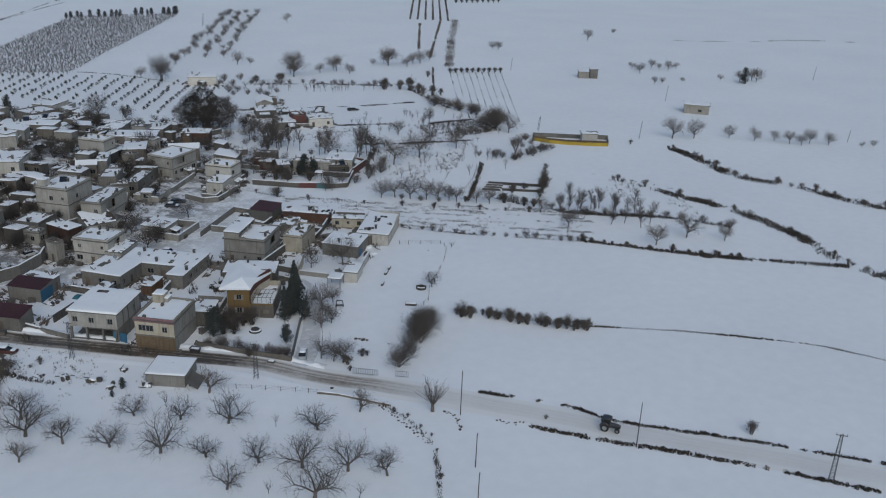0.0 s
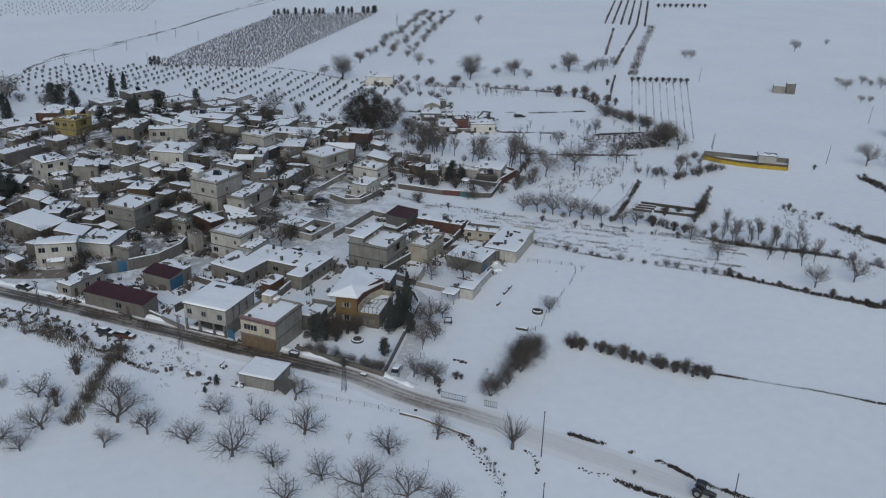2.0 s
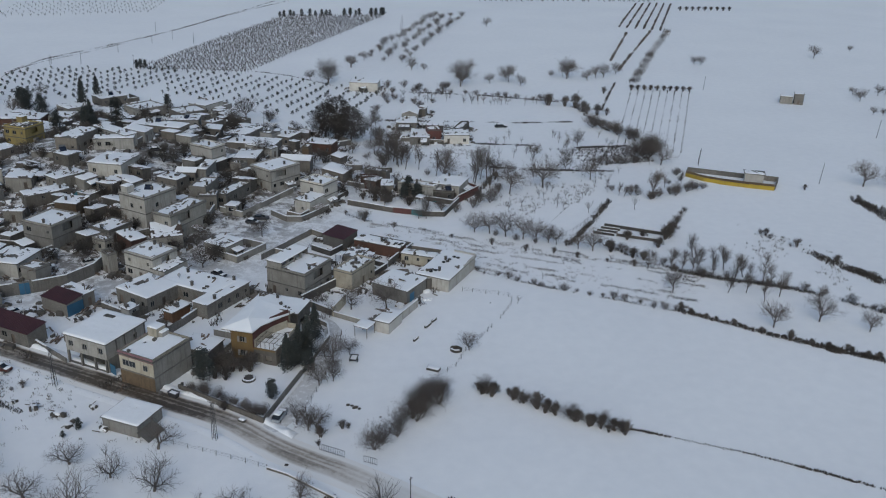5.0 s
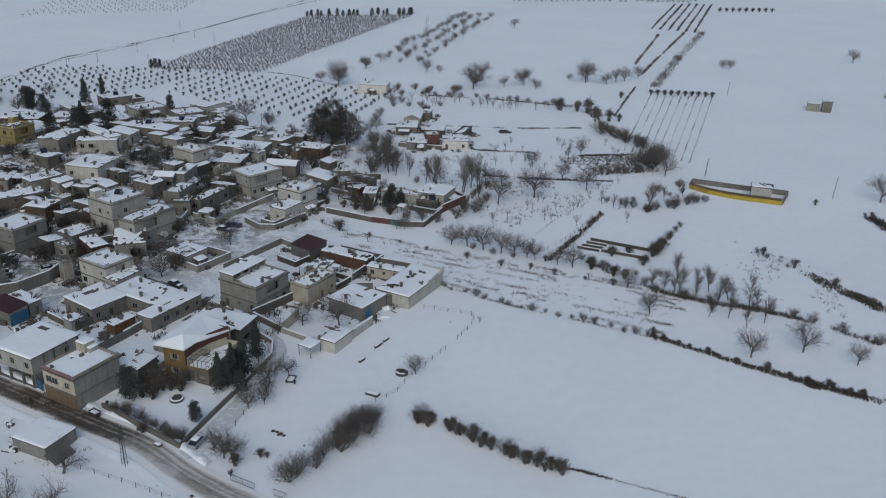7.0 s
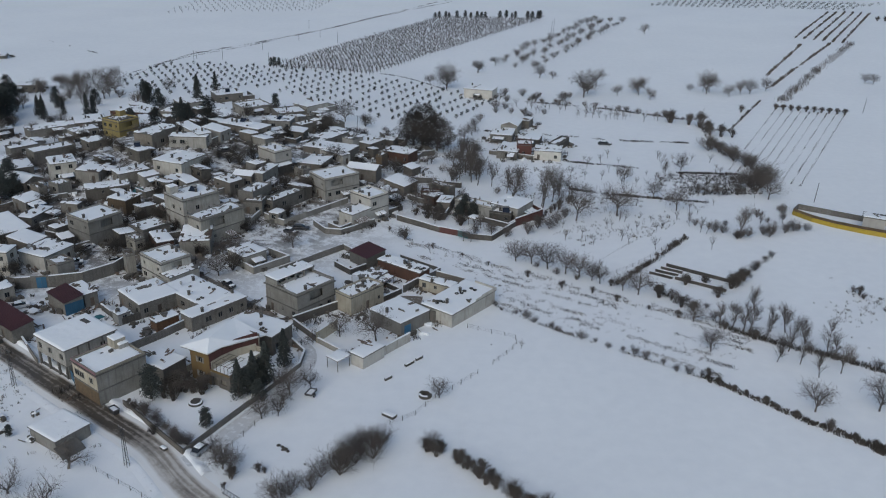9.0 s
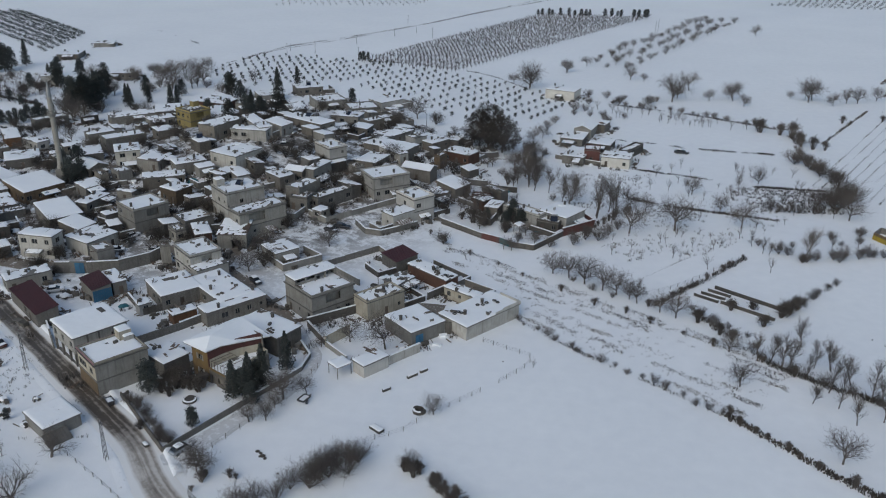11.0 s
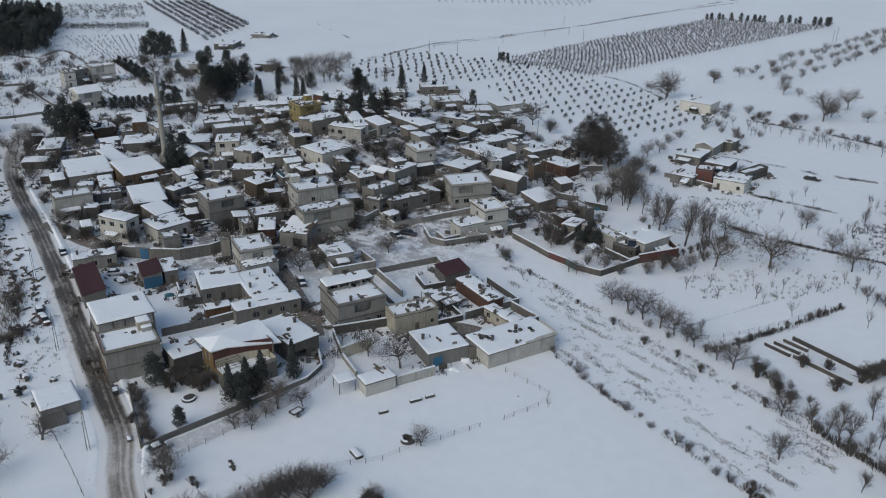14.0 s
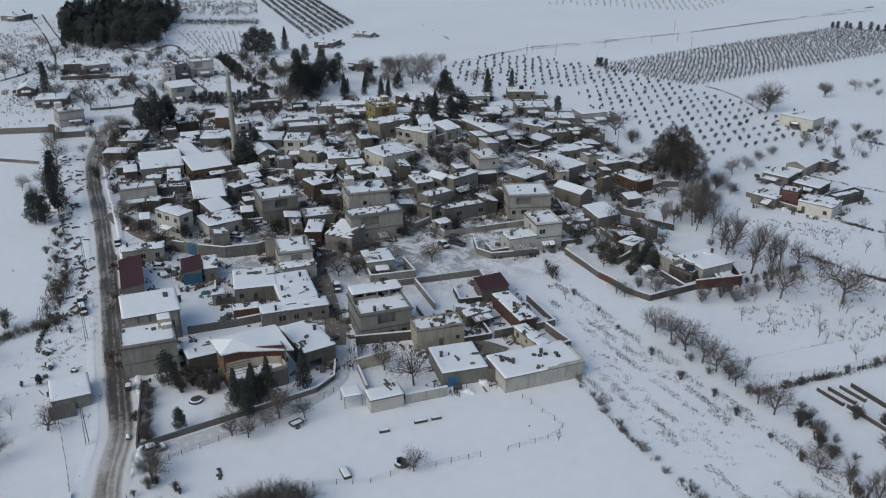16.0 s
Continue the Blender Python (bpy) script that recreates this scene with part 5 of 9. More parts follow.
# ---- three houses by the road with a shape of their own ----
def frame_house():
    """Unfinished two-storey house: open ground floor on pillars, white upper storey."""
    ob = thing("house", pose(-72.9, 152.0, gz(-73, 152) - 0.1, 0, 0, -37), "unfinished two-storey house with an open pillared ground floor", "house")
    w, d, lo, top = 10.3, 11.0, 3.1, 6.5
    up = Mesh()
    holes = [(x, lo + 1.0, x + 1.2, lo + 2.3) for x in (0.7, 4.2, 8.2)]
    facade(up, (-w / 2, -d / 2, 0), (1, 0, 0), (0, -1, 0), w, lo, top, holes)
    side = [(7.6, lo + 1.2, 8.6, lo + 2.2)]
    facade(up, (w / 2, -d / 2, 0), (0, 1, 0), (1, 0, 0), d, lo, top, side)
    facade(up, (w / 2, d / 2, 0), (-1, 0, 0), (0, 1, 0), w, lo, top, [])
    facade(up, (-w / 2, d / 2, 0), (0, -1, 0), (-1, 0, 0), d, lo, top, [(3, lo + 1, 4.1, lo + 2.2)])
    up.quad((-w / 2, -d / 2, lo), (-w / 2, d / 2, lo), (w / 2, d / 2, lo), (w / 2, -d / 2, lo))
    part("upper_wall", up, WALLS["white"], ob, "rough white upper storey")
    for x in (0.7 + 0.6, 4.8, 8.8):
        m = Matrix.Translation((-w / 2 + x, -d / 2 + 0.16, lo + 1.0))
        f = part("window", WINDOW[(1.1, 1.25)][0], None, ob, at=m)
        part("pane", WINDOW[(1.1, 1.25)][1], None, f)
    low = Mesh()
    low.box(w / 2 - 0.2, -d / 2 + 0.3, 0, w / 2, d / 2, lo - 0.003), low.box(-w / 2, -d / 2 + 4.5, 0, w / 2 - 0.21, -d / 2 + 4.7, lo - 0.003), low.box(-w / 2, -d / 2 + 4.71, 0, -w / 2 + 0.2, d / 2, lo - 0.003), low.box(-w / 2 + 0.21, d / 2 - 0.2, 0, w / 2 - 0.21, d / 2, lo - 0.003)
    part("lower_wall", low, WALLS["grey"], ob)
    # added dark slab: stands in for the shade of the open ground floor
    floor = Mesh()
    floor.box(-w / 2 + 0.01, -d / 2 + 0.2, 0.05, w / 2 - 0.21, -d / 2 + 4.49, 0.22)
    part("floor", floor, CONCRETE, ob, "dark concrete slab added for the shade under the pillars")
    for x in (-w / 2 + 0.2, -1.6, 1.9, w / 2 - 0.45):
        c = Mesh()
        c.box(x - 0.2, -d / 2 + 0.02, 0, x + 0.2, -d / 2 + 0.42, lo - 0.004)
        part("pillar", c, CONCRETE, ob)
    for y in (-d / 2 + 2.8, -0.4, 2.6, d / 2 - 0.3):
        c = Mesh()
        c.box(w / 2 + 0.003, y - 0.18, 0, w / 2 + 0.05, y + 0.18, top - 0.01)
        part("pilaster", c, CONCRETE, ob, "dark concrete frame column")
    slab = Mesh()
    slab.box(-w / 2 - 0.35, -d / 2 - 0.35, top, w / 2 + 0.35, d / 2 + 0.35, top + 0.2)
    part("roof", slab, CONCRETE, ob)
    part("snow", snow_cap(w + 0.6, d + 0.6, 0.28, 3.3, 0.0), SNOW_ROOF, ob, "snow lying on the roof", True, Matrix.Translation((0, 0, top + 0.22)))
    hatch = Mesh()
    hatch.box(-3.2, 3.0, top + 0.2, -0.8, 4.0, top + 0.62)
    part("hatch", hatch, WALLS["dark"], ob, "dark stair opening in the roof")


def pink_house():
    ob = house(-62.8, 142.4, 8.4, 10.2, -39, 6.4, "cream", 2, "parapet", 0.1, 0.0, 5, "two-storey house with cream upper wall and pink parapet band", ("tan", 3.2))
    band = Mesh()
    w, d, z = 8.4, 10.2, 6.3
    band.box(-w / 2 - 0.12, -d / 2 - 0.12, z, w / 2 + 0.1, -d / 2 - 0.065, z + 1.0)
    band.box(-w / 2 - 0.12, -d / 2 - 0.06, z, -w / 2 - 0.065, d / 2, z + 1.0)
    part("band", band, WALLS["pink"], ob, "dull pink painted band")
    for x, sz in ((-2.6, (1.6, 1.3)), (-1.0, (1.6, 1.3)), (2.2, (1.1, 1.25))):
        f = part("window", WINDOW[sz][0], None, ob, at=Matrix.Translation((x, -d / 2 - 0.03, 4.3)))
        part("pane", WINDOW[sz][1], None, f)
    side = Mesh()
    side.box(w / 2 + 0.004, -d / 2, 0, w / 2 + 0.04, d / 2, 6.6)
    part("side_wall", side, WALLS["grey"], ob, "unpainted grey gable wall")
    box = Mesh()
    box.box(-3.0, 2.8, 6.8, -0.6, 4.7, 8.0)
    part("stair_box", box, WALLS["white"], ob)
    part("stair_snow", snow_cap(2.6, 2.1, 0.2, 8.0, 0.0), SNOW_ROOF, ob, "snow on the stair box", True, Matrix.Translation((-1.8, 3.75, 8.02)))


def ochre_house():
    """Two storeys: an ochre corner, a red wall under a sagging roof, and an open terrace with a pergola."""
    ob = thing("house", pose(-41.8, 147.2, gz(-42, 147) - 0.1, 0, 0, -30), "worn ochre two-storey house with an open upper terrace", "house")
    lo, top, f = 3.1, 6.9, -4.2
    low = Mesh()
    facade(low, (-5.4, f, 0), (1, 0, 0), (0, -1, 0), 5.0, 0, top, [(1.9, 1.2, 3.0, 2.45), (1.95, 4.3, 3.05, 5.55)])
    facade(low, (-5.4, 7.0, 0), (0, -1, 0), (-1, 0, 0), 11.2, 0, top, [(2, 1.2, 3.1, 2.4), (7, 4.4, 8.1, 5.6)])
    part("wall", low, WALLS["ochre"], ob)
    for z in (1.2, 4.3):
        w = part("window", WINDOW[(1.1, 1.25)][0], None, ob, "white-framed window", at=Matrix.Translation((-2.93, f + 0.16, z)))
        part("pane", WINDOW[(1.1, 1.25)][1], None, w)
        shut = Mesh()
        shut.box(-3.95, f - 0.05, z, -3.5, f - 0.005, z + 1.25), shut.box(-2.35, f - 0.05, z, -1.9, f - 0.005, z + 1.25)
        part("shutter", shut, FRAMEPAINT, ob, "pale folding shutters")
    yard = Mesh()
    facade(yard, (-0.4, f, 0), (1, 0, 0), (0, -1, 0), 4.9, 0, lo, [(0.5, 0, 2.0, 2.2), (2.5, 0.9, 3.9, 2.1)], 0.3)
    part("lower_wall", yard, WALLS["brown"], ob, "dark lower wall with an open doorway")
    back = Mesh()
    back.box(4.3, f + 0.02, 0, 4.5, 6.4, lo + 0.45), back.box(-5.38, 6.8, 0, 2.3, 7.0, top), back.box(-0.38, f + 0.35, 0, 4.29, f + 0.4, lo - 0.1)
    part("rear_wall", back, WALLS["brown"], ob, "sooty rear and side wall")
    red = Mesh()
    for p, q in zip(((-0.5, f), (-0.5, -1.0), (0.2, 2.6), (1.9, 6.8)), ((-0.5, -1.0), (0.2, 2.6), (1.9, 6.8))):
        red.beam((*p, lo + 0.16), (*q, lo + 0.16), 0.22, top - lo + 0.1)
    part("inner_wall", red, WALLS["red"], ob, "bare red wall above the terrace")
    plaster = Mesh()
    for p, q in zip(((-0.36, f + 0.3), (-0.36, -1.0), (0.34, 2.6), (2.0, 6.1)), ((-0.36, -1.0), (0.34, 2.6), (2.0, 6.1))):
        plaster.beam((*p, lo + 0.17), (*q, lo + 0.17), 0.1, 1.75)
    part("plaster", plaster, WALLS["cream"], ob, "pale plaster on the foot of the red wall")
    white = Mesh()
    white.box(1.95, 6.2, lo + 0.16, 4.29, 6.4, lo + 1.3), white.box(4.31, 2.0, lo + 0.46, 4.49, 6.19, lo + 1.2)
    part("terrace_wall", white, WALLS["cream"], ob, "pale wall round the back of the terrace")
    parapet = Mesh()
    parapet.box(-0.38, f + 0.001, lo + 0.003, 4.29, f + 0.15, lo + 0.42)
    part("parapet", parapet, WALLS["ochre"], ob)
    deck = Mesh()
    deck.box(-0.38, f + 0.16, lo - 0.02, 4.29, 6.19, lo + 0.15)
    part("terrace", deck, CONCRETE, ob)
    part("terrace_snow", snow_cap(4.5, 10.1, 0.14, 21.0, 0.3), SNOW_ROOF, ob, "thin snow on the terrace", True, Matrix.Translation((2.0, 1.05, lo + 0.17)))
    for k in range(5):
        c = Mesh()
        x = 0.1 + k * 0.95
        c.beam((x, f + 0.3, lo + 1.7), (x, f + 4.8, lo + 1.5), 0.07, 0.07)
        c.beam((x, f + 0.3, lo + 0.1), (x, f + 0.31, lo + 1.7), 0.07, 0.07)
        part("pergola_bar", c, WOOD, ob)
    for y in (f + 0.4, f + 2.4, f + 4.6):
        c = Mesh()
        c.beam((-0.1, y, lo + 1.72), (4.2, y + 0.3, lo + 1.66), 0.06, 0.06)
        part("pergola_bar", c, WOOD, ob)
    for part_name, lift, material, thick, text in (("roof", -0.2, WOOD, 0.08, "dark boards under the eaves"), ("roof_snow", 0.0, SNOW_ROOF, 0.3, "thick snow on the sagging roof")):
        roof = Mesh()
        pts = [(-7.0, -4.9, 7.0), (-0.2, -4.7, 7.1), (-2.7, -1.5, 8.4), (-5.0, 7.7, 7.9), (-7.4, 7.4, 6.7), (-0.05, -1.3, 7.0), (1.0, 2.6, 6.6), (2.7, 8.5, 6.0)]
        roof.v = [(x, y, z + lift) for x, y, z in pts]
        roof.f = [(0, 1, 2), (0, 2, 3), (0, 3, 4), (2, 1, 5), (2, 5, 6), (2, 6, 3), (3, 6, 7)]
        r = part(part_name, roof, material, ob, text)
        md = r.modifiers.new("thick", "SOLIDIFY")
        md.thickness, md.offset = thick, 0.0


frame_house()
pink_house()
ochre_house()


# ---- garden walls ----
def wall_run(points, h, style, label="", thick=0.28, capped=True):
    """A garden wall in straight stretches, with snow on its top."""
    ob = thing("garden_wall", Matrix.Identity(4), label or f"{STYLE_LABEL.get(style, style)} garden wall capped with snow", "wall")
    for (ax, ay), (bx, by) in zip(points, points[1:]):
        n = max(1, round(math.hypot(bx - ax, by - ay) / 9.0))
        for k in range(n):
            p, q = ((ax + (bx - ax) * u, ay + (by - ay) * u) for u in (k / n, (k + 1) / n))
            zp, zq = gz(*p), gz(*q)
            hh = h * (1 + 0.08 * noise.noise((p[0], p[1], 2.0)))
            me = Mesh()
            me.beam((*p, zp - 0.3), (*q, zq - 0.3), thick, hh + 0.3)
            part("masonry", me, WALLS[style], ob)
            if capped and noise.noise((p[0] * 0.7, p[1] * 0.7, 9.0)) > -0.3:
                cap = Mesh()
                cap.beam((*p, zp + hh + 0.003), (*q, zq + hh + 0.003), thick + 0.1, 0.16)
                part("snow", cap, SNOW_ROOF, ob)
    return ob


wall_run([(-58.6, 136.2), (-43.5, 121.6)], 1.15, "brown", "low brown rubble garden wall along the road", 0.3, False)
wall_run([(-43.5, 121.6), (-35.4, 137.1), (-28.4, 150.8), (-28.2, 156.1), (-32.1, 161.6)], 1.1, "block", "low block garden wall along the lane")
wall_run([(-43.5, 108.2), (-40.2, 105.7), (-33.3, 98.2)], 0.45, "brown", "low rubble wall edging the orchard")

wall_run([(-100.5, 184.0), (-97.0, 184.7), (-93.0, 185.5), (-85.9, 187.8), (-80.7, 193.1), (-79.2, 197.2)], 3.0, "block", "tall retaining wall of concrete block")
wall_run([(-65.4, 154.6), (-58.9, 162.5), (-55.4, 167.5)], 1.8, "block")
wall_run([(-32.7, 169.0), (-23.3, 177.4)], 2.0, "dark")
wall_run([(-22.8, 167.1), (-26.4, 161.0)], 2.6, "cream", "beige compound wall with a snow cap")
wall_run([(-32.5, 168.7), (-26.2, 161.1)], 1.5, "brown")
wall_run([(-26.2, 161.1), (-20.5, 156.0)], 1.2, "grey")
wall_run([(-12.0, 156.1), (-6.8, 162.4)], 2.0, "white", "beige compound wall with a snow cap")
wall_run([(-54.0, 202.0), (-46.7, 195.0), (-39.2, 202.7), (-45.3, 207.1)], 1.8, "grey")
wall_run([(-36.5, 226.9), (-32.5, 221.6), (-28.2, 221.1), (-24.4, 224.6), (-19.6, 229.5)], 1.6, "block")
wall_run([(-50.8, 229.7), (-44.6, 225.7), (-33.4, 239.4), (-28.9, 245.0)], 1.6, "grey")
wall_run([(-40.6, 196.1), (-26.3, 211.5), (-22.6, 207.5)], 1.5, "block")
wall_run([(-36.9, 199.0), (-26.5, 190.8)], 1.7, "block")
wall_run([(-2.8, 170.7), (-1.5, 171.2)], 2.9, "brown", "brown wall joining two farm sheds")
wall_run([(-13.5, 233.3), (-5.1, 227.7), (-1.1, 224.9)], 1.6, "dark")
wall_run([(-1.1, 224.9), (4.0, 222.6)], 1.7, "red", "faded red compound wall")
wall_run([(4.0, 222.6), (6.7, 220.7)], 1.8, "turquoise", "turquoise painted gate wall")
wall_run([(6.7, 220.7), (13.2, 219.5), (20.4, 230.6)], 1.6, "dark")
wall_run([(20.4, 230.6), (28.9, 238.7), (23.4, 247.7)], 2.4, "red", "dark red painted compound wall")
wall_run([(15.9, 301.6), (31.8, 296.1)], 1.4, "block")
wall_run([(-206.4, 207.8), (-192.4, 212.6)], 1.2, "brown")
wall_run([(-96.5, 167.6), (-89.9, 162.1), (-80.7, 150.5)], 1.1, "block")
wall_run([(-11.4, 266.7), (-4.0, 266.8)], 1.8, "block")
wall_run([(-1.3, 263.7), (5.5, 263.3)], 1.8, "dark")
wall_run([(-66.6, 170.4), (-69.7, 167.4), (-76.7, 174.4)], 1.6, 'dark')
wall_run([(-50.3, 148.1), (-46.8, 153.6), (-52.2, 157.0)], 1.5, 'grey')
wall_run([(-24.8, 178.6), (-21.9, 182.0), (-30.0, 188.6)], 1.5, 'block')
wall_run([(-13.8, 181.3), (-9.8, 185.8), (-13.5, 189.1)], 1.3, 'dark')
wall_run([(-5.9, 190.9), (-9.3, 186.3)], 1.9, 'block')
wall_run([(-3.4, 194.1), (-0.7, 197.7), (-11.0, 205.5)], 1.6, 'block')
wall_run([(-19.4, 199.4), (-23.0, 195.9), (-27.4, 200.6)], 1.5, 'dark')
wall_run([(3.4, 186.0), (6.0, 190.4), (-1.6, 194.8)], 2.0, 'brown')
wall_run([(-92.2, 209.4), (-95.4, 206.4)], 1.7, 'block')
wall_run([(-73.2, 214.4), (-66.9, 217.1)], 1.8, 'block')
wall_run([(-51.0, 242.3), (-49.2, 245.6), (-53.0, 246.3)], 1.9, 'block')
wall_run([(-52.1, 231.7), (-53.7, 225.9), (-58.5, 226.2)], 1.6, 'grey')
wall_run([(-16.4, 237.1), (-12.3, 241.5)], 1.6, 'dark')
wall_run([(-25.7, 225.7), (-28.5, 222.2), (-32.1, 225.1)], 1.8, 'brown')
wall_run([(-26.7, 253.6), (-23.6, 256.4), (-28.5, 262.4)], 1.5, 'brown')
wall_run([(-33.4, 279.9), (-34.7, 275.5)], 1.8, 'brown')
wall_run([(-37.6, 269.9), (-34.3, 276.4)], 1.4, 'brown')
wall_run([(-9.9, 291.4), (-8.0, 296.4)], 1.4, 'block')
wall_run([(-129.4, 205.4), (-125.8, 208.3), (-128.7, 211.6)], 2.0, 'dark')
wall_run([(-127.2, 232.4), (-123.9, 235.8)], 1.8, 'dark')
wall_run([(-115.4, 235.5), (-112.7, 238.6)], 1.5, 'block')
wall_run([(-174.4, 282.1), (-172.7, 285.9)], 1.4, 'brown')
wall_run([(-182.2, 263.9), (-184.5, 260.5), (-190.1, 264.3)], 2.0, 'brown')
wall_run([(-177.3, 242.8), (-173.3, 246.7)], 1.6, 'dark')
wall_run([(-150.7, 257.2), (-144.0, 259.2)], 1.9, 'dark')
wall_run([(-146.5, 282.2), (-150.3, 279.3), (-156.0, 284.2)], 1.4, 'block')
wall_run([(-93.1, 202.1), (-90.9, 205.9)], 1.3, 'grey')
wall_run([(-103.0, 207.9), (-100.2, 212.8), (-106.8, 215.5)], 1.5, 'dark')
wall_run([(-82.4, 159.7), (-77.5, 164.5)], 1.8, 'dark')
wall_run([(-100.7, 288.5), (-100.4, 293.4)], 1.4, 'block')
wall_run([(-95.4, 270.4), (-99.2, 267.2), (-107.8, 272.6)], 1.9, 'grey')
wall_run([(-74.5, 277.7), (-75.9, 273.9)], 1.9, 'brown')
wall_run([(-78.0, 295.6), (-82.8, 300.0)], 1.6, 'brown')
wall_run([(-66.4, 288.1), (-62.8, 286.5)], 1.6, 'grey')
wall_run([(-53.8, 261.7), (-57.6, 257.3)], 1.3, 'dark')
wall_run([(-49.9, 266.8), (-47.0, 271.1)], 1.3, 'block')
wall_run([(-57.1, 251.1), (-55.2, 256.0), (-59.6, 255.7)], 1.7, 'brown')
wall_run([(-64.9, 243.6), (-69.4, 239.6)], 1.4, 'grey')
wall_run([(-99.4, 252.6), (-95.2, 255.8)], 1.5, 'grey')
wall_run([(-82.1, 241.3), (-86.6, 237.9), (-90.3, 240.2)], 1.8, 'block')
wall_run([(-104.3, 346.7), (-103.7, 352.3), (-112.3, 354.8)], 1.6, 'dark')
wall_run([(-51.0, 298.5), (-51.9, 292.2), (-55.8, 292.1)], 1.5, 'dark')
wall_run([(-49.8, 358.4), (-46.0, 363.2), (-52.4, 368.8)], 2.0, 'grey')
wall_run([(-15.9, 307.1), (-14.2, 311.3), (-21.8, 314.3)], 1.6, 'dark')
wall_run([(-6.1, 247.7), (-11.2, 251.4)], 1.4, 'grey')
wall_run([(1.4, 239.8), (0.2, 234.5), (-3.2, 235.3)], 1.9, 'brown')
wall_run([(21.1, 233.3), (18.3, 229.1), (11.1, 233.8)], 1.4, 'dark')
wall_run([(-110.4, 240.0), (-117.0, 238.8)], 1.4, 'block')
wall_run([(-106.7, 223.7), (-110.5, 220.8)], 1.5, 'grey')
wall_run([(-97.0, 235.2), (-90.6, 236.8), (-91.9, 240.3)], 1.3, 'dark')
wall_run([(-33.6, 279.7), (-29.7, 284.6)], 1.5, 'dark')
wall_run([(-25.8, 309.4), (-20.2, 313.9), (-24.9, 322.6)], 1.4, 'grey')
wall_run([(-9.1, 295.3), (-3.7, 298.4), (-7.8, 306.6)], 1.9, 'block')
wall_run([(-89.4, 378.4), (-85.0, 381.2), (-89.8, 388.8)], 1.7, 'dark')


house(-106.8, 259.9, 7.0, 2.4, 138, 2.5, 'dark', windows=0.2, label='small soot-dark block outhouse under snow', category='shed', overhang=0.15, roof='lean')
house(-179.6, 257.8, 4.4, 4.5, 51, 3.2, 'dark', windows=0.6, label='small soot-dark block outhouse under snow', category='shed', overhang=0.15, roof='flat')
house(-17.8, 249.8, 6.9, 4.8, 51, 2.7, 'block', windows=0.2, label='small concrete-block outhouse under snow', category='shed', overhang=0.15, roof='lean')
house(-50.4, 329.2, 5.9, 3.2, 47, 2.9, 'dark', windows=0.6, label='small soot-dark block outhouse under snow', category='shed', overhang=0.15, roof='flat')
house(-119.6, 192.3, 2.6, 3.5, 50, 2.7, 'block', windows=0.6, label='small concrete-block outhouse under snow', category='shed', overhang=0.15, roof='lean')
house(-79.2, 232.5, 6.7, 3.3, 140, 3, 'dark', windows=0.2, label='small soot-dark block outhouse under snow', category='shed', overhang=0.15, roof='lean')
house(-144.5, 297.3, 5.6, 2.8, 135, 2.4, 'grey', windows=0.6, label='small grey cement outhouse under snow', category='shed', overhang=0.15, roof='lean')
house(-169.6, 258.1, 6.6, 3.5, 51, 2.4, 'block', windows=0.6, label='small concrete-block outhouse under snow', category='shed', overhang=0.15, roof='lean')
house(-99.1, 210.2, 3.2, 3.5, 45, 2.4, 'dark', windows=0.6, label='small soot-dark block outhouse under snow', category='shed', overhang=0.15, roof='lean')
house(-93.7, 350.3, 6.4, 3.7, 51, 2.4, 'grey', windows=0.6, label='small grey cement outhouse under snow', category='shed', overhang=0.15, roof='lean')
house(-93.8, 194.2, 5.0, 4.3, 141, 2.9, 'grey', windows=0.6, label='small grey cement outhouse under snow', category='shed', overhang=0.15, roof='parapet')
house(-41.6, 327.3, 3.6, 4.1, 50, 2.6, 'block', windows=0.6, label='small concrete-block outhouse under snow', category='shed', overhang=0.15, roof='parapet')
house(-96.1, 262.6, 6.8, 3.9, 139, 3.1, 'dark', windows=0.6, label='small soot-dark block outhouse under snow', category='shed', overhang=0.15, roof='flat')
house(-44.7, 261.0, 3.0, 4.5, 48, 2.7, 'grey', windows=0.2, label='small grey cement outhouse under snow', category='shed', overhang=0.15, roof='parapet')
house(-127.0, 202.4, 3.7, 3.6, 137, 3.2, 'dark', windows=0.6, label='small soot-dark block outhouse under snow', category='shed', overhang=0.15, roof='lean')
house(-87.8, 298.3, 3.9, 2.7, 137, 2.5, 'dark', windows=0.2, label='small soot-dark block outhouse under snow', category='shed', overhang=0.15, roof='lean')
house(-51.0, 343.6, 3.4, 4.2, 145, 3.1, 'block', windows=0.6, label='small concrete-block outhouse under snow', category='shed', overhang=0.15, roof='lean')
house(-10.8, 275.4, 4.5, 3.8, 51, 2.5, 'dark', windows=0.2, label='small soot-dark block outhouse under snow', category='shed', overhang=0.15, roof='lean')
house(-111.3, 307.3, 7.2, 4.9, 48, 3, 'grey', windows=0.2, label='small grey cement outhouse under snow', category='shed', overhang=0.15, roof='lean')
house(-60.9, 281.3, 6.1, 4.1, 145, 2.8, 'grey', windows=0.6, label='small grey cement outhouse under snow', category='shed', overhang=0.15, roof='lean')
house(-48.1, 336.9, 4.6, 3.9, 47, 3, 'block', windows=0.2, label='small concrete-block outhouse under snow', category='shed', overhang=0.15, roof='lean')
house(-83.9, 324.1, 5.7, 3.0, 51, 3, 'dark', windows=0.2, label='small soot-dark block outhouse under snow', category='shed', overhang=0.15, roof='flat')
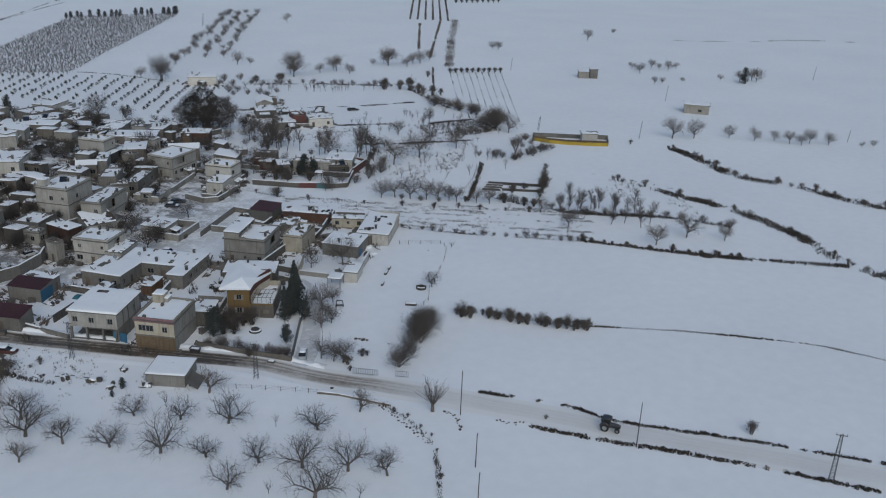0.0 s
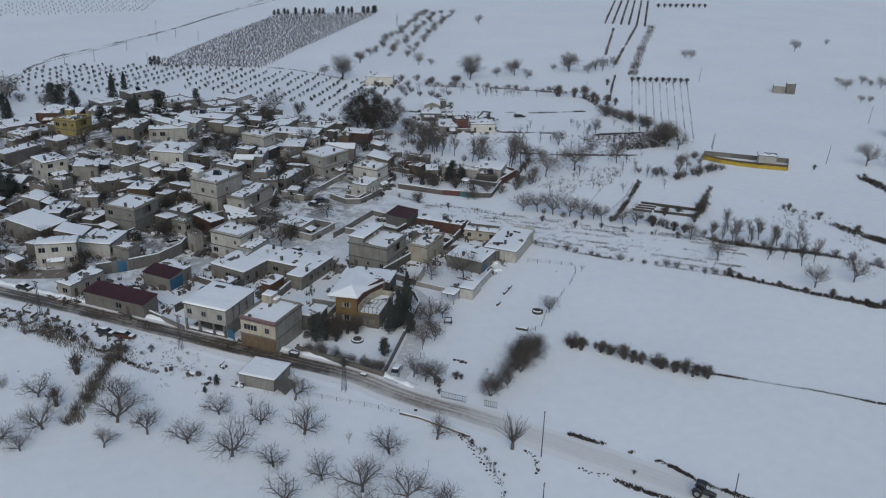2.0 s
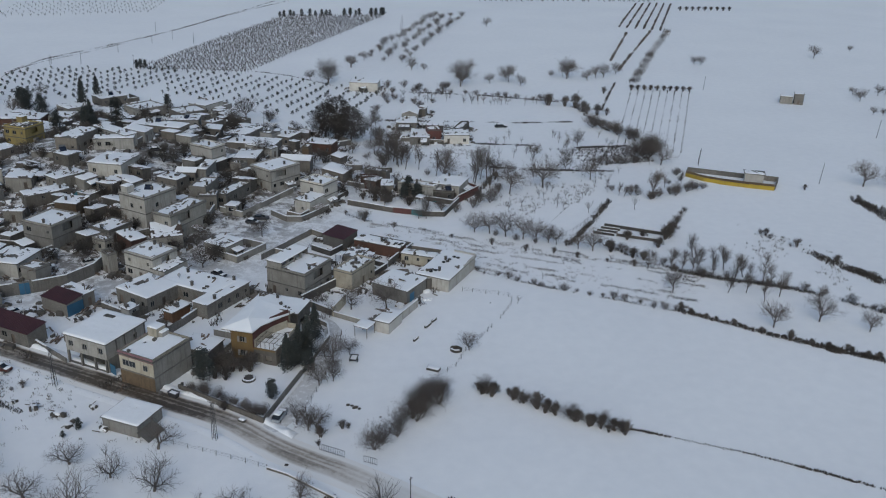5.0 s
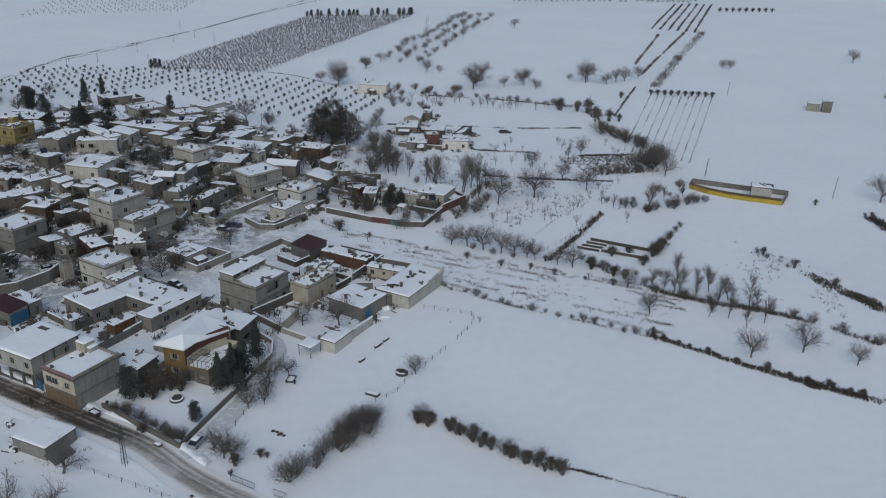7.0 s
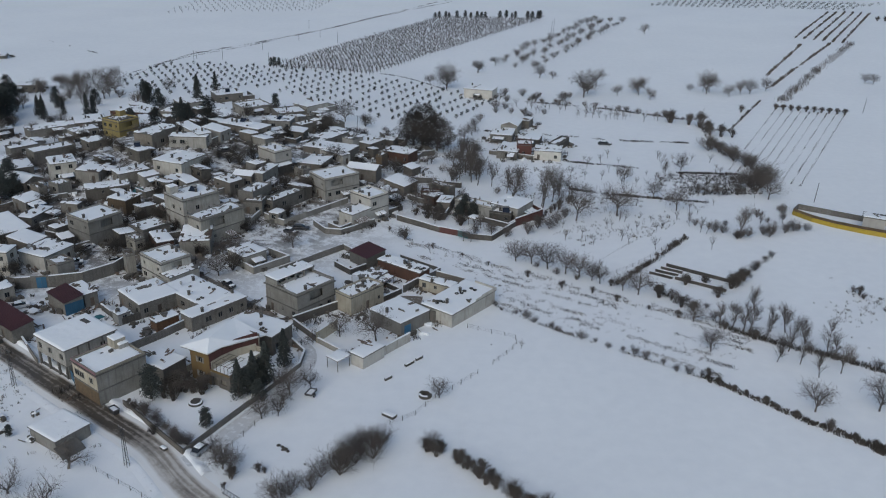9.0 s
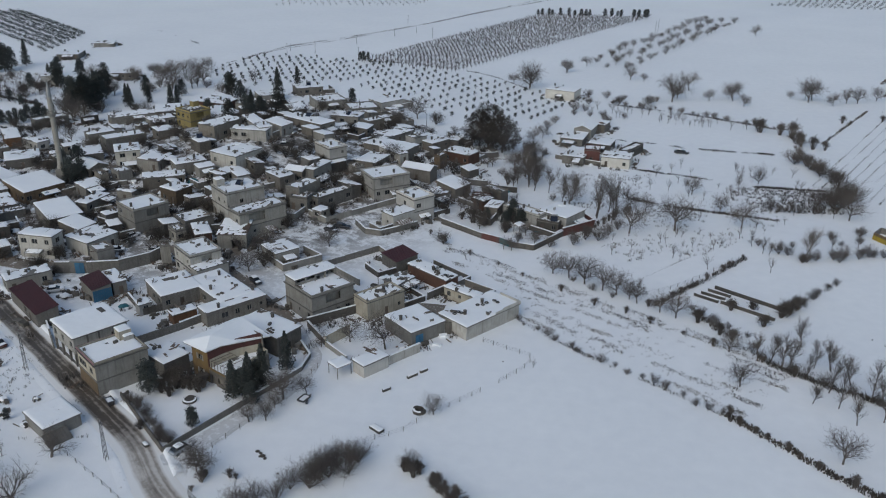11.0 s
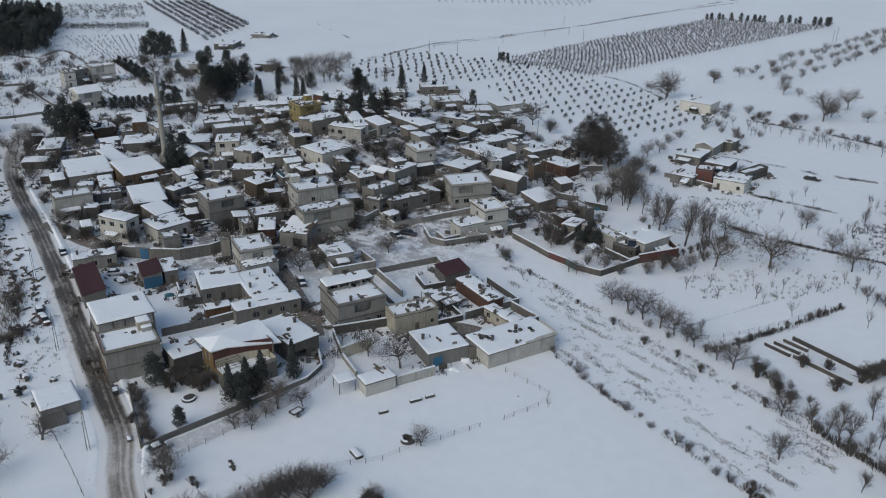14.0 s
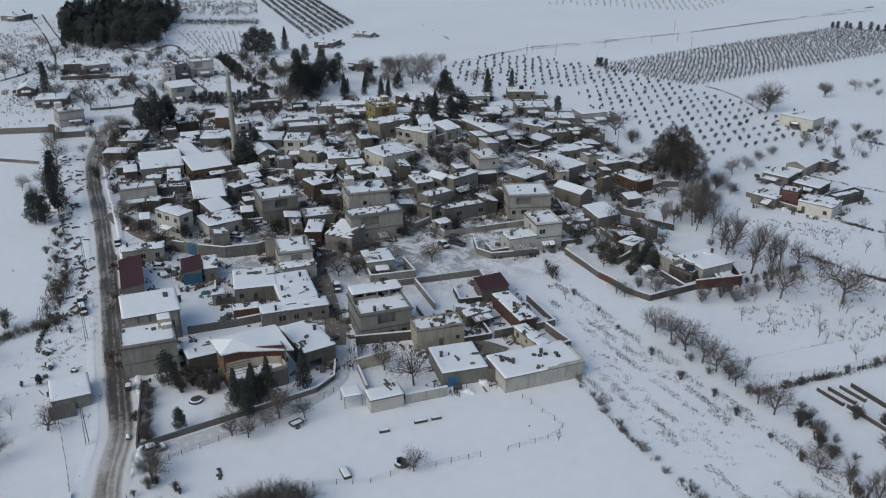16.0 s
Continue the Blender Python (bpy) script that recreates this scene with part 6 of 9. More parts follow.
house(-106.7, 329.3, 4.6, 3.0, 48, 2.9, 'dark', windows=0.2, label='small soot-dark block outhouse under snow', category='shed', overhang=0.15, roof='lean')
house(-41.9, 256.7, 2.6, 4.3, 142, 2.4, 'dark', windows=0.6, label='small soot-dark block outhouse under snow', category='shed', overhang=0.15, roof='lean')
house(-100.9, 349.0, 4.1, 4.4, 46, 2.7, 'dark', windows=0.2, label='small soot-dark block outhouse under snow', category='shed', overhang=0.15, roof='flat')
house(-102.6, 217.8, 7.1, 3.3, 55, 2.4, 'block', windows=0.6, label='small concrete-block outhouse under snow', category='shed', overhang=0.15, roof='flat')
house(-123.4, 348.3, 7.4, 4.6, 46, 2.9, 'grey', windows=0.2, label='small grey cement outhouse under snow', category='shed', overhang=0.15, roof='lean')
house(-100.0, 320.8, 5.1, 3.4, 50, 2.3, 'dark', windows=0.6, label='small soot-dark block outhouse under snow', category='shed', overhang=0.15, roof='flat')
house(-58.6, 258.5, 4.0, 4.8, 51, 3.3, 'grey', windows=0.2, label='small grey cement outhouse under snow', category='shed', overhang=0.15, roof='flat')
house(-195.9, 251.7, 4.1, 3.6, 138, 3.0, 'dark', windows=0.2, label='small soot-dark block outhouse under snow', category='shed', overhang=0.15, roof='lean')
house(-74.2, 251.2, 6.9, 3.2, 137, 2.9, 'dark', windows=0.6, label='small soot-dark block outhouse under snow', category='shed', overhang=0.15, roof='lean')
house(-94.7, 237.9, 3.0, 2.7, 142, 2.3, 'dark', windows=0.2, label='small soot-dark block outhouse under snow', category='shed', overhang=0.15, roof='lean')
house(-162.8, 250.3, 5.5, 4.7, 46, 2.6, 'grey', windows=0.2, label='small grey cement outhouse under snow', category='shed', overhang=0.15, roof='lean')
house(-80.0, 208.1, 4.5, 2.9, 139, 3.1, 'grey', windows=0.6, label='small grey cement outhouse under snow', category='shed', overhang=0.15, roof='parapet')
house(-153.6, 217.2, 3.8, 4.9, 51, 3.3, 'dark', windows=0.6, label='small soot-dark block outhouse under snow', category='shed', overhang=0.15, roof='lean')
house(-84.1, 229.0, 3.3, 4.9, 144, 2.4, 'brown', windows=0.2, label='small mud-rendered outhouse under snow', category='shed', overhang=0.15, roof='lean')
house(-132.6, 214.7, 7.7, 2.7, 48, 2.3, 'block', windows=0.2, label='small concrete-block outhouse under snow', category='shed', overhang=0.15, roof='flat')
house(-116.0, 200.5, 3.0, 2.8, 146, 3.2, 'brown', windows=0.2, label='small mud-rendered outhouse under snow', category='shed', overhang=0.15, roof='lean')
house(-82.1, 305.3, 4.6, 4.2, 145, 2.4, 'dark', windows=0.2, label='small soot-dark block outhouse under snow', category='shed', overhang=0.15, roof='lean')
house(-93.5, 322.6, 5.5, 2.5, 140, 2.8, 'brown', windows=0.2, label='small mud-rendered outhouse under snow', category='shed', overhang=0.15, roof='flat')
house(-75.0, 238.3, 2.7, 2.8, 49, 2.9, 'block', windows=0.6, label='small concrete-block outhouse under snow', category='shed', overhang=0.15, roof='lean')
house(-190.9, 280.0, 3.9, 4.0, 134, 2.4, 'grey', windows=0.6, label='small grey cement outhouse under snow', category='shed', overhang=0.15, roof='parapet')
house(-61.4, 223.7, 4.3, 4.0, 142, 2.6, 'dark', windows=0.6, label='small soot-dark block outhouse under snow', category='shed', overhang=0.15, roof='flat')
house(-72.5, 231.6, 6.6, 3.2, 50, 2.4, 'dark', windows=0.2, label='small soot-dark block outhouse under snow', category='shed', overhang=0.15, roof='lean')
house(-88.3, 246.8, 5.1, 3.6, 47, 2.6, 'grey', windows=0.2, label='small grey cement outhouse under snow', category='shed', overhang=0.15, roof='lean')
house(-57.5, 334.0, 4.1, 4.8, 139, 2.9, 'grey', windows=0.6, label='small grey cement outhouse under snow', category='shed', overhang=0.15, roof='lean')
house(-36.2, 259.3, 3.0, 2.5, 145, 3.1, 'grey', windows=0.6, label='small grey cement outhouse under snow', category='shed', overhang=0.15, roof='flat')
house(-77.8, 227.8, 4.5, 3.9, 56, 2.7, 'brown', windows=0.2, label='small mud-rendered outhouse under snow', category='shed', overhang=0.15, roof='lean')
house(-65.9, 283.9, 5.3, 4.1, 146, 2.8, 'brown', windows=0.6, label='small mud-rendered outhouse under snow', category='shed', overhang=0.15, roof='lean')
house(-83.9, 211.5, 4.2, 4.2, 134, 3.3, 'dark', windows=0.2, label='small soot-dark block outhouse under snow', category='shed', overhang=0.15, roof='lean')
house(-147.2, 273.4, 7.2, 2.5, 50, 2.6, 'brown', windows=0.6, label='small mud-rendered outhouse under snow', category='shed', overhang=0.15, roof='lean')
house(-69.6, 198.9, 5.0, 3.4, 46, 3.2, 'block', windows=0.2, label='small concrete-block outhouse under snow', category='shed', overhang=0.15, roof='flat')
house(-147.5, 210.4, 4.0, 3.1, 138, 2.3, 'dark', windows=0.6, label='small soot-dark block outhouse under snow', category='shed', overhang=0.15, roof='parapet')
house(-170.3, 267.9, 3.1, 3.5, 138, 3, 'brown', windows=0.6, label='small mud-rendered outhouse under snow', category='shed', overhang=0.15, roof='flat')
house(-134.0, 296.7, 3.3, 3.9, 137, 2.8, 'brown', windows=0.6, label='small mud-rendered outhouse under snow', category='shed', overhang=0.15, roof='flat')
house(-119.2, 241.2, 6.5, 2.4, 136, 3.2, 'brown', windows=0.2, label='small mud-rendered outhouse under snow', category='shed', overhang=0.15, roof='parapet')
house(-75.2, 242.4, 4.1, 3.8, 49, 3.3, 'block', windows=0.6, label='small concrete-block outhouse under snow', category='shed', overhang=0.15, roof='lean')
house(-51.4, 260.8, 6.5, 2.9, 48, 2.9, 'dark', windows=0.2, label='small soot-dark block outhouse under snow', category='shed', overhang=0.15, roof='lean')
house(-59.8, 298.8, 5.2, 2.2, 44, 2.4, 'grey', windows=0.6, label='small grey cement outhouse under snow', category='shed', overhang=0.15, roof='lean')
house(-40.3, 318.1, 6.3, 3.5, 141, 2.3, 'dark', windows=0.6, label='small soot-dark block outhouse under snow', category='shed', overhang=0.15, roof='lean')
house(-61.2, 232.9, 3.2, 4.0, 136, 2.7, 'block', windows=0.6, label='small concrete-block outhouse under snow', category='shed', overhang=0.15, roof='lean')
house(-43.2, 246.6, 6.1, 3.7, 145, 3.2, 'dark', windows=0.6, label='small soot-dark block outhouse under snow', category='shed', overhang=0.15, roof='lean')
house(-188.7, 273.8, 6.5, 3.6, 46, 2.6, 'dark', windows=0.2, label='small soot-dark block outhouse under snow', category='shed', overhang=0.15, roof='flat')
house(-147.5, 262.2, 3.0, 2.5, 47, 3.3, 'dark', windows=0.6, label='small soot-dark block outhouse under snow', category='shed', overhang=0.15, roof='lean')
house(-127.2, 353.3, 5.3, 4.8, 50, 3.2, 'dark', windows=0.2, label='small soot-dark block outhouse under snow', category='shed', overhang=0.15, roof='lean')
house(-53.6, 337.8, 3.0, 2.5, 51, 2.8, 'grey', windows=0.6, label='small grey cement outhouse under snow', category='shed', overhang=0.15, roof='parapet')
house(-163.3, 312.0, 6.1, 2.5, 46, 3.2, 'dark', windows=0.2, label='small soot-dark block outhouse under snow', category='shed', overhang=0.15, roof='lean')
house(-188.8, 288.0, 5.5, 3.0, 53, 2.9, 'block', windows=0.2, label='small concrete-block outhouse under snow', category='shed', overhang=0.15, roof='lean')
house(-0.7, 256.1, 7.7, 3.3, 144, 3.1, 'brown', windows=0.2, label='small mud-rendered outhouse under snow', category='shed', overhang=0.15, roof='parapet')
house(-88.7, 336.9, 7.1, 4.5, 45, 2.6, 'brown', windows=0.6, label='small mud-rendered outhouse under snow', category='shed', overhang=0.15, roof='lean')
house(-24.8, 290.3, 2.7, 2.6, 137, 3.2, 'dark', windows=0.2, label='small soot-dark block outhouse under snow', category='shed', overhang=0.15, roof='lean')
house(-138.2, 210.5, 3.7, 3.8, 49, 2.3, 'brown', windows=0.6, label='small mud-rendered outhouse under snow', category='shed', overhang=0.15, roof='lean')
house(-122.6, 317.1, 5.4, 4.1, 56, 3, 'brown', windows=0.6, label='small mud-rendered outhouse under snow', category='shed', overhang=0.15, roof='lean')


# ---- yellow-walled compound in the fields ----
wall_run([(104.4, 244.2), (108.0, 238.4), (112.9, 233.7), (119.4, 229.2), (126.4, 225.2)], 1.25, "wallyellow", "long bright yellow boundary wall", 0.4, False)
wall_run([(104.6, 244.3), (108.2, 238.6), (113.0, 234.0), (119.5, 229.5), (126.5, 225.5)], 1.95, "tan", "brown upper course of a boundary wall", 0.3, False)
wall_run([(126.9, 225.7), (132.9, 233.2), (123.5, 238.8), (107.7, 248.9), (104.7, 244.7)], 1.7, "block", "grey rear walls of the yellow compound", 0.28, False)
house(124.0, 234.0, 6.0, 3.8, -28, 3.5, "bright", label="small whitewashed block building inside a yellow-walled compound", windows=0.0, roof="flat", overhang=0.45, bare=0.5)


house(203.6, 254.6, 11.0, 7.5, -45, 4.0, "grey", label="lone grey flat-roofed field house with arched windows", windows=1.3, roof="flat", overhang=0.4, bare=0.3)
house(206.9, 340.6, 5.4, 5.0, -30, 3.4, "grey", label="lone grey block hut in snowy fields", windows=0.4, roof="flat", bare=0.2)
house(211.6, 338.0, 4.0, 4.4, -30, 4.8, "block", label="narrow dark block tower of a field hut", windows=0.2, roof="flat", bare=0.4)


# ---- unfinished foundation frame ----
def foundation(a, b, h, wide):
    me, cap = Mesh(), Mesh()
    me.beam((*a, gz(*a) - 0.2), (*b, gz(*b) - 0.2), wide, h + 0.2)
    ob = thing("foundation_beam", Matrix.Identity(4), "dark low concrete foundation wall in the snow", "foundation", "foundation walls of an unbuilt house")
    part("beam", me, WALLS["dark"], ob)
    cap.beam((*a, gz(*a) + h + 0.003), (*b, gz(*b) + h + 0.003), wide * 0.5, 0.08)
    part("snow", cap, SNOW_ROOF, ob)


foundation((57.6, 204.7), (72.0, 194.6), 0.9, 0.7)
foundation((54.0, 201.4), (59.0, 198.5), 0.7, 0.7)
foundation((57.9, 196.8), (68.5, 189.7), 0.8, 0.6)
foundation((52.2, 200.0), (57.2, 196.8), 0.7, 0.6)
foundation((55.8, 203.1), (60.5, 200.2), 0.7, 0.6)


# ---- minaret ----
def minaret(x, y):
    ob = thing("minaret", at_ground(x, y), "slender grey stone minaret with one balcony", "minaret")
    base, shaft, gallery, rail, cone = Mesh(), Mesh(), Mesh(), Mesh(), Mesh()
    base.box(-1.25, -1.25, -1.0, 1.25, 1.25, 5.0)
    part("base", base, WALLS["grey"], ob)
    shaft.tube([(0, 0, 5.0), (0, 0, 6.2), (0, 0, 23.0), (0, 0, 27.0)], [1.2, 0.85, 0.75, 0.7], 14)
    part("shaft", shaft, WALLS["grey"], ob)
    gallery.tube([(0, 0, 20.9), (0, 0, 21.8), (0, 0, 22.0)], [0.78, 1.4, 1.45], 14)
    part("balcony", gallery, WALLS["grey"], ob)
    for k in range(14):
        a = math.tau * k / 14
        post = Mesh()
        post.tube([(1.36 * math.cos(a), 1.36 * math.sin(a), 22.0), (1.36 * math.cos(a), 1.36 * math.sin(a), 22.9)], [0.06, 0.06], 4)
        part("baluster", post, CONCRETE, ob)
    rail.tube([(0, 0, 22.85), (0, 0, 23.0)], [1.43, 1.43], 14, False)
    part("railing", rail, CONCRETE, ob)
    cone.tube([(0, 0, 27.0), (0, 0, 27.3), (0, 0, 32.0)], [0.85, 0.8, 0.05], 14)
    part("spire", cone, METAL, ob, "grey lead cone")


minaret(-132.8, 242.2)


# ---- scrub, hedges and dry grass ----
def blades(me, rng, x, y, n, reach, high, wide):
    z = gz(x, y)
    for _ in range(n):
        a, r = rng.uniform(0, math.tau), reach * math.sqrt(rng.random())
        px, py = x + math.cos(a) * r, y + math.sin(a) * r
        h = high * rng.uniform(0.4, 1.1)
        b = rng.uniform(0, math.tau)
        dx, dy = math.cos(b) * wide, math.sin(b) * wide
        lx, ly = rng.uniform(-0.35, 0.35) * h, rng.uniform(-0.35, 0.35) * h
        k = len(me.v)
        me.v += [(px - dx, py - dy, z - 0.05), (px + dx, py + dy, z - 0.05), (px + lx + dx * 0.4, py + ly + dy * 0.4, z + h), (px + lx - dx * 0.4, py + ly - dy * 0.4, z + h)]
        me.f.append((k, k + 1, k + 2, k + 3))


def scrub_line(points, wide, high, thick, material, label, seed, gaps=-0.1, blade=0.05):
    """A ragged strip of dead growth along a line: thick is the number of stems a metre."""
    rng = random.Random(seed)
    me = Mesh()
    for p in smooth_line(points, 0.5):
        k = noise.noise((p.x * 0.13 + seed, p.y * 0.13, 0.5)) + 0.4 * noise.noise((p.x * 0.6, p.y * 0.6, seed))
        if k < gaps:
            continue
        blades(me, rng, p.x + rng.uniform(-0.3, 0.3) * wide, p.y + rng.uniform(-0.3, 0.3) * wide, max(1, int(thick * 0.5 * max(0.45, 0.6 + k))), wide * 0.6, high * max(0.5, 0.7 + 0.5 * k), blade)
    if me.v:
        tagged(new("scrub", me.data("scrub", material)), label, "scrub", kind="stuff")


DARKHEDGE = "dark dead scrub along a snowy field ditch"
scrub_line([(52.7, 149.3), (61.6, 140.4), (70.4, 132.0), (79.6, 125.2), (84.5, 120.8)], 1.5, 0.85, 70, SCRUB, DARKHEDGE, 1, -0.7, 0.14)
scrub_line([(75.6, 126.7), (95.4, 113.0), (106.9, 104.1)], 1.6, 0.85, 75, SCRUB, DARKHEDGE, 2, -0.7, 0.14)
scrub_line([(100.0, 189.8), (108.0, 168.3), (113.6, 149.5), (114.3, 128.5), (109.7, 111.5), (107.6, 104.6), (110.3, 95.1)], 3.4, 0.7, 90, SCRUB, DARKHEDGE, 3, -0.12, 0.12)
scrub_line([(147.5, 213.2), (147.0, 196.4), (143.2, 176.5), (150.3, 162.7), (154.5, 152.1), (159.5, 128.6)], 3.8, 0.7, 90, SCRUB, DARKHEDGE, 4, -0.12, 0.12)
scrub_line([(50.7, 192.1), (63.4, 170.6), (77.1, 160.5), (88.8, 153.5), (100.8, 139.9)], 1.5, 1.0, 40, SCRUB, DARKHEDGE, 5, -0.3, 0.07)
scrub_line([(68.5, 166.8), (74.5, 162.9), (80.2, 159.3), (89.8, 152.3)], 1.4, 1.0, 45, SCRUB, DARKHEDGE, 6, -0.5, 0.07)
VERGE = "dark broken verge beside the snowy road"
scrub_line([(-15.7, 94.6), (-4.0, 83.5), (1.9, 74.3), (18.7, 58.9), (34.3, 43.3)], 0.8, 0.45, 70, SCRUB, VERGE, 7, -0.2, 0.15)
scrub_line([(-18.0, 85.7), (-9.6, 76.2), (0.2, 66.5), (11.1, 55.9), (26.9, 38.2)], 0.9, 0.48, 80, SCRUB, VERGE, 8, -0.15, 0.15)
scrub_line([(-33.9, 99.2), (-32.3, 89.1), (-33.0, 81.8), (-38.5, 70.8)], 0.8, 0.6, 24, SCRUB, VERGE, 9, -0.3, 0.06)
scrub_line([(19.5, 107.7), (37.7, 96.5), (52.3, 85.4), (61.1, 77.6), (68.5, 66.6)], 0.5, 0.36, 36, SCRUB, "thin line of dead weeds on a field edge", 10, -0.75, 0.1)
scrub_line([(12.6, 179.6), (27.9, 166.5), (37.7, 159.8), (51.6, 149.4)], 1.0, 0.45, 30, SCRUB, "dry weeds along the edge of a field", 11, -0.25, 0.06)
scrub_line([(-14.9, 224.6), (12.4, 202.7), (29.8, 191.5), (53.5, 175.8), (68.5, 166.8)], 1.2, 0.5, 16, STRAW, "dry weeds on the bank of a stream bed", 12, -0.2, 0.05)
scrub_line([(16.0, 333.1), (46.6, 328.2), (67.6, 323.0), (92.1, 321.2)], 1.7, 0.5, 40, SCRUB, "dead growth on a terrace edge", 13, -0.15, 0.1)
scrub_line([(42.5, 294.6), (54.0, 291.8), (69.0, 288.0)], 1.4, 0.6, 57, SCRUB, "dead growth on a terrace edge", 14, -0.3, 0.1)
scrub_line([(40.5, 263.8), (54.1, 259.0), (69.5, 256.0), (81.1, 253.4)], 1.3, 0.6, 44, SCRUB, "dead growth on a terrace edge", 15, -0.25, 0.1)
scrub_line([(35.8, 384.1), (64.8, 375.4), (82.8, 366.4), (97.7, 357.7), (103.6, 344.3), (101.9, 314.1), (102.3, 304.7)], 1.6, 0.7, 24, SCRUB, "dead growth on a terrace edge", 16, -0.2, 0.1)
scrub_line([(79.7, 283.5), (100.6, 282.7)], 1.0, 0.6, 40, SCRUB, "dead growth on a terrace edge", 17, -0.55, 0.12)
scrub_line([(41.5, 191.9), (53.5, 206.0), (64.2, 219.9), (67.6, 224.1)], 1.2, 1.3, 40, SCRUB, "brown hedge round an unbuilt plot", 18, -0.6, 0.05)
scrub_line([(71.0, 191.4), (81.1, 205.3), (87.1, 212.2)], 1.3, 1.0, 26, SCRUB, "brown hedge round an unbuilt plot", 19, -0.3, 0.05)
scrub_line([(36.8, 202.4), (45.1, 212.5), (54.4, 223.4)], 0.3, 0.8, 8, SCRUB, "thin dead stems along a plot line", 20, -0.3, 0.03)
scrub_line([(-89.6, 140.9), (-109.7, 157.6), (-130.6, 172.9), (-158.5, 196.2)], 4.0, 0.9, 18, STRAW, "tall dry reeds in snow beside the road", 21, -0.25, 0.04)
scrub_line([(113.4, 338.8), (129.2, 367.4), (143.9, 393.6)], 0.8, 1.2, 24, SCRUB, "dark scrub at the end of a vineyard", 22, -0.5, 0.07)
scrub_line([(347.6, 429.5), (398.0, 408.9), (450.5, 398.2), (489.9, 375.4)], 0.8, 0.8, 8, STRAW, "faint far line of dry weeds", 23, 0.0, 0.1)
scrub_line([(-100.6, 119.6), (-98.5, 127.5), (-96.4, 135.8), (-94.1, 143.0)], 3.0, 1.9, 110, REED, "tall dry reeds along an orchard ditch", 24, -0.6, 0.045)
scrub_line([(-94.2, 141.5), (-99.2, 146.0), (-103.2, 150.4), (-109.9, 158.1), (-113.6, 161.4)], 3.6, 1.2, 70, REED, "tall dry reeds along an orchard ditch", 25, -0.5, 0.06)
scrub_line([(-93.5, 141.5), (-90.1, 137.3), (-86.1, 133.7)], 0.9, 0.7, 50, SCRUB, "low dead hedge by the orchard", 26, -0.8, 0.08)


for side, thick, seed in ((-3.2, 9, 70),):
    scrub_line([(x + side, y - side * 0.5) for x, y in FAR_ROAD], 1.3, 0.6, thick, SCRUB, "dead weeds on the verge of a far road", seed, -0.35, 0.12)


def tufts(corners, count, label, seed, high=0.4, cut=0.05, material=None):
    """Clumps of dry grass that stand out of the snow inside a four-sided plot."""
    rng = random.Random(seed)
    a, b, c, d = (Vector(p) for p in corners)
    me = Mesh()
    while count > 0:
        u, v = rng.random(), rng.random()
        p = a.lerp(b, u).lerp(d.lerp(c, u), v)
        count -= 1
        if noise.noise((p.x * 0.09, p.y * 0.09, seed)) + 0.5 * noise.noise((p.x * 0.5, p.y * 0.5, seed)) < cut:
            continue
        blades(me, rng, p.x, p.y, rng.randint(3, 9), rng.uniform(0.2, 0.7), high, 0.045)
    tagged(new("grass", me.data("grass", material or STRAW)), label, "grass", kind="stuff")


tufts([(13, 181), (55, 150), (70, 168), (-13.9, 223.7)], 500, "dry grass poking through snow in a stream bed", 1, 0.3, 0.1)
for k in range(11):
    u = k / 10
    p, q = (6 - 20 * u, 187 + 35 * u), (56 + 16 * u, 150 + 17 * u)
    scrub_line([p, ((p[0] + q[0]) / 2 + 1.5 * (k % 2), (p[1] + q[1]) / 2), q], 1.3, 0.24, 30, SCRUB if k % 3 else STRAW, "broken lines of dry grass in a snowy stream bed", 60 + k, 0.1 + 0.14 * (k % 2), 0.07)
tufts([(28, 212), (60, 226), (90, 262), (34, 262)], 700, "sparse dry stems in a snowy orchard plot", 2, 0.6)
tufts([(70, 260), (102, 262), (102, 284), (72, 284)], 1400, "patch of dead weeds on a terrace", 3, 0.7, -0.2, SCRUB)
tufts([(-110, 150), (-62, 118), (-56, 126), (-100, 166)], 620, "dead weeds in trampled snow beside the road", 4, 0.35, 0.0, STRAW)
tufts([(-470, 400), (-385, 328), (-262, 322), (-330, 470)], 1500, "dead scrub on a far snowy slope", 8, 1.0, 0.0, SCRUB)
tufts([(-300, 380), (-250, 400), (-190, 355), (-225, 320)], 1300, "dead scrub on a far snowy slope", 9, 1.1, 0.05, SCRUB)
tufts([(-300, 260), (-240, 228), (-225, 290), (-280, 330)], 700, "dead scrub on a far snowy slope", 10, 1.0, 0.05, SCRUB)
tufts([(-112, 175), (-60, 118), (-66, 96), (-130, 150)], 420, "dry weeds in the snow of the orchard", 11, 0.4, 0.1)
tufts([(-330, 300), (-262, 250), (-240, 300), (-300, 380)], 1800, "dead scrub on a far snowy slope", 12, 1.1, 0.0, SCRUB)
tufts([(-290, 345), (-225, 330), (-190, 372), (-262, 402)], 1500, "dead scrub on a far snowy slope", 13, 1.0, 0.0, STRAW)
tufts([(20, 255), (45, 250), (48, 290), (20, 285)], 500, "sparse dry stems in a snowy garden", 5, 0.6)
tufts([(-432, 362), (-356, 311), (-313, 305), (-330, 400)], 1500, "dead scrub on a far snowy slope", 6, 1.2, -0.2, SCRUB)
tufts([(80, 175), (100, 150), (112, 175), (98, 200)], 500, "dry stems in a snowy field", 7, 0.5, 0.1)


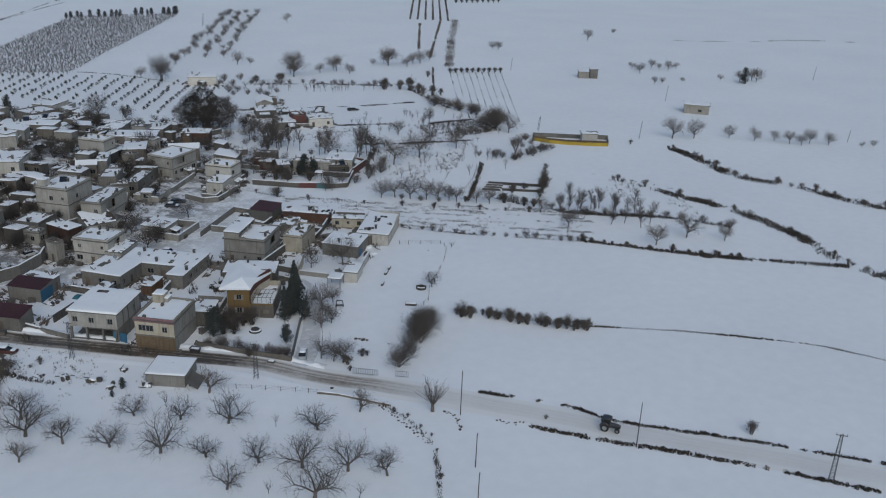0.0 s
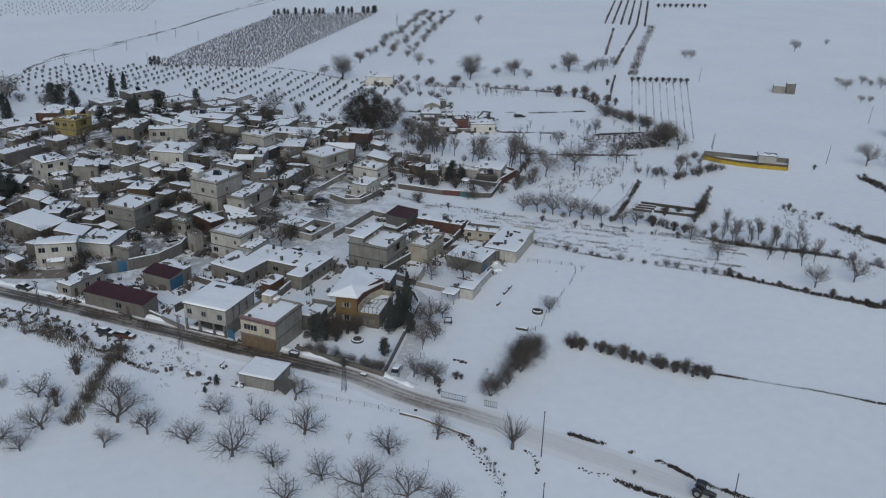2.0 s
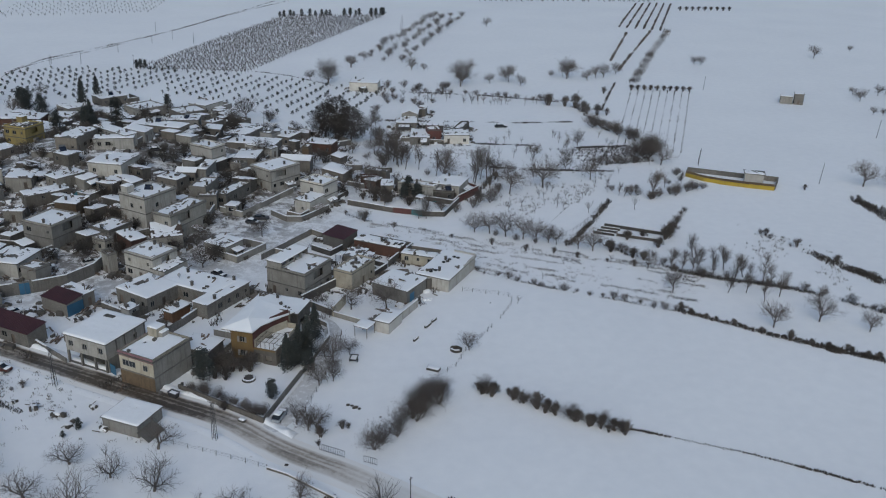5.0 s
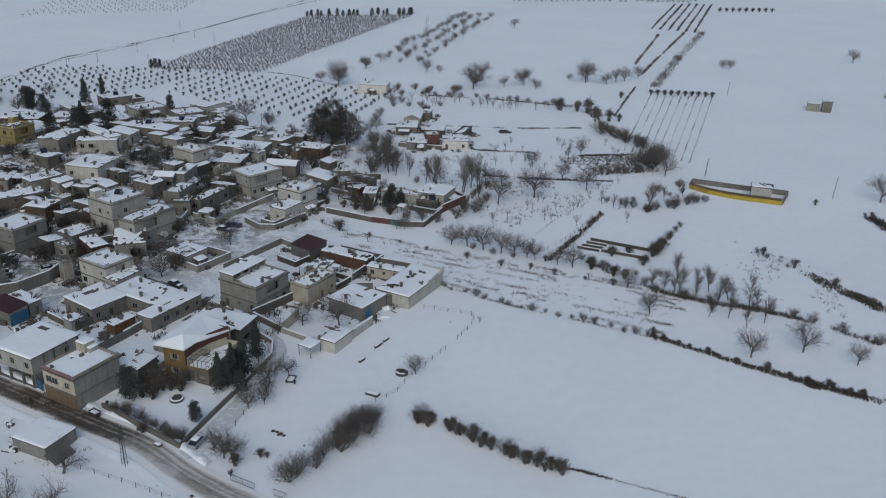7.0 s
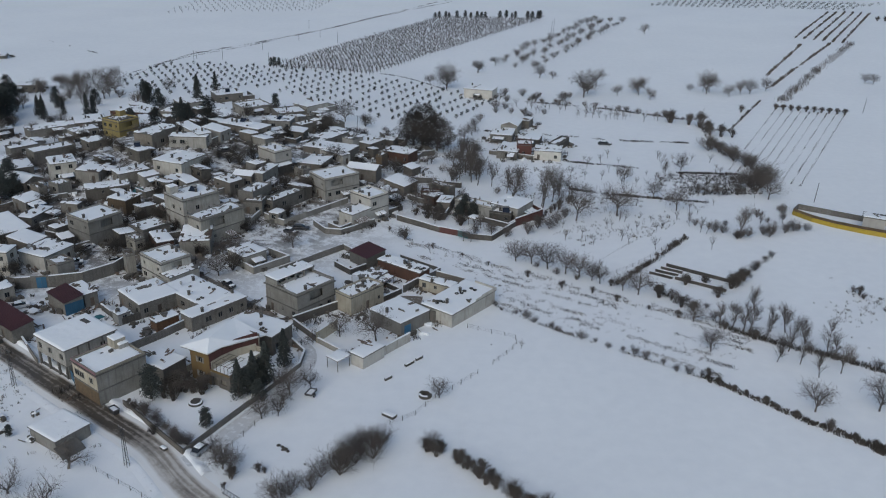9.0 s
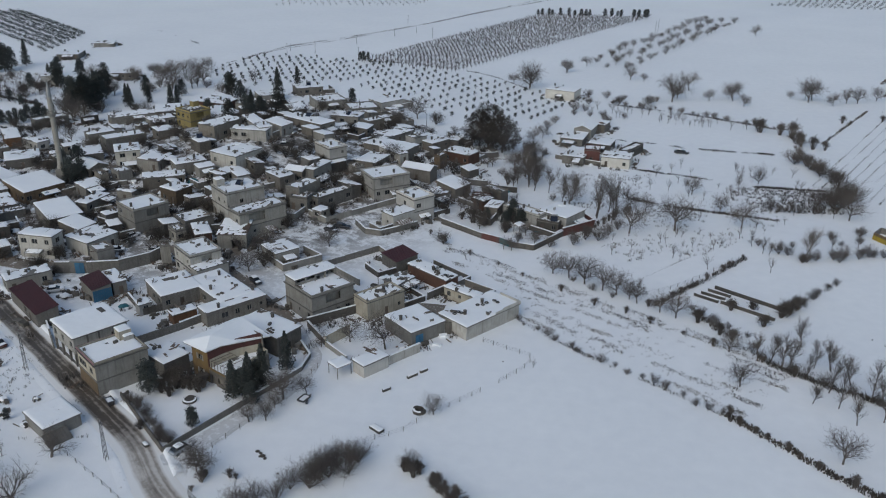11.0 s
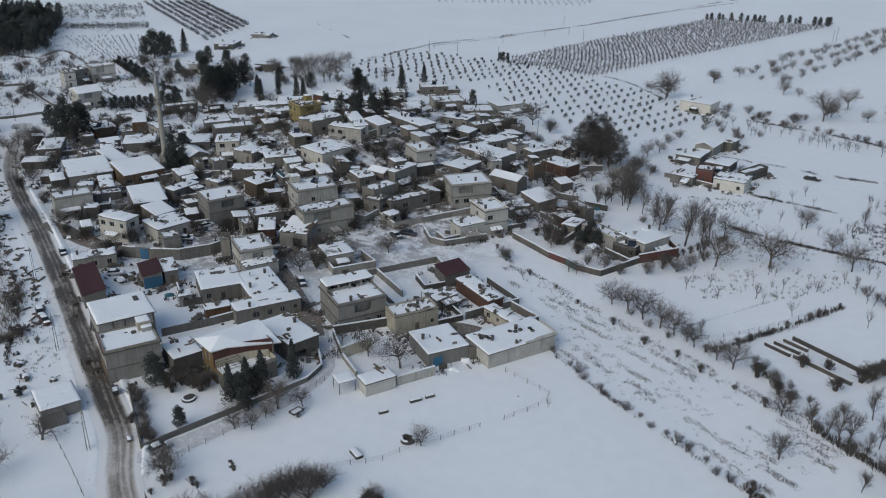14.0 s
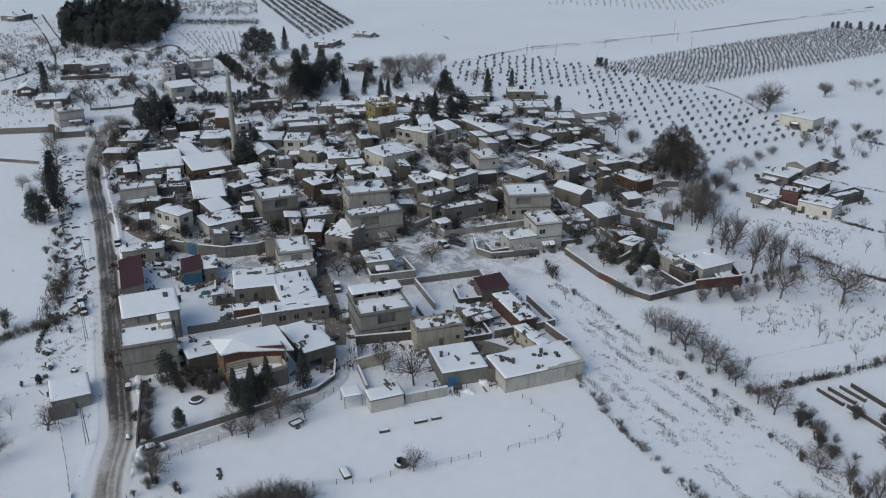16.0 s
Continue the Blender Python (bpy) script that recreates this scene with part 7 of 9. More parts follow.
# ---- shrubs ----
def shrub(seed, height, wide, stems, label, material):
    rng = random.Random(seed)
    me = Mesh()
    for k in range(stems):
        a = rng.uniform(0, math.tau)
        lean = rng.uniform(0.05, 1.0) * wide
        d = Vector((math.cos(a) * lean, math.sin(a) * lean, height * rng.uniform(0.6, 1.0) * (1.15 - 0.45 * lean / wide)))
        mid = d * 0.5 + Vector((rng.uniform(-0.15, 0.15), rng.uniform(-0.15, 0.15), 0.12 * height))
        s = Vector((math.cos(a) * 0.15 * wide, math.sin(a) * 0.15 * wide, -0.1))
        me.tube([s, mid, d], [0.035, 0.026, 0.014], 3, False)
        for j in range(7):
            q = mid.lerp(d, rng.random())
            e = q + Vector((rng.uniform(-1, 1), rng.uniform(-1, 1), rng.uniform(0.0, 1.0))).normalized() * height * rng.uniform(0.14, 0.3)
            me.tube([q, e], [0.018, 0.01], 3, False)
            for _ in range(2):
                f = e + Vector((rng.uniform(-1, 1), rng.uniform(-1, 1), rng.uniform(-0.2, 1.0))).normalized() * height * 0.12
                me.tube([q.lerp(e, 0.6), f], [0.014, 0.008], 3, False)
    ob = thing("shrub", pose(0, -900, -60), label, "shrub")
    part("crown", me, material, ob)
    return ob


SHRUB = [(shrub(s, 2.0, 1.1, 26, "leafless rounded shrub in the snow", TWIG), 2.0) for s in (81, 82, 83)]
DARKSHRUB = [(shrub(s, 2.0, 1.2, 40, "dense dark thicket shrub in the snow", THORN), 2.0) for s in (84, 85)]
bushes = random.Random(17)


def along(points, step, jitter, low, high):
    out = []
    for i, p in enumerate(smooth_line(points, step)):
        out.append((p.x + bushes.uniform(-jitter, jitter), p.y + bushes.uniform(-jitter, jitter), bushes.uniform(low, high)))
    return out


plant(THICKET, along([(-25.2, 109.3), (-21.0, 113.5), (-17.0, 118.1), (-10.9, 123.7)], 2.7, 0.9, 4.0, 5.4) + along([(-17.5, 117.5), (-11.0, 123.6)], 2.2, 1.1, 4.6, 5.8), bushes, "thicket in the snowy field")
plant(THICKET, along([(-2.5, 124.7), (2.3, 121.1), (6.6, 117.3), (10.5, 112.7), (15.6, 108.9), (19.5, 106.3)], 2.4, 1.0, 1.8, 3.8), bushes, "hedgerow shrubs")
plant(SHRUB, along([(-2.5, 124.7), (2.3, 121.1), (6.6, 117.3), (10.5, 112.7), (15.6, 108.9), (19.5, 106.3)], 1.5, 1.3, 1.2, 2.6), bushes, "hedgerow shrubs")
plant(DARKSHRUB, along([(-2.5, 124.7), (2.3, 121.1), (6.6, 117.3), (10.5, 112.7), (15.6, 108.9), (19.5, 106.3)], 1.6, 1.2, 1.0, 2.3), bushes, "hedgerow shrubs")
plant(THICKET, along([(-56.0, 135.4), (-50, 129.6), (-43.4, 123.6)], 1.1, 0.6, 2.0, 3.2), bushes, "garden bushes behind the road wall")
plant(THICKET, along([(-100.6, 119.6), (-98.5, 127.5), (-96.4, 135.8), (-94.1, 143.0)], 1.8, 0.9, 1.4, 2.6), bushes, "bushes along the orchard ditch")
grove("hedge", THICKET, along([(-94.1, 143.0), (-99.9, 147.5), (-106.8, 152.3), (-112.9, 157.0)], 3.0, 1.2, 1.2, 2.4), bushes, "leafless scrub bushes along a snowy field edge", "hedge")
grove("hedge", THICKET, along([(100.0, 189.8), (108.0, 168.3), (113.6, 149.5), (114.3, 128.5), (109.7, 111.5), (107.6, 104.6), (110.3, 95.1)], 4.6, 1.0, 0.9, 2.4), bushes, "leafless scrub bushes along a snowy field edge", "hedge")
grove("hedge", THICKET, along([(147.5, 213.2), (147.0, 196.4), (143.2, 176.5), (150.3, 162.7), (154.5, 152.1), (159.5, 128.6)], 3.6, 1.2, 1.0, 2.6), bushes, "leafless scrub bushes along a snowy field edge", "hedge")
plant(DARKSHRUB, [(59.6, 193.5, 2.7), (64.4, 193.7, 2.4), (70.3, 191.7, 3.3), (72.5, 194.0, 3.4), (74.7, 196.4, 3.1), (51.4, 186.0, 3.0), (55.5, 181.0, 2.6), (57.8, 179.1, 2.3), (65.6, 186.5, 2.7), (-49.8, 141.0, 4.0), (-45.2, 140.4, 3.2), (-45.0, 142.1, 3.2), (-51.3, 141.5, 3.0), (-47.1, 140.8, 2.7), (-50.3, 127.2, 1.7)], bushes, 'dark garden shrubs')
plant(THICKET, [(-49.4, 143.6, 4.5), (5.1, 230.9, 3.9), (8.6, 224.7, 3.4), (17.2, 222.3, 4.1), (23.4, 225.0, 4.8), (26.6, 229.3, 4.6), (5.2, 247.3, 3.3), (16.7, 258.5, 2.7), (29.9, 229.1, 4.6), (32.8, 233.6, 4.3), (35.5, 237.9, 4.0), (6.5, 237.0, 3.6)], bushes, 'dark garden shrubs')
grove("hedge", THICKET, along([(12.6, 179.6), (27.9, 166.5), (37.7, 159.8), (51.6, 149.4)], 2.6, 0.8, 1.0, 2.5), bushes, "leafless scrub bushes along a snowy field edge", "hedge")
plant(SHRUB, along([(-14.9, 224.6), (12.4, 202.7), (29.8, 191.5), (53.5, 175.8), (68.5, 166.8)], 7.0, 1.0, 0.8, 2.0), bushes, "shrubs along the field edge")
plant(THICKET, along([(71.0, 191.4), (81.1, 205.3), (87.1, 212.2)], 3.4, 0.5, 1.6, 3.2), bushes, "shrubs round the unbuilt plot")
plant(SHRUB, along([(41.5, 191.9), (53.5, 206.0), (64.2, 219.9), (67.6, 224.1)], 3.0, 0.6, 0.8, 1.9), bushes, "shrubs round the unbuilt plot")
grove("hedge", THICKET, along([(50.7, 192.1), (63.4, 170.6), (77.1, 160.5), (88.8, 153.5), (100.8, 139.9)], 4.5, 0.7, 1.6, 3.4), bushes, "leafless scrub bushes along a snowy field edge", "hedge")
plant(SHRUB, along([(147.5, 213.2), (147.0, 196.4), (143.2, 176.5), (150.3, 162.7), (154.5, 152.1), (159.5, 128.6)], 8.0, 1.0, 1.5, 3.2), bushes, "shrubs along the far ditch")
plant(SHRUB, along([(100.0, 189.8), (108.0, 168.3), (113.6, 149.5), (114.3, 128.5), (109.7, 111.5), (107.6, 104.6), (110.3, 95.1)], 11.0, 0.8, 1.2, 2.6), bushes, "shrubs along the middle ditch")
plant(DARKSHRUB, along([(52.7, 149.3), (61.6, 140.4), (70.4, 132.0), (79.6, 125.2), (84.5, 120.8)], 3.0, 0.7, 0.8, 1.5), bushes, "shrubs along the near ditch")
plant(SHRUB, along([(52.7, 149.3), (61.6, 140.4), (70.4, 132.0), (79.6, 125.2), (84.5, 120.8)], 7.0, 0.8, 1.2, 2.4), bushes, "shrubs along the near ditch")
plant(THICKET, along([(96, 270), (101, 266), (105, 272)], 2.2, 1.6, 6.0, 9.5), bushes, "thicket by the terraces")
plant(THICKET, along([(80, 262), (88, 260), (95, 262)], 2.6, 1.2, 2.0, 4.5), bushes, "thicket by the terraces")
plant(THICKET, along([(98, 312), (103, 300), (106, 288)], 2.6, 1.6, 4.0, 7.0), bushes, "thicket by the terraces")
plant(SHRUB, along([(92, 352), (102, 345), (107, 330)], 3.4, 2.0, 3.0, 6.0), bushes, "thicket by the terraces")
grove("hedge", THICKET, along([(35.8, 384.1), (64.8, 375.4), (82.8, 366.4), (97.7, 357.7), (103.6, 344.3), (101.9, 314.1), (102.3, 304.7)], 5.0, 1.6, 1.4, 3.6), bushes, "leafless scrub bushes along a snowy field edge", "hedge")
plant(THICKET, along([(74, 232), (84, 224), (96, 230), (104, 232)], 3.2, 1.6, 2.2, 4.6), bushes, "bushes below the terraces")
plant(THICKET, along([(55, 187), (62, 181), (68, 178)], 3.4, 1.2, 1.6, 3.4), bushes, "bushes beside the stream bed")
plant(SHRUB, along([(27, 233), (34, 246), (40, 254)], 2.4, 1.0, 1.4, 2.6), bushes, "bushes by the red wall")
plant(DARKSHRUB, along([(-12.8, 240.4), (-5.9, 237.7), (0, 233), (4, 229)], 3.0, 2.0, 2.0, 4.5), bushes, "garden bushes in a walled yard")
plant(SHRUB, along([(-34, 99), (-31.5, 90), (-32.5, 82), (-37, 73)], 3.0, 0.6, 0.5, 1.1), bushes, "bushes on the orchard corner")
plant(THICKET, along([(-89.6, 140.9), (-109.7, 157.6), (-130.6, 172.9), (-158.5, 196.2)], 3.6, 2.4, 1.0, 2.4), bushes, "bushes by the road")
plant(SHRUB, along([(-89.6, 140.9), (-109.7, 157.6), (-130.6, 172.9), (-158.5, 196.2)], 6.0, 2.5, 1.0, 2.4), bushes, "bushes by the road")
plant(SHRUB, [(20.5, 60.5, 2.4), (-9.9, 81.4, 0.9), (112, 330, 3.0), (128.5, 372, 3.0), (137, 224, 1.8), (-103.5, 126, 3.6), (-101, 137, 4.0)], bushes)
plant(DARKSHRUB, [(-52, 139, 2.6), (-48.5, 141, 2.4), (-50, 138, 2.2), (-46, 142, 2.0)], bushes, "dark bushes in a snowy garden")


# ---- the great brown-leaved tree and two like it ----
def leafy_tree(seed, height, wide, label):
    rng = random.Random(seed)
    trunk, crown, leaves = Mesh(), Mesh(), Mesh()
    grow(trunk, crown, rng, Vector((0, 0, -0.2)), Vector((0, 0, 1)), 0.35, 0, (3.0, 5.0, 3.2, 1.8), (0.7, 0.7, 0.8), (7, 8, 6), (0.35, 0.2, 0.1), (0.5, 0.45, 0.5))
    for k in range(330):
        a, u = rng.uniform(0, math.tau), rng.random()
        r = wide * (0.25 + 0.75 * math.sqrt(rng.random())) * (1 - 0.55 * abs(2 * u - 0.8))
        if noise.noise((math.cos(a) * r * 0.3, math.sin(a) * r * 0.3, height * u * 0.3 + seed)) < -0.4:
            continue
        leaf_cards(leaves, rng, (math.cos(a) * r, math.sin(a) * r, height * (0.12 + 0.8 * u)), (1.0, 1.0, 0.85), 36, 0.36)
    ob = thing("tree", pose(0, -900, -60), label, "tree")
    part("trunk", trunk, BARK, ob)
    part("bare_crown", crown, TWIG, ob)
    part("crown", leaves, LEAFDRY, ob, "withered brown leaves")
    return ob


GREAT = [(leafy_tree(91, 13.0, 6.5, "great spreading tree with withered brown leaves"), 13.0)]
plant(GREAT, [(-8.3, 307.1, 16.5), (-2.8, 303.9, 13.5), (-11.7, 309.9, 13.0)], bushes)


# ---- orchards ----
def twiggy_dot(me, rng, x, y, h, wide, n, leafy=False):
    """A little orchard tree seen from afar: stem and a fan of shoots."""
    z = gz(x, y)
    if leafy:
        leaf_cards(me, rng, (x, y, z + h * 0.5), (wide * 0.75, wide * 0.75, h * 0.42), n * 3, 0.85)
        return
    me.tube([(x, y, z - 0.1), (x, y, z + h * 0.4)], [0.07, 0.05], 3, False)
    for _ in range(n):
        a, r = rng.uniform(0, math.tau), wide * rng.uniform(0.3, 1.0)
        e = (x + math.cos(a) * r, y + math.sin(a) * r, z + h * rng.uniform(0.6, 1.0))
        me.tube([(x, y, z + h * rng.uniform(0.2, 0.45)), e], [0.05, 0.025], 3, False)


def orchard_block(a, b, c, d, rows, along_n, h, wide, n, material, label, seed, skip=0.06):
    """Rows of small trees between the sides a-d and b-c of a plot, joined as one."""
    rng = random.Random(seed)
    a, b, c, d = (Vector(p) for p in (a, b, c, d))
    me = Mesh()
    for i in range(rows):
        for j in range(along_n):
            if rng.random() < skip:
                continue
            u, v = (i + 0.5) / rows, (j + 0.5) / along_n
            p = a.lerp(b, u).lerp(d.lerp(c, u), v)
            twiggy_dot(me, rng, p.x + rng.uniform(-0.4, 0.4), p.y + rng.uniform(-0.4, 0.4), h * rng.uniform(0.75, 1.15), wide, n, material is OLIVE)
    tagged(new("orchard", me.data("orchard", material)), label, "orchard", kind="stuff")


orchard_block((-92, 452), (-38, 434), (68, 634), (-6, 640), 26, 66, 2.7, 1.5, 12, TWIG, "large orchard of small leafless trees in rows", 1)
orchard_block((-205, 640), (-100, 668), (-90, 730), (-200, 720), 22, 7, 2.6, 1.3, 8, SCRUB, "far dark orchard in rows", 2)
orchard_block((160, 722), (312, 706), (372, 762), (200, 772), 34, 5, 2.8, 1.8, 9, OLIVE, "far belt of dark orchard rows", 3)
orchard_block((-262, 440), (-270, 500), (-362, 577), (-400, 553), 8, 52, 3.0, 1.7, 10, OLIVE, "dark olive grove in straight rows on a slope", 4)
orchard_block((-376, 434), (-322, 466), (-332, 478), (-390, 446), 26, 3, 3.2, 2.0, 12, OLIVE, "dark grove in rows below the pines", 5, 0.15)
orchard_block((-400, 460), (-345, 492), (-385, 536), (-452, 512), 20, 7, 4.2, 2.4, 12, OLIVE, "dark grove in rows below the pines", 8, 0.3)
orchard_block((-350, 423), (-312, 446), (-258, 386), (-278, 374), 12, 26, 1.5, 0.8, 7, SCRUB, "young leafless orchard on a slope", 6, 0.2)
orchard_block((-240, 318), (-215, 345), (-232, 362), (-258, 336), 7, 5, 2.0, 0.9, 8, TWIG, "young orchard rows beside a hedge", 7, 0.2)
for k in range(6):
    u = k / 5
    scrub_line([(224.5 + 23.4 * u, 570 - 17 * u), (298 + 32.6 * u, 700 - 1 * u)], 1.1, 1.3, 15, TWIG, "row of dark vines in snow", 30 + k, -0.9, 0.1)
scrub_line([(153.5, 393), (200, 468), (251, 548)], 4.0, 2.6, 17, TWIG, "overgrown row of leafless vines", 37, -0.6, 0.06)
scrub_line([(166, 450), (219, 545)], 1.2, 1.5, 20, TWIG, "overgrown row of leafless vines", 38, -0.5, 0.08)
scrub_line([(160, 425), (238, 548)], 1.2, 1.5, 20, TWIG, "overgrown row of leafless vines", 39, -0.5, 0.08)
for k in range(9):
    u = k / 8
    scrub_line([(145.6 + 27 * u, 377.7 - 8.4 * u), (98.3 + 18.3 * u, 287.7 - 16.8 * u)], 0.5, 0.4, 9, SCRUB, "thin row of young vines in snow", 40 + k, -0.5, 0.06)
vine_heads = [(145.6 + 27 * k / 9, 377.7 - 8.4 * k / 9, 2.4) for k in range(10)]
plant(DARKSHRUB, vine_heads, bushes, "dark bushes heading the vine rows")
plant(DARKSHRUB, [(316.7 + 44 * k / 8, 655.7 - 2 * k / 8, 3.2) for k in range(9)], bushes, "far row of dark bushes")
grove("field_trees", ROUND, [(30 + 77 * v + 9 * r + bushes.uniform(-2, 2), 463 + 165 * v - 4 * r + bushes.uniform(-3, 3), bushes.uniform(3.0, 5.6)) for r in (-0.4, 0.6, 1.6) for v in [k / 20 for k in range(21)]], bushes, "double row of leafless field trees in snow", "trees")
plant(PINE, [(-8 + 76 * (k + bushes.uniform(-0.4, 0.4)) / 21, 640 + bushes.uniform(-2, 3), bushes.uniform(3.6, 6.0)) for k in range(22) if k not in (5, 11, 12, 17)], bushes, "row of conifers heading the orchard")
scatter_far = [(-335 + 130 * bushes.random(), 258 + 124 * bushes.random(), bushes.uniform(3.0, 7.0)) for _ in range(90)]
scatter_far = [p for p in scatter_far if free_spot(p[0], p[1], 1.5)]
grove("slope_trees", ROUND + DARKTHICKET, scatter_far, bushes, "leafless trees scattered over a far slope", "trees")


def olive_model(seed):
    rng = random.Random(seed)
    ob = thing("olive_bush", pose(0, -900, -60), "small dark olive bush in a snowy orchard", "bush")
    t, c = Mesh(), Mesh()
    t.tube([(0, 0, -0.1), (0.05, 0, 0.5)], [0.09, 0.06], 4)
    for _ in range(9):
        leaf_cards(c, rng, (rng.uniform(-0.45, 0.45), rng.uniform(-0.45, 0.45), rng.uniform(0.5, 1.5)), (0.42, 0.42, 0.36), 22, 0.32)
    part("trunk", t, BARK, ob)
    part("crown", c, OLIVE, ob)
    return ob


OLIVES = [(olive_model(s), 1.8) for s in (95, 96, 97)]


def inside(x, y, poly):
    hit = False
    for (ax, ay), (bx, by) in zip(poly, poly[1:] + poly[:1]):
        if (ay > y) != (by > y) and x < (bx - ax) * (y - ay) / (by - ay) + ax:
            hit = not hit
    return hit


def olive_grid(poly, turn, step_u, step_v):
    c, s = math.cos(radians(turn)), math.sin(radians(turn))
    out = []
    for i in range(-60, 61):
        for j in range(-60, 61):
            x, y = -65 + c * i * step_u - s * j * step_v, 400 + s * i * step_u + c * j * step_v
            if inside(x, y, poly) and bushes.random() > 0.05:
                out.append((x + bushes.uniform(-0.5, 0.5), y + bushes.uniform(-0.5, 0.5), bushes.uniform(1.55, 2.2)))
    return out


plant(OLIVES, olive_grid([(-158, 412), (-150, 452), (-136, 462), (-70, 454), (-78, 410), (-118, 385), (-140, 392)], 58, 4.6, 7.4), bushes, "olive orchard behind the village")
plant(OLIVES, olive_grid([(-74, 452), (-6, 410), (20, 385), (18, 366), (0, 333), (-13.9, 335.6), (-23.9, 345.5), (-41.9, 361.6), (-78, 395)], 62, 5.2, 7.0), bushes, "olive orchard behind the village")


# ---- pine wood on the far slope ----
def pine_wood(poly, step, seed):
    rng = random.Random(seed)
    spots = []
    for i in range(40):
        for j in range(40):
            x, y = -520 + i * step + rng.uniform(-2, 2), 330 + j * step + rng.uniform(-2, 2)
            if inside(x, y, poly):
                spots.append((x, y, rng.uniform(7.5, 12.5)))
    grove("pine_wood", FARPINE, spots, rng, "dense dark pine wood on the snowy slope", "wood")


pine_wood([(-358, 350), (-340, 358), (-322, 384), (-345, 412), (-395, 470), (-470, 470), (-440, 410)], 5.8, 3)


# ---- young trees in the eastern gardens ----
def scatter(corners, count, low, high, seed):
    rng = random.Random(seed)
    a, b, c, d = (Vector(p) for p in corners)
    out = []
    for _ in range(count):
        u, v = rng.random(), rng.random()
        p = a.lerp(b, u).lerp(d.lerp(c, u), v)
        out.append((p.x, p.y, rng.uniform(low, high)))
    return out


grove("young_trees", SAPLING, scatter([(44, 262), (100, 258), (104, 300), (48, 300)], 34, 2.0, 4.2, 1), bushes, "thin young leafless trees in terrace gardens", "trees")
grove("young_trees", SAPLING, scatter([(30, 206), (58, 224), (84, 252), (36, 258)], 34, 1.8, 3.8, 2), bushes, "thin young leafless trees in terrace gardens", "trees")
grove("young_trees", SAPLING, scatter([(24, 366), (70, 352), (96, 352), (40, 384)], 36, 2.4, 4.5, 3), bushes, "thin young leafless trees in terrace gardens", "trees")
plant(THICKET, scatter([(78, 222), (104, 230), (104, 250), (72, 240)], 12, 1.6, 3.6, 4), bushes, "bushes below the terraces")
plant(THICKET, scatter([(26, 344), (40, 352), (60, 400), (14, 398)], 12, 2.5, 5.0, 5), bushes, "bushes round the farm")
plant(SHRUB, scatter([(-30, 120), (-26, 114), (-33, 108), (-38, 115)], 6, 1.0, 2.0, 7), bushes, "bushes at the lane corner")
scrub_line([(-349.0, 373.4), (-317.2, 369.2), (-315.8, 389.4), (-269.5, 359.3)], 1.0, 1.2, 10, SCRUB, "dark hedge line on the far slope", 70, -0.3, 0.12)
scrub_line([(-154.5, 418.6), (-147.9, 465.4), (-119.1, 513.1), (-84.8, 575.4), (-36.8, 666.1), (3.9, 730.9)], 0.5, 0.7, 6, SCRUB, "dark line of weeds beside the far road", 71, -0.4, 0.14)
scrub_line([(-85.6, 454.8), (-67.7, 453.2), (-25.4, 434.9), (0.3, 404.6), (15.5, 385.0)], 0.8, 0.6, 8, SCRUB, "weeds on the lower edge of the orchard", 72, -0.2, 0.1)
scrub_line([(-236.1, 522.4), (-208.8, 498.6), (-189.4, 481.0)], 0.8, 0.8, 8, SCRUB, "faint scrub line in a far field", 73, 0.0, 0.1)
scrub_line([(-473.5, 422.1), (-413.1, 385.2), (-360.2, 353.0)], 0.6, 0.8, 14, SCRUB, "dark fence line on the far slope", 74, -0.6, 0.1)
scrub_line([(-505.4, 430.0), (-429.4, 387.4), (-362.6, 345.8), (-325.8, 320.7)], 0.6, 0.8, 14, SCRUB, "dark fence line on the far slope", 75, -0.6, 0.1)
scrub_line([(-315.5, 282.6), (-320.5, 299.4), (-338.0, 324.9)], 1.0, 0.8, 16, SCRUB, "dark hedge line on the far slope", 76, -0.6, 0.1)
scrub_line([(-272.1, 378.1), (-229.8, 349.2), (-197.2, 333.6)], 2.2, 1.6, 40, SCRUB, "dark hedge beside a snowy plot", 77, -0.8, 0.12)
scrub_line([(-242.2, 330.5), (-212.2, 312.4), (-189.0, 298.1)], 1.2, 1.0, 20, SCRUB, "dark hedge beside a snowy plot", 78, -0.6, 0.1)
wall_run([(-213.9, 234.3), (-206.3, 242.2)], 2.2, "block")
wall_run([(-235.0, 267.5), (-229.4, 274.0), (-224.7, 282.2)], 1.0, "block")
wall_run([(-272.9, 319.1), (-242.4, 300.4), (-220.3, 288.1)], 1.2, "dark")
wall_run([(-235.2, 227.5), (-220.4, 239.9)], 2.2, "block")
wall_run([(-276.8, 312.6), (-270.3, 319.3)], 1.0, "block")
plant(THICKET, along([(-180.2, 229.9), (-186.1, 238.6), (-184.9, 242.5), (-175.1, 238.9)], 2.6, 1.0, 3.0, 5.5), bushes, "dark growth by the village road")
plant(THICKET, along([(-162.2, 225.1), (-170.4, 230.6), (-169.3, 234.9)], 2.6, 1.0, 3.0, 5.5), bushes, "dark growth by the village road")
wall_run([(-293.5, 298.5), (-277.8, 313.4)], 1.9, "dark")


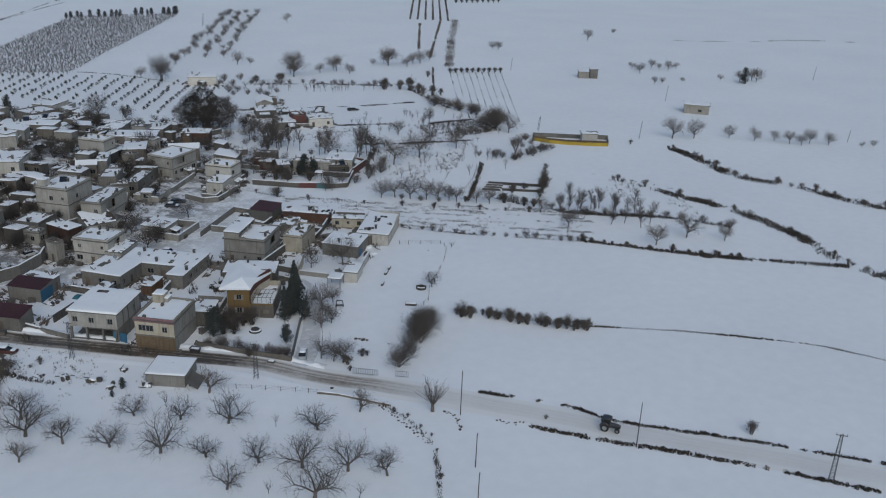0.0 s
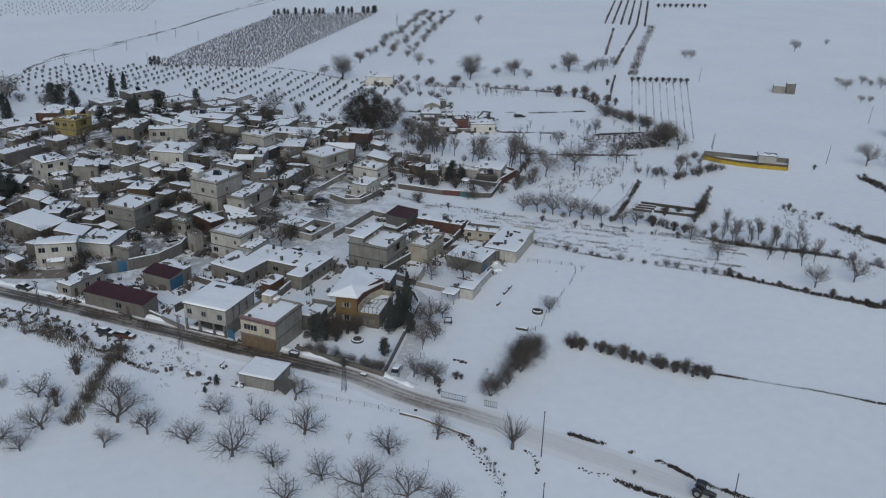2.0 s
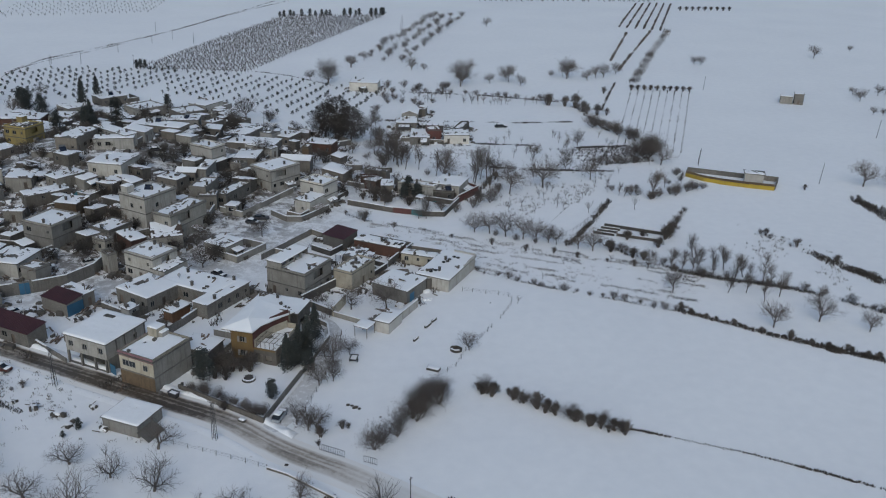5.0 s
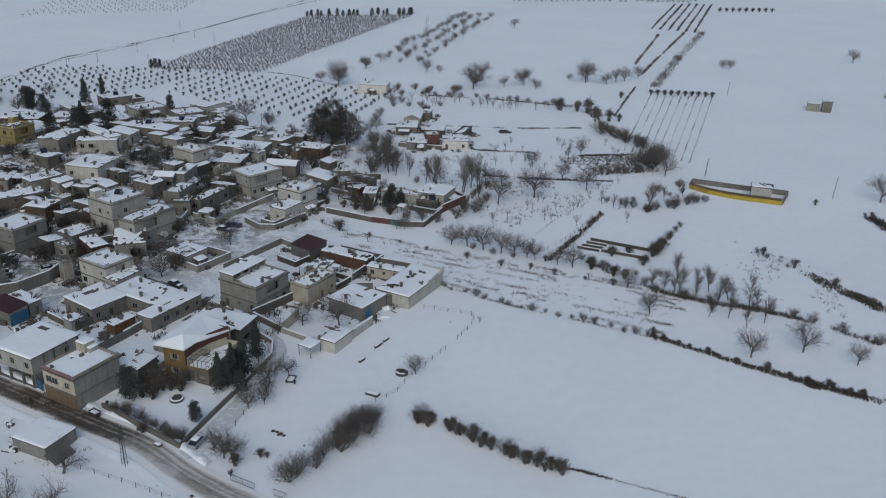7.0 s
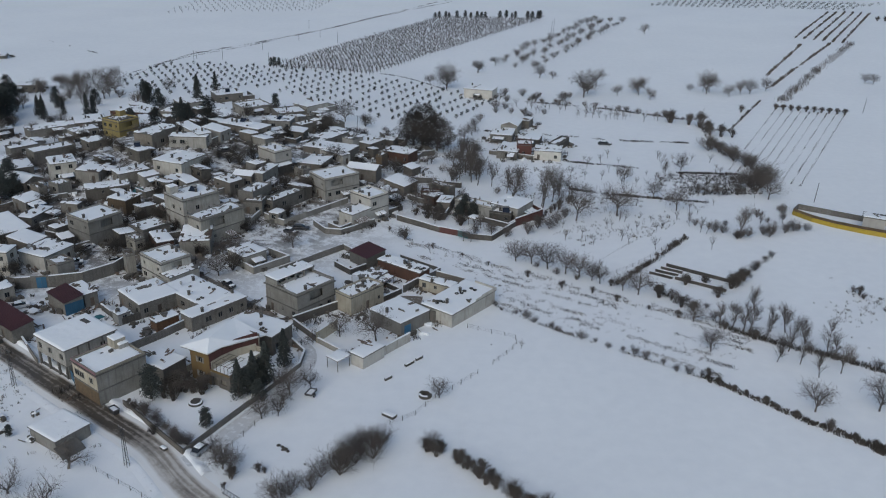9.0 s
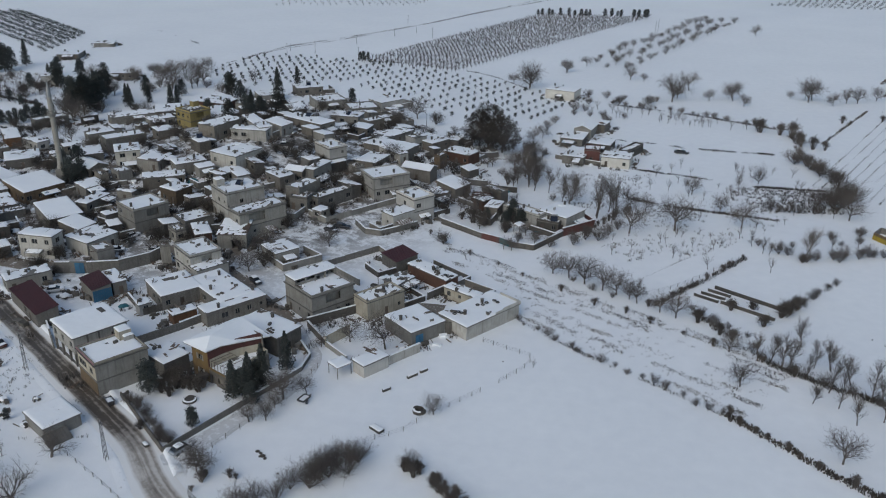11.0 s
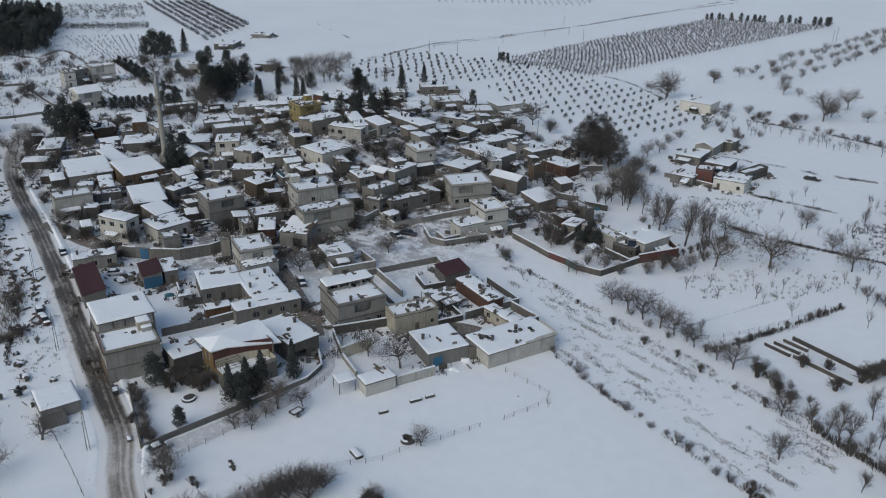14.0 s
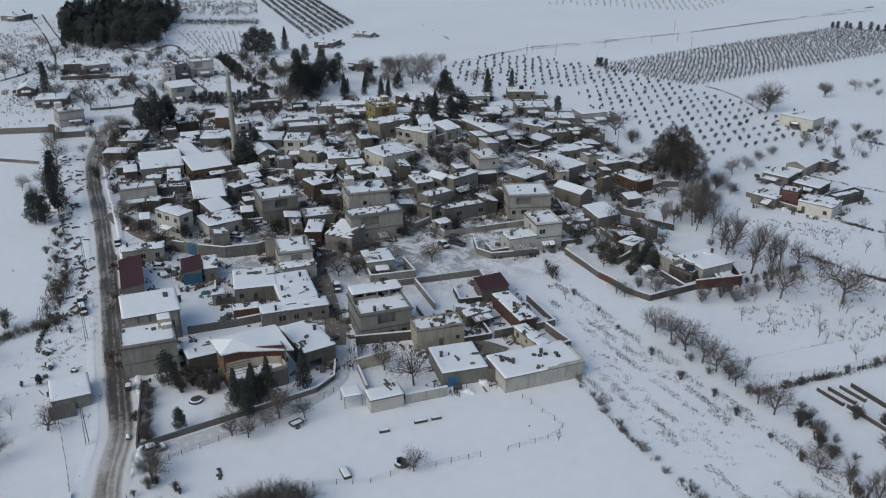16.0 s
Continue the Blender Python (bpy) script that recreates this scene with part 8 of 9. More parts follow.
# ---- fences ----
def fence(points, step, h, label):
    ob = thing("fence", Matrix.Identity(4), label, "fence")
    line = smooth_line(points, step)
    post = Mesh()
    post.tube([(0, 0, -0.2), (0, 0, h)], [0.06, 0.05], 5)
    data = post.data("post", WOOD)
    for p in line:
        part("post", data, None, ob, at=pose(p.x, p.y, gz(p.x, p.y), bushes.uniform(-5, 5), bushes.uniform(-5, 5), 0))
    for z in (0.35, 0.7, h - 0.08):
        wire = Mesh()
        wire.tube([(p.x, p.y, gz(p.x, p.y) + z) for p in line], [0.012] * len(line), 3, False)
        part("wire", wire, DARKMETAL, ob)


fence([(5.6, 168.8), (10.7, 166.4), (15.7, 164.0), (14.9, 159.6), (10.4, 153.2)], 2.2, 1.1, "sagging wire fence on wooden posts in snow")
fence([(7.2, 149.4), (2.1, 143.4), (-1.1, 140.3), (-4.7, 134.5), (-9.1, 131.4), (-12.0, 129.0)], 2.6, 1.1, "wire fence on wooden posts by the well")
fence([(-36.6, 122.2), (-31.9, 133.2), (-27.8, 143.6), (-25.6, 152.4)], 2.6, 1.2, "wire fence on wooden posts along the lane")
fence([(-62.5, 120.5), (-51.7, 113.7), (-43.5, 108.2)], 2.4, 1.0, "wire fence on wooden posts edging the orchard")
fence([(38.9, 196.7), (46.9, 202.2), (56.2, 211.7), (63.9, 221.9)], 2.6, 1.1, "wire fence on wooden posts round a plot")


def gate(points, label):
    ob = thing("metal_gate", Matrix.Identity(4), label, "gate")
    for (ax, ay), (bx, by) in zip(points, points[1:]):
        n = max(2, int(math.hypot(bx - ax, by - ay) / 0.35))
        for k in range(n + 1):
            x, y = ax + (bx - ax) * k / n, ay + (by - ay) * k / n
            b = Mesh()
            b.tube([(x, y, gz(x, y) - 0.1), (x, y, gz(x, y) + 1.5)], [0.03, 0.03], 4)
            part("bar", b, DARKMETAL, ob)
        r = Mesh()
        for z in (0.3, 1.4):
            r.tube([(ax, ay, gz(ax, ay) + z), (bx, by, gz(bx, by) + z)], [0.035, 0.035], 4)
        part("rail", r, DARKMETAL, ob)


gate([(-34.5, 111.6), (-30.6, 108.6)], "dark iron railing beside the road")
gate([(-27.6, 106.8), (-25.6, 105.4)], "dark iron gate at the field entrance")


# ---- poles ----
def lattice_pole(x, y, h, turn):
    ob = thing("lattice_pole", at_ground(x, y, turn), "narrow steel lattice power pole in snow", "power pole", "lattice poles along the road")
    w = 0.42
    for sx in (-1, 1):
        for sy in (-1, 1):
            leg = Mesh()
            leg.tube([(sx * w, sy * w * 0.6, -0.2), (sx * w * 0.45, sy * w * 0.3, h)], [0.05, 0.04], 4)
            part("leg", leg, DARKMETAL, ob)
    n = int(h / 0.7)
    rungs = Mesh()
    for k in range(n):
        z = 0.5 + k * 0.7
        s = 1 - 0.55 * z / h
        for sy in (-1, 1):
            rungs.tube([(-w * s, sy * w * 0.6 * s, z), (w * s, sy * w * 0.6 * s, z)], [0.028, 0.028], 3, False)
            rungs.tube([(-w * s, sy * w * 0.6 * s, z), (w * s * 0.97, sy * w * 0.6 * s, z + 0.7)], [0.02, 0.02], 3, False)
    part("rungs", rungs, DARKMETAL, ob)
    arm = Mesh()
    arm.beam((-0.9, 0, h - 0.2), (0.9, 0, h - 0.2), 0.1, 0.1)
    part("crossarm", arm, DARKMETAL, ob)
    for x0 in (-0.8, 0, 0.8):
        i = Mesh()
        i.tube([(x0, 0, h - 0.1), (x0, 0, h + 0.2)], [0.05, 0.07], 6)
        part("insulator", i, WALLS["white"], ob)


def wood_pole(x, y, h, lean=0.0):
    ob = thing("utility_pole", at_ground(x, y) @ pose(0, 0, 0, lean, 0, 40), "plain dark utility pole standing in snow", "utility pole", "wooden poles in the fields")
    s, a = Mesh(), Mesh()
    s.tube([(0, 0, -0.3), (0, 0, h)], [0.1, 0.065], 7)
    part("shaft", s, DARKMETAL, ob)
    a.beam((-0.35, 0, h - 0.35), (0.35, 0, h - 0.35), 0.08, 0.08)
    part("crossarm", a, WOOD, ob)


for x, y, h, turn in ((-51.9, 118.3, 7.6, -38), (-81.5, 142.0, 8.0, -38), (21.1, 44.4, 9.4, -44), (-111.0, 165.5, 8.0, -38)):
    lattice_pole(x, y, h, turn)
for x, y, h in ((-23.1, 89.8, 9.2), (-1.0, 67.1, 9.1), (-29.0, 75.3, 6.7), (-34.5, 66.0, 7.0), (-226.0, 270.0, 8.6)):
    wood_pole(x, y, h)
for x, y, h in [(-136, 475, 4.1), (-121, 472, 7.0), (-106, 505, 5.0), (-90, 536, 4.6), (-79, 550, 4.7), (-94, 461, 6.4), (70, 581, 8.3), (-155, 411, 8.0), (-66, 532, 6.0), (-91, 584, 5.8), (-135, 466, 6.0), (68, 576, 7.9), (182, 373, 6.7), (123, 413, 6.5), (207, 278, 7.6), (146, 229, 7.4), (115, 255, 6.6), (224, 190, 5.2), (329, 289, 7.5), (116, 257, 5.2), (-34.1, 327.5, 6.2)]:
    wood_pole(x, y, h, 4.0)


# ---- vehicles ----
def hull(me, stations):
    """A car body lofted through cross-sections (x, half width, z low, z high)."""
    n0 = len(me.v)
    for x, w, z0, z1 in stations:
        r = 0.12
        me.v += [(x, -w + r, z0), (x, -w, z0 + r), (x, -w, z1 - r), (x, -w + r, z1), (x, w - r, z1), (x, w, z1 - r), (x, w, z0 + r), (x, w - r, z0)]
    for i in range(len(stations) - 1):
        for k in range(8):
            a, b = n0 + i * 8 + k, n0 + i * 8 + (k + 1) % 8
            me.f.append((a, a + 8, b + 8, b))
    me.f += [tuple(n0 + k for k in range(8)), tuple(n0 + (len(stations) - 1) * 8 + 7 - k for k in range(8))]


def wheel(parent, x, y, r, wide):
    t, rim = Mesh(), Mesh()
    t.tube([(x, y - wide / 2, r), (x, y - wide * 0.35, r), (x, y + wide * 0.35, r), (x, y + wide / 2, r)], [r * 0.9, r, r, r * 0.9], 14)
    w = part("wheel", t, RUBBER, parent)
    rim.tube([(x, y - wide / 2 - 0.012, r), (x, y + wide / 2 + 0.012, r)], [r * 0.55, r * 0.55], 10)
    part("rim", rim, METAL, w)


def car(x, y, turn, paint, label, snowy=True, long=4.2):
    ob = thing("car", at_ground(x, y, turn), label, "car")
    k = long / 4.2
    body, cabin, snow = Mesh(), Mesh(), Mesh()
    hull(body, [(-2.1 * k, 0.74, 0.38, 0.82), (-2.0 * k, 0.82, 0.28, 0.92), (-0.9 * k, 0.85, 0.26, 0.95), (0.9 * k, 0.85, 0.26, 0.93), (1.8 * k, 0.82, 0.28, 0.84), (2.1 * k, 0.7, 0.36, 0.7)])
    part("body", body, CARPAINT[paint], ob)
    hull(cabin, [(-1.75 * k, 0.66, 0.9, 1.0), (-1.2 * k, 0.7, 0.9, 1.44), (0.2 * k, 0.7, 0.9, 1.46), (1.05 * k, 0.68, 0.9, 1.0)])
    part("cabin_glass", cabin, GLASS, ob, "dark car windows")
    top = Mesh()
    top.box(-1.15 * k, -0.62, 1.45, 0.2 * k, 0.62, 1.5)
    part("roof", top, CARPAINT[paint], ob)
    if snowy:
        part("snow", snow_cap(1.5 * k, 1.3, 0.14, x, 0.0, 0.2), SNOW_ROOF, ob, "snow on the car roof", True, Matrix.Translation((-0.48 * k, 0, 1.52)))
        part("hood_snow", snow_cap(0.95 * k, 1.4, 0.09, y, 0.1, 0.2), SNOW_ROOF, ob, "snow on the bonnet", True, Matrix.Translation((1.42 * k, 0, 0.93)))
    for sx in (-1.3 * k, 1.3 * k):
        for sy in (-0.76, 0.76):
            wheel(ob, sx, sy, 0.31, 0.2)
    for sy in (-0.6, 0.6):
        l = Mesh()
        l.box(2.02 * k, sy - 0.15, 0.55, 2.12 * k, sy + 0.15, 0.7)
        part("headlight", l, FRAMEPAINT, ob)


car(-40.6, 122.6, 62, "silver", "silver car parked at the corner of the lane")
car(-92.2, 198.5, 20, "silver", "silver car parked on a snowy street")
car(-82.4, 200.0, 25, "white", "white car parked beside a retaining wall")
car(-92.5, 207.4, 70, "white", "white van parked between houses", True, 4.6)
car(-41.9, 220.8, -30, "dark", "dark car under snow on an open square")
car(-39.6, 223.6, 0, "dark", "dark pickup standing on an open square", False, 4.8)
car(-51.2, 187.7, -45, "dark", "dark car in a narrow lane")
car(60.2, 317.0, -8, "dark", "dark pickup standing in a snowy field", True, 5.2)
car(-96.5, 152.6, -38, "dark", "rusty dark car body beside the road", True, 4.4)
car(-92.6, 150.0, -30, "rust", "rusty red car wreck beside the road", True, 4.4)
car(-115.9, 179.6, -38, "dark", "dark snow-topped car parked beside the village road", True)
car(-95.1, 174.8, 30, "white", "white car under snow in a yard")
car(-30.6, 258.7, 20, "white", "white car under snow between houses")
car(-70.1, 269.4, 10, "dark", "dark car under snow in a yard")


def tractor(x, y, turn):
    ob = thing("tractor", at_ground(x, y, turn) @ pose(0, 0, 0.1), "dark farm tractor with a cab on the snowy road", "tractor")
    hood, cab, glass, roof = Mesh(), Mesh(), Mesh(), Mesh()
    hull(hood, [(-1.4, 0.4, 0.6, 1.1), (-0.2, 0.42, 0.6, 1.45), (1.2, 0.36, 0.65, 1.42), (1.75, 0.32, 0.7, 1.25)])
    part("hood", hood, CARPAINT["dark"], ob)
    for sx in (-1.35, -0.15):
        for sy in (-0.62, 0.62):
            p = Mesh()
            p.tube([(sx, sy, 1.1), (sx, sy * 0.95, 2.45)], [0.05, 0.05], 5)
            part("cab_post", p, DARKMETAL, ob)
    glass.box(-1.33, -0.6, 1.3, -0.17, 0.6, 2.4)
    part("cab_glass", glass, GLASS, ob)
    hull(roof, [(-1.55, 0.7, 2.42, 2.62), (-0.7, 0.76, 2.42, 2.7), (0.05, 0.7, 2.42, 2.62)])
    part("cab_roof", roof, CARPAINT["dark"], ob)
    for sy in (-1, 1):
        f = Mesh()
        f.tube([(-1.85, sy * 0.85, 1.0), (-1.6, sy * 0.85, 1.5), (-1.0, sy * 0.85, 1.65), (-0.35, sy * 0.85, 1.4)], [0.16, 0.2, 0.2, 0.14], 6)
        part("fender", f, CARPAINT["dark"], ob)
        wheel(ob, -1.0, sy * 0.85, 0.78, 0.42)
        wheel(ob, 1.25, sy * 0.72, 0.48, 0.28)
    e = Mesh()
    e.tube([(0.6, 0.3, 1.4), (0.6, 0.3, 2.3)], [0.05, 0.05], 6)
    part("exhaust", e, DARKMETAL, ob)


tractor(-1.7, 73.2, -49)


# ---- worn tyres weighting down the sheds' roofs ----
def tyre(x, y, z, turn):
    ob = thing("tyre", pose(x, y, z, 0, 0, turn), "worn black tyre lying on a snowy roof", "tyre", "tyres on the farm roofs")
    me = Mesh()
    n, m = 14, 6
    for i in range(n):
        a = math.tau * i / n
        for j in range(m):
            b = math.tau * j / m
            r = 0.36 + 0.13 * math.cos(b)
            me.v.append((r * math.cos(a), r * math.sin(a), 0.11 * math.sin(b)))
    me.f = [(i * m + j, (i + 1) % n * m + j, (i + 1) % n * m + (j + 1) % m, i * m + (j + 1) % m) for i in range(n) for j in range(m)]
    part("tread", me, RUBBER, ob)


for x, y in ((3.2, 178.6), (4.3, 178.9), (5.0, 180.0), (6.6, 181.4), (7.4, 180.6), (-1.2, 173.6), (-0.5, 174.6), (0.2, 174.2)):
    tyre(x, y, gz(3.7, 177.7) + 3.72, x * 40)
for x, y in ((-6.2, 193.2), (-5.4, 192.4), (-4.6, 192.9), (-8.8, 196.4), (-8.0, 197.3)):
    tyre(x, y, gz(-9.8, 196.4) + 3.5, x * 40)


# ---- things standing in the snow ----
def well(x, y):
    ob = thing("well", at_ground(x, y), "round concrete well ring capped with snow", "well")
    r, s = Mesh(), Mesh()
    n = 22
    for k in range(n):
        a, b = math.tau * k / n, math.tau * (k + 1) / n
        o0, o1, i0, i1 = ((q * math.cos(w), q * math.sin(w)) for q, w in ((1.25, a), (1.25, b), (0.85, a), (0.85, b)))
        r.quad((*o0, -0.2), (*o1, -0.2), (*o1, 0.6), (*o0, 0.6))
        r.quad((*o0, 0.6), (*o1, 0.6), (*i1, 0.6), (*i0, 0.6))
        r.quad((*i1, 0.0), (*i0, 0.0), (*i0, 0.6), (*i1, 0.6))
        if k % 11 < 7:
            s.quad((*o0, 0.61), (*o1, 0.61), (*i1, 0.68), (*i0, 0.68))
    part("ring", r, WALLS["dark"], ob)
    part("snow", s, SNOW_ROOF, ob)
    # near-black disc at ground level, in place of the shade down the shaft
    w = Mesh()
    w.tube([(0, 0, -0.1), (0, 0, 0.05)], [0.95, 0.95], 18)
    part("bottom", w, DARKMETAL, ob)


well(-3.0, 141.0)


def cart(x, y, turn):
    ob = thing("cart", at_ground(x, y, turn), "dark metal cart frame standing in snow", "cart")
    f, s = Mesh(), Mesh()
    for a, b in (((-1.1, -0.7), (1.1, -0.7)), ((1.1, -0.7), (1.1, 0.7)), ((1.1, 0.7), (-1.1, 0.7)), ((-1.1, 0.7), (-1.1, -0.7))):
        f.beam((*a, 0.75), (*b, 0.75), 0.14, 0.3)
    f.beam((1.1, 0, 0.7), (2.2, 0, 0.4), 0.1, 0.1)
    part("frame", f, DARKMETAL, ob)
    s.box(-1.0, -0.6, 0.7, 1.0, 0.6, 0.9)
    part("snow", s, SNOW_ROOF, ob)
    for sy in (-0.8, 0.8):
        wheel(ob, -0.2, sy, 0.42, 0.18)


cart(-24.6, 140.4, 70)


def slab_lid(x, y, turn, w, d, label):
    ob = thing("stone_trough", at_ground(x, y, turn), label, "trough")
    b, s = Mesh(), Mesh()
    b.box(-w / 2, -d / 2, -0.2, w / 2, d / 2, 0.5)
    part("body", b, WALLS["dark"], ob)
    part("snow", snow_cap(w, d, 0.18, x, 0.0, 0.25), SNOW_ROOF, ob, "", True, Matrix.Translation((0, 0, 0.5)))


def basin(x, y):
    ob = thing("garden_basin", at_ground(x, y), "low round dark basin in a snowy garden", "basin")
    r, s = Mesh(), Mesh()
    r.tube([(0, 0, -0.2), (0, 0, 0.4)], [1.35, 1.3], 20)
    part("rim", r, WALLS["dark"], ob)
    for k in range(9):
        c, w = math.tau * k / 12 + 2.2, math.tau * (k + 1) / 12 + 2.2
        s.quad(*((q * math.cos(v), q * math.sin(v), z) for q, v, z in ((1.3, c, 0.405), (1.3, w, 0.405), (0.95, w, 0.49), (0.95, c, 0.49))))
    part("snow", s, SNOW_ROOF, ob)


def pavilion(x, y, turn, w, d, h):
    ob = thing("pavilion", at_ground(x, y, turn), "open shelter on posts under a thick snow roof", "shelter")
    for sx in (-1, 1):
        for sy in (-1, 1):
            p = Mesh()
            p.tube([(sx * (w / 2 - 0.2), sy * (d / 2 - 0.2), -0.2), (sx * (w / 2 - 0.2), sy * (d / 2 - 0.2), h)], [0.08, 0.07], 5)
            part("post", p, WOOD, ob)
    r = Mesh()
    r.box(-w / 2, -d / 2, h, w / 2, d / 2, h + 0.12)
    part("roof", r, WOOD, ob)
    part("snow", snow_cap(w, d, 0.26, x, 0.0, 0.4), SNOW_ROOF, ob, "snow lying on the roof", True, Matrix.Translation((0, 0, h + 0.13)))


pavilion(-20.7, 151.4, 50, 3.6, 3.4, 2.4)
pavilion(8.6, 231.4, 50, 2.6, 2.6, 2.2)


def tarp(x, y, turn, w, d, h, z=0.0, material=None):
    ob = thing("tarpaulin", pose(x, y, gz(x, y) + z, 0, 0, turn), "blue-green tarpaulin draped over a heap", "tarpaulin")
    me = Mesh()
    n = 9
    for j in range(n + 1):
        for i in range(n + 1):
            u, v = i / n * 2 - 1, j / n * 2 - 1
            k = max(0.0, 1 - max(abs(u), abs(v)) ** 3)
            me.v.append((u * w / 2, v * d / 2, -0.1 + h * k * (0.85 + 0.3 * noise.noise((u * 2 + x, v * 2 + y, 1.0)))))
    me.f = [(j * (n + 1) + i, j * (n + 1) + i + 1, (j + 1) * (n + 1) + i + 1, (j + 1) * (n + 1) + i) for j in range(n) for i in range(n)]
    part("sheet", me, material or TARP, ob, "", True)


tarp(-94.3, 231.8, 50, 2.5, 2, 1.2)
tarp(-90.1, 241.6, 50, 3, 2.4, 1.4)
tarp(2.9, 264.5, 50, 4, 2.5, 1.4)
tarp(14.0, 233.1, 50, 3, 2, 1.0)
tarp(-76.0, 170.6, 50, 2.4, 1.6, 0.8)
tarp(-77.5, 252.5, 50, 2, 1.6, 1.2)


def sheet_gate(a, b, h, label):
    ob = thing("sheet_gate", Matrix.Identity(4), label, "gate")
    for k in range(2):
        p, q = (Vector((a[0] + (b[0] - a[0]) * u, a[1] + (b[1] - a[1]) * u, 0)) for u in (k / 2 + 0.01, k / 2 + 0.49))
        leaf = Mesh()
        leaf.beam((p.x, p.y, gz(p.x, p.y) + 0.05), (q.x, q.y, gz(q.x, q.y) + 0.05), 0.06, h)
        part("leaf", leaf, BLUEPAINT, ob)


sheet_gate((-8.1, 164.92), (-6.75, 166.42), 2.1, "blue sheet-metal shed door")
sheet_gate((-95.7, 184.62), (-93.5, 185.06), 2.8, "blue sheet-metal gate in a retaining wall")
sheet_gate((-72.8, 146.3), (-70.6, 143.5), 2.1, "blue sheet-metal yard gate")


slab_lid(-9.4, 134.2, -35, 2.6, 1.3, "low concrete trough with snow on top")
slab_lid(-6.5, 152.6, 48, 2.4, 0.5, "low concrete drinking trough in snow")
slab_lid(-10.4, 146.9, 48, 1.8, 0.4, "low concrete drinking trough in snow")
slab_lid(-4.6, 154.8, 48, 1.8, 0.4, "low concrete drinking trough in snow")
slab_lid(-47.2, 122.9, -40, 1.3, 0.8, "small metal bin beside the road")
basin(-45.6, 137.2)


def stone(seed):
    rng = random.Random(seed)
    bm = bmesh.new()
    bmesh.ops.create_icosphere(bm, subdivisions=1, radius=0.5)
    for v in bm.verts:
        v.co *= rng.uniform(0.7, 1.2)
        v.co.z *= 0.7
    me = bpy.data.meshes.new("stone")
    bm.to_mesh(me)
    bm.free()
    me.materials.append(SCRUB)
    ob = new("stone", me)
    ob.matrix_basis = pose(0, -900, -60)
    return tagged(ob, "dark stone lying half buried in snow", "stone")


STONES = [(stone(s), 0.8) for s in (1, 2, 3)]
plant(STONES, [(-27.9, 124.6, 0.7), (-27.2, 124.2, 0.6), (-26.6, 123.5, 0.8), (-26.0, 123.0, 0.6), (-27.0, 123.4, 0.5), (-40.3, 108.6, 0.6), (10.5, 161.5, 0.3), (-22.6, 119.6, 0.4)], bushes)


plant(STONES, along([(-24.9, 92.2), (-24.3, 89.4), (-25.5, 86.0)], 0.4, 0.4, 0.2, 0.5), bushes, "broken stones beside the road")
plant(STONES, along([(-18.0, 85.2), (-16.4, 83.3), (-13.9, 82.3)], 0.4, 0.4, 0.2, 0.5), bushes, "broken stones beside the road")
plant(STONES, along([(-34.9, 99.6), (-33.8, 93.3), (-32.9, 87.1), (-32.6, 84.9)], 0.6, 0.35, 0.2, 0.5), bushes, "stones of the orchard's broken edge")


def heap(seed):
    """A yard heap: planks, blocks and lumps under broken snow."""
    rng = random.Random(seed)
    ob = thing("scrap_heap", pose(0, -900, -60), "heap of planks and blocks under broken snow", "scrap heap")
    for _ in range(5):
        a = rng.uniform(0, math.tau)
        x, y, l = rng.uniform(-0.8, 0.8), rng.uniform(-0.8, 0.8), rng.uniform(0.8, 1.8)
        w = Mesh()
        w.beam((x, y, rng.uniform(0, 0.4)), (x + math.cos(a) * l, y + math.sin(a) * l, rng.uniform(0.1, 0.7)), 0.16, 0.08)
        part("plank", w, WOOD, ob)
    for _ in range(4):
        x, y = rng.uniform(-1, 1), rng.uniform(-1, 1)
        b = Mesh()
        b.box(x, y, -0.1, x + rng.uniform(0.3, 0.8), y + rng.uniform(0.3, 0.8), rng.uniform(0.2, 0.8))
        part("block", b, WALLS["dark"], ob)
    part("snow", snow_cap(1.3, 1.3, 0.25, seed, 0.35, 0.25), SNOW_ROOF, ob, "", True, Matrix.Translation((rng.uniform(-0.4, 0.4), rng.uniform(-0.4, 0.4), 0.4)))
    return ob


HEAPS = [(heap(s), 1.0) for s in (1, 2, 3, 4)]
plant(HEAPS, [(-22.0, 292.2, 0.9), (-29.0, 304.2, 1.1), (-25.0, 242.4, 1.1), (-74.0, 220.8, 1.1), (-97.5, 251.7, 0.8), (-80.3, 314.9, 0.8), (-8.1, 290.8, 1.0), (-96.9, 233.9, 1.3), (-41.7, 168.6, 1.1), (-62.8, 234.7, 1.1), (-54.0, 199.0, 0.9), (-42.7, 314.5, 1.3), (-146.5, 215.8, 1.4), (-123.6, 261.5, 1.4), (-159.6, 214.3, 1.3), (-29.9, 269.8, 1.2), (-84.4, 218.2, 1.2), (-81.6, 168.5, 1.1), (20.5, 248.4, 1.3), (-125.8, 206.3, 1.1), (-108.9, 201.7, 1.2), (-151.2, 261.6, 1.4), (-119.6, 224.0, 1.4), (-129.4, 244.3, 0.8), (-71.1, 286.9, 0.8), (-104.1, 222.5, 0.8), (-3.3, 197.9, 1.2), (-82.2, 238.1, 0.9), (-181.6, 251.3, 1.4), (-27.9, 223.2, 1.1), (-28.3, 233.2, 1.3), (-72.0, 210.4, 1.2)], bushes, "scrap heaps in the yards")
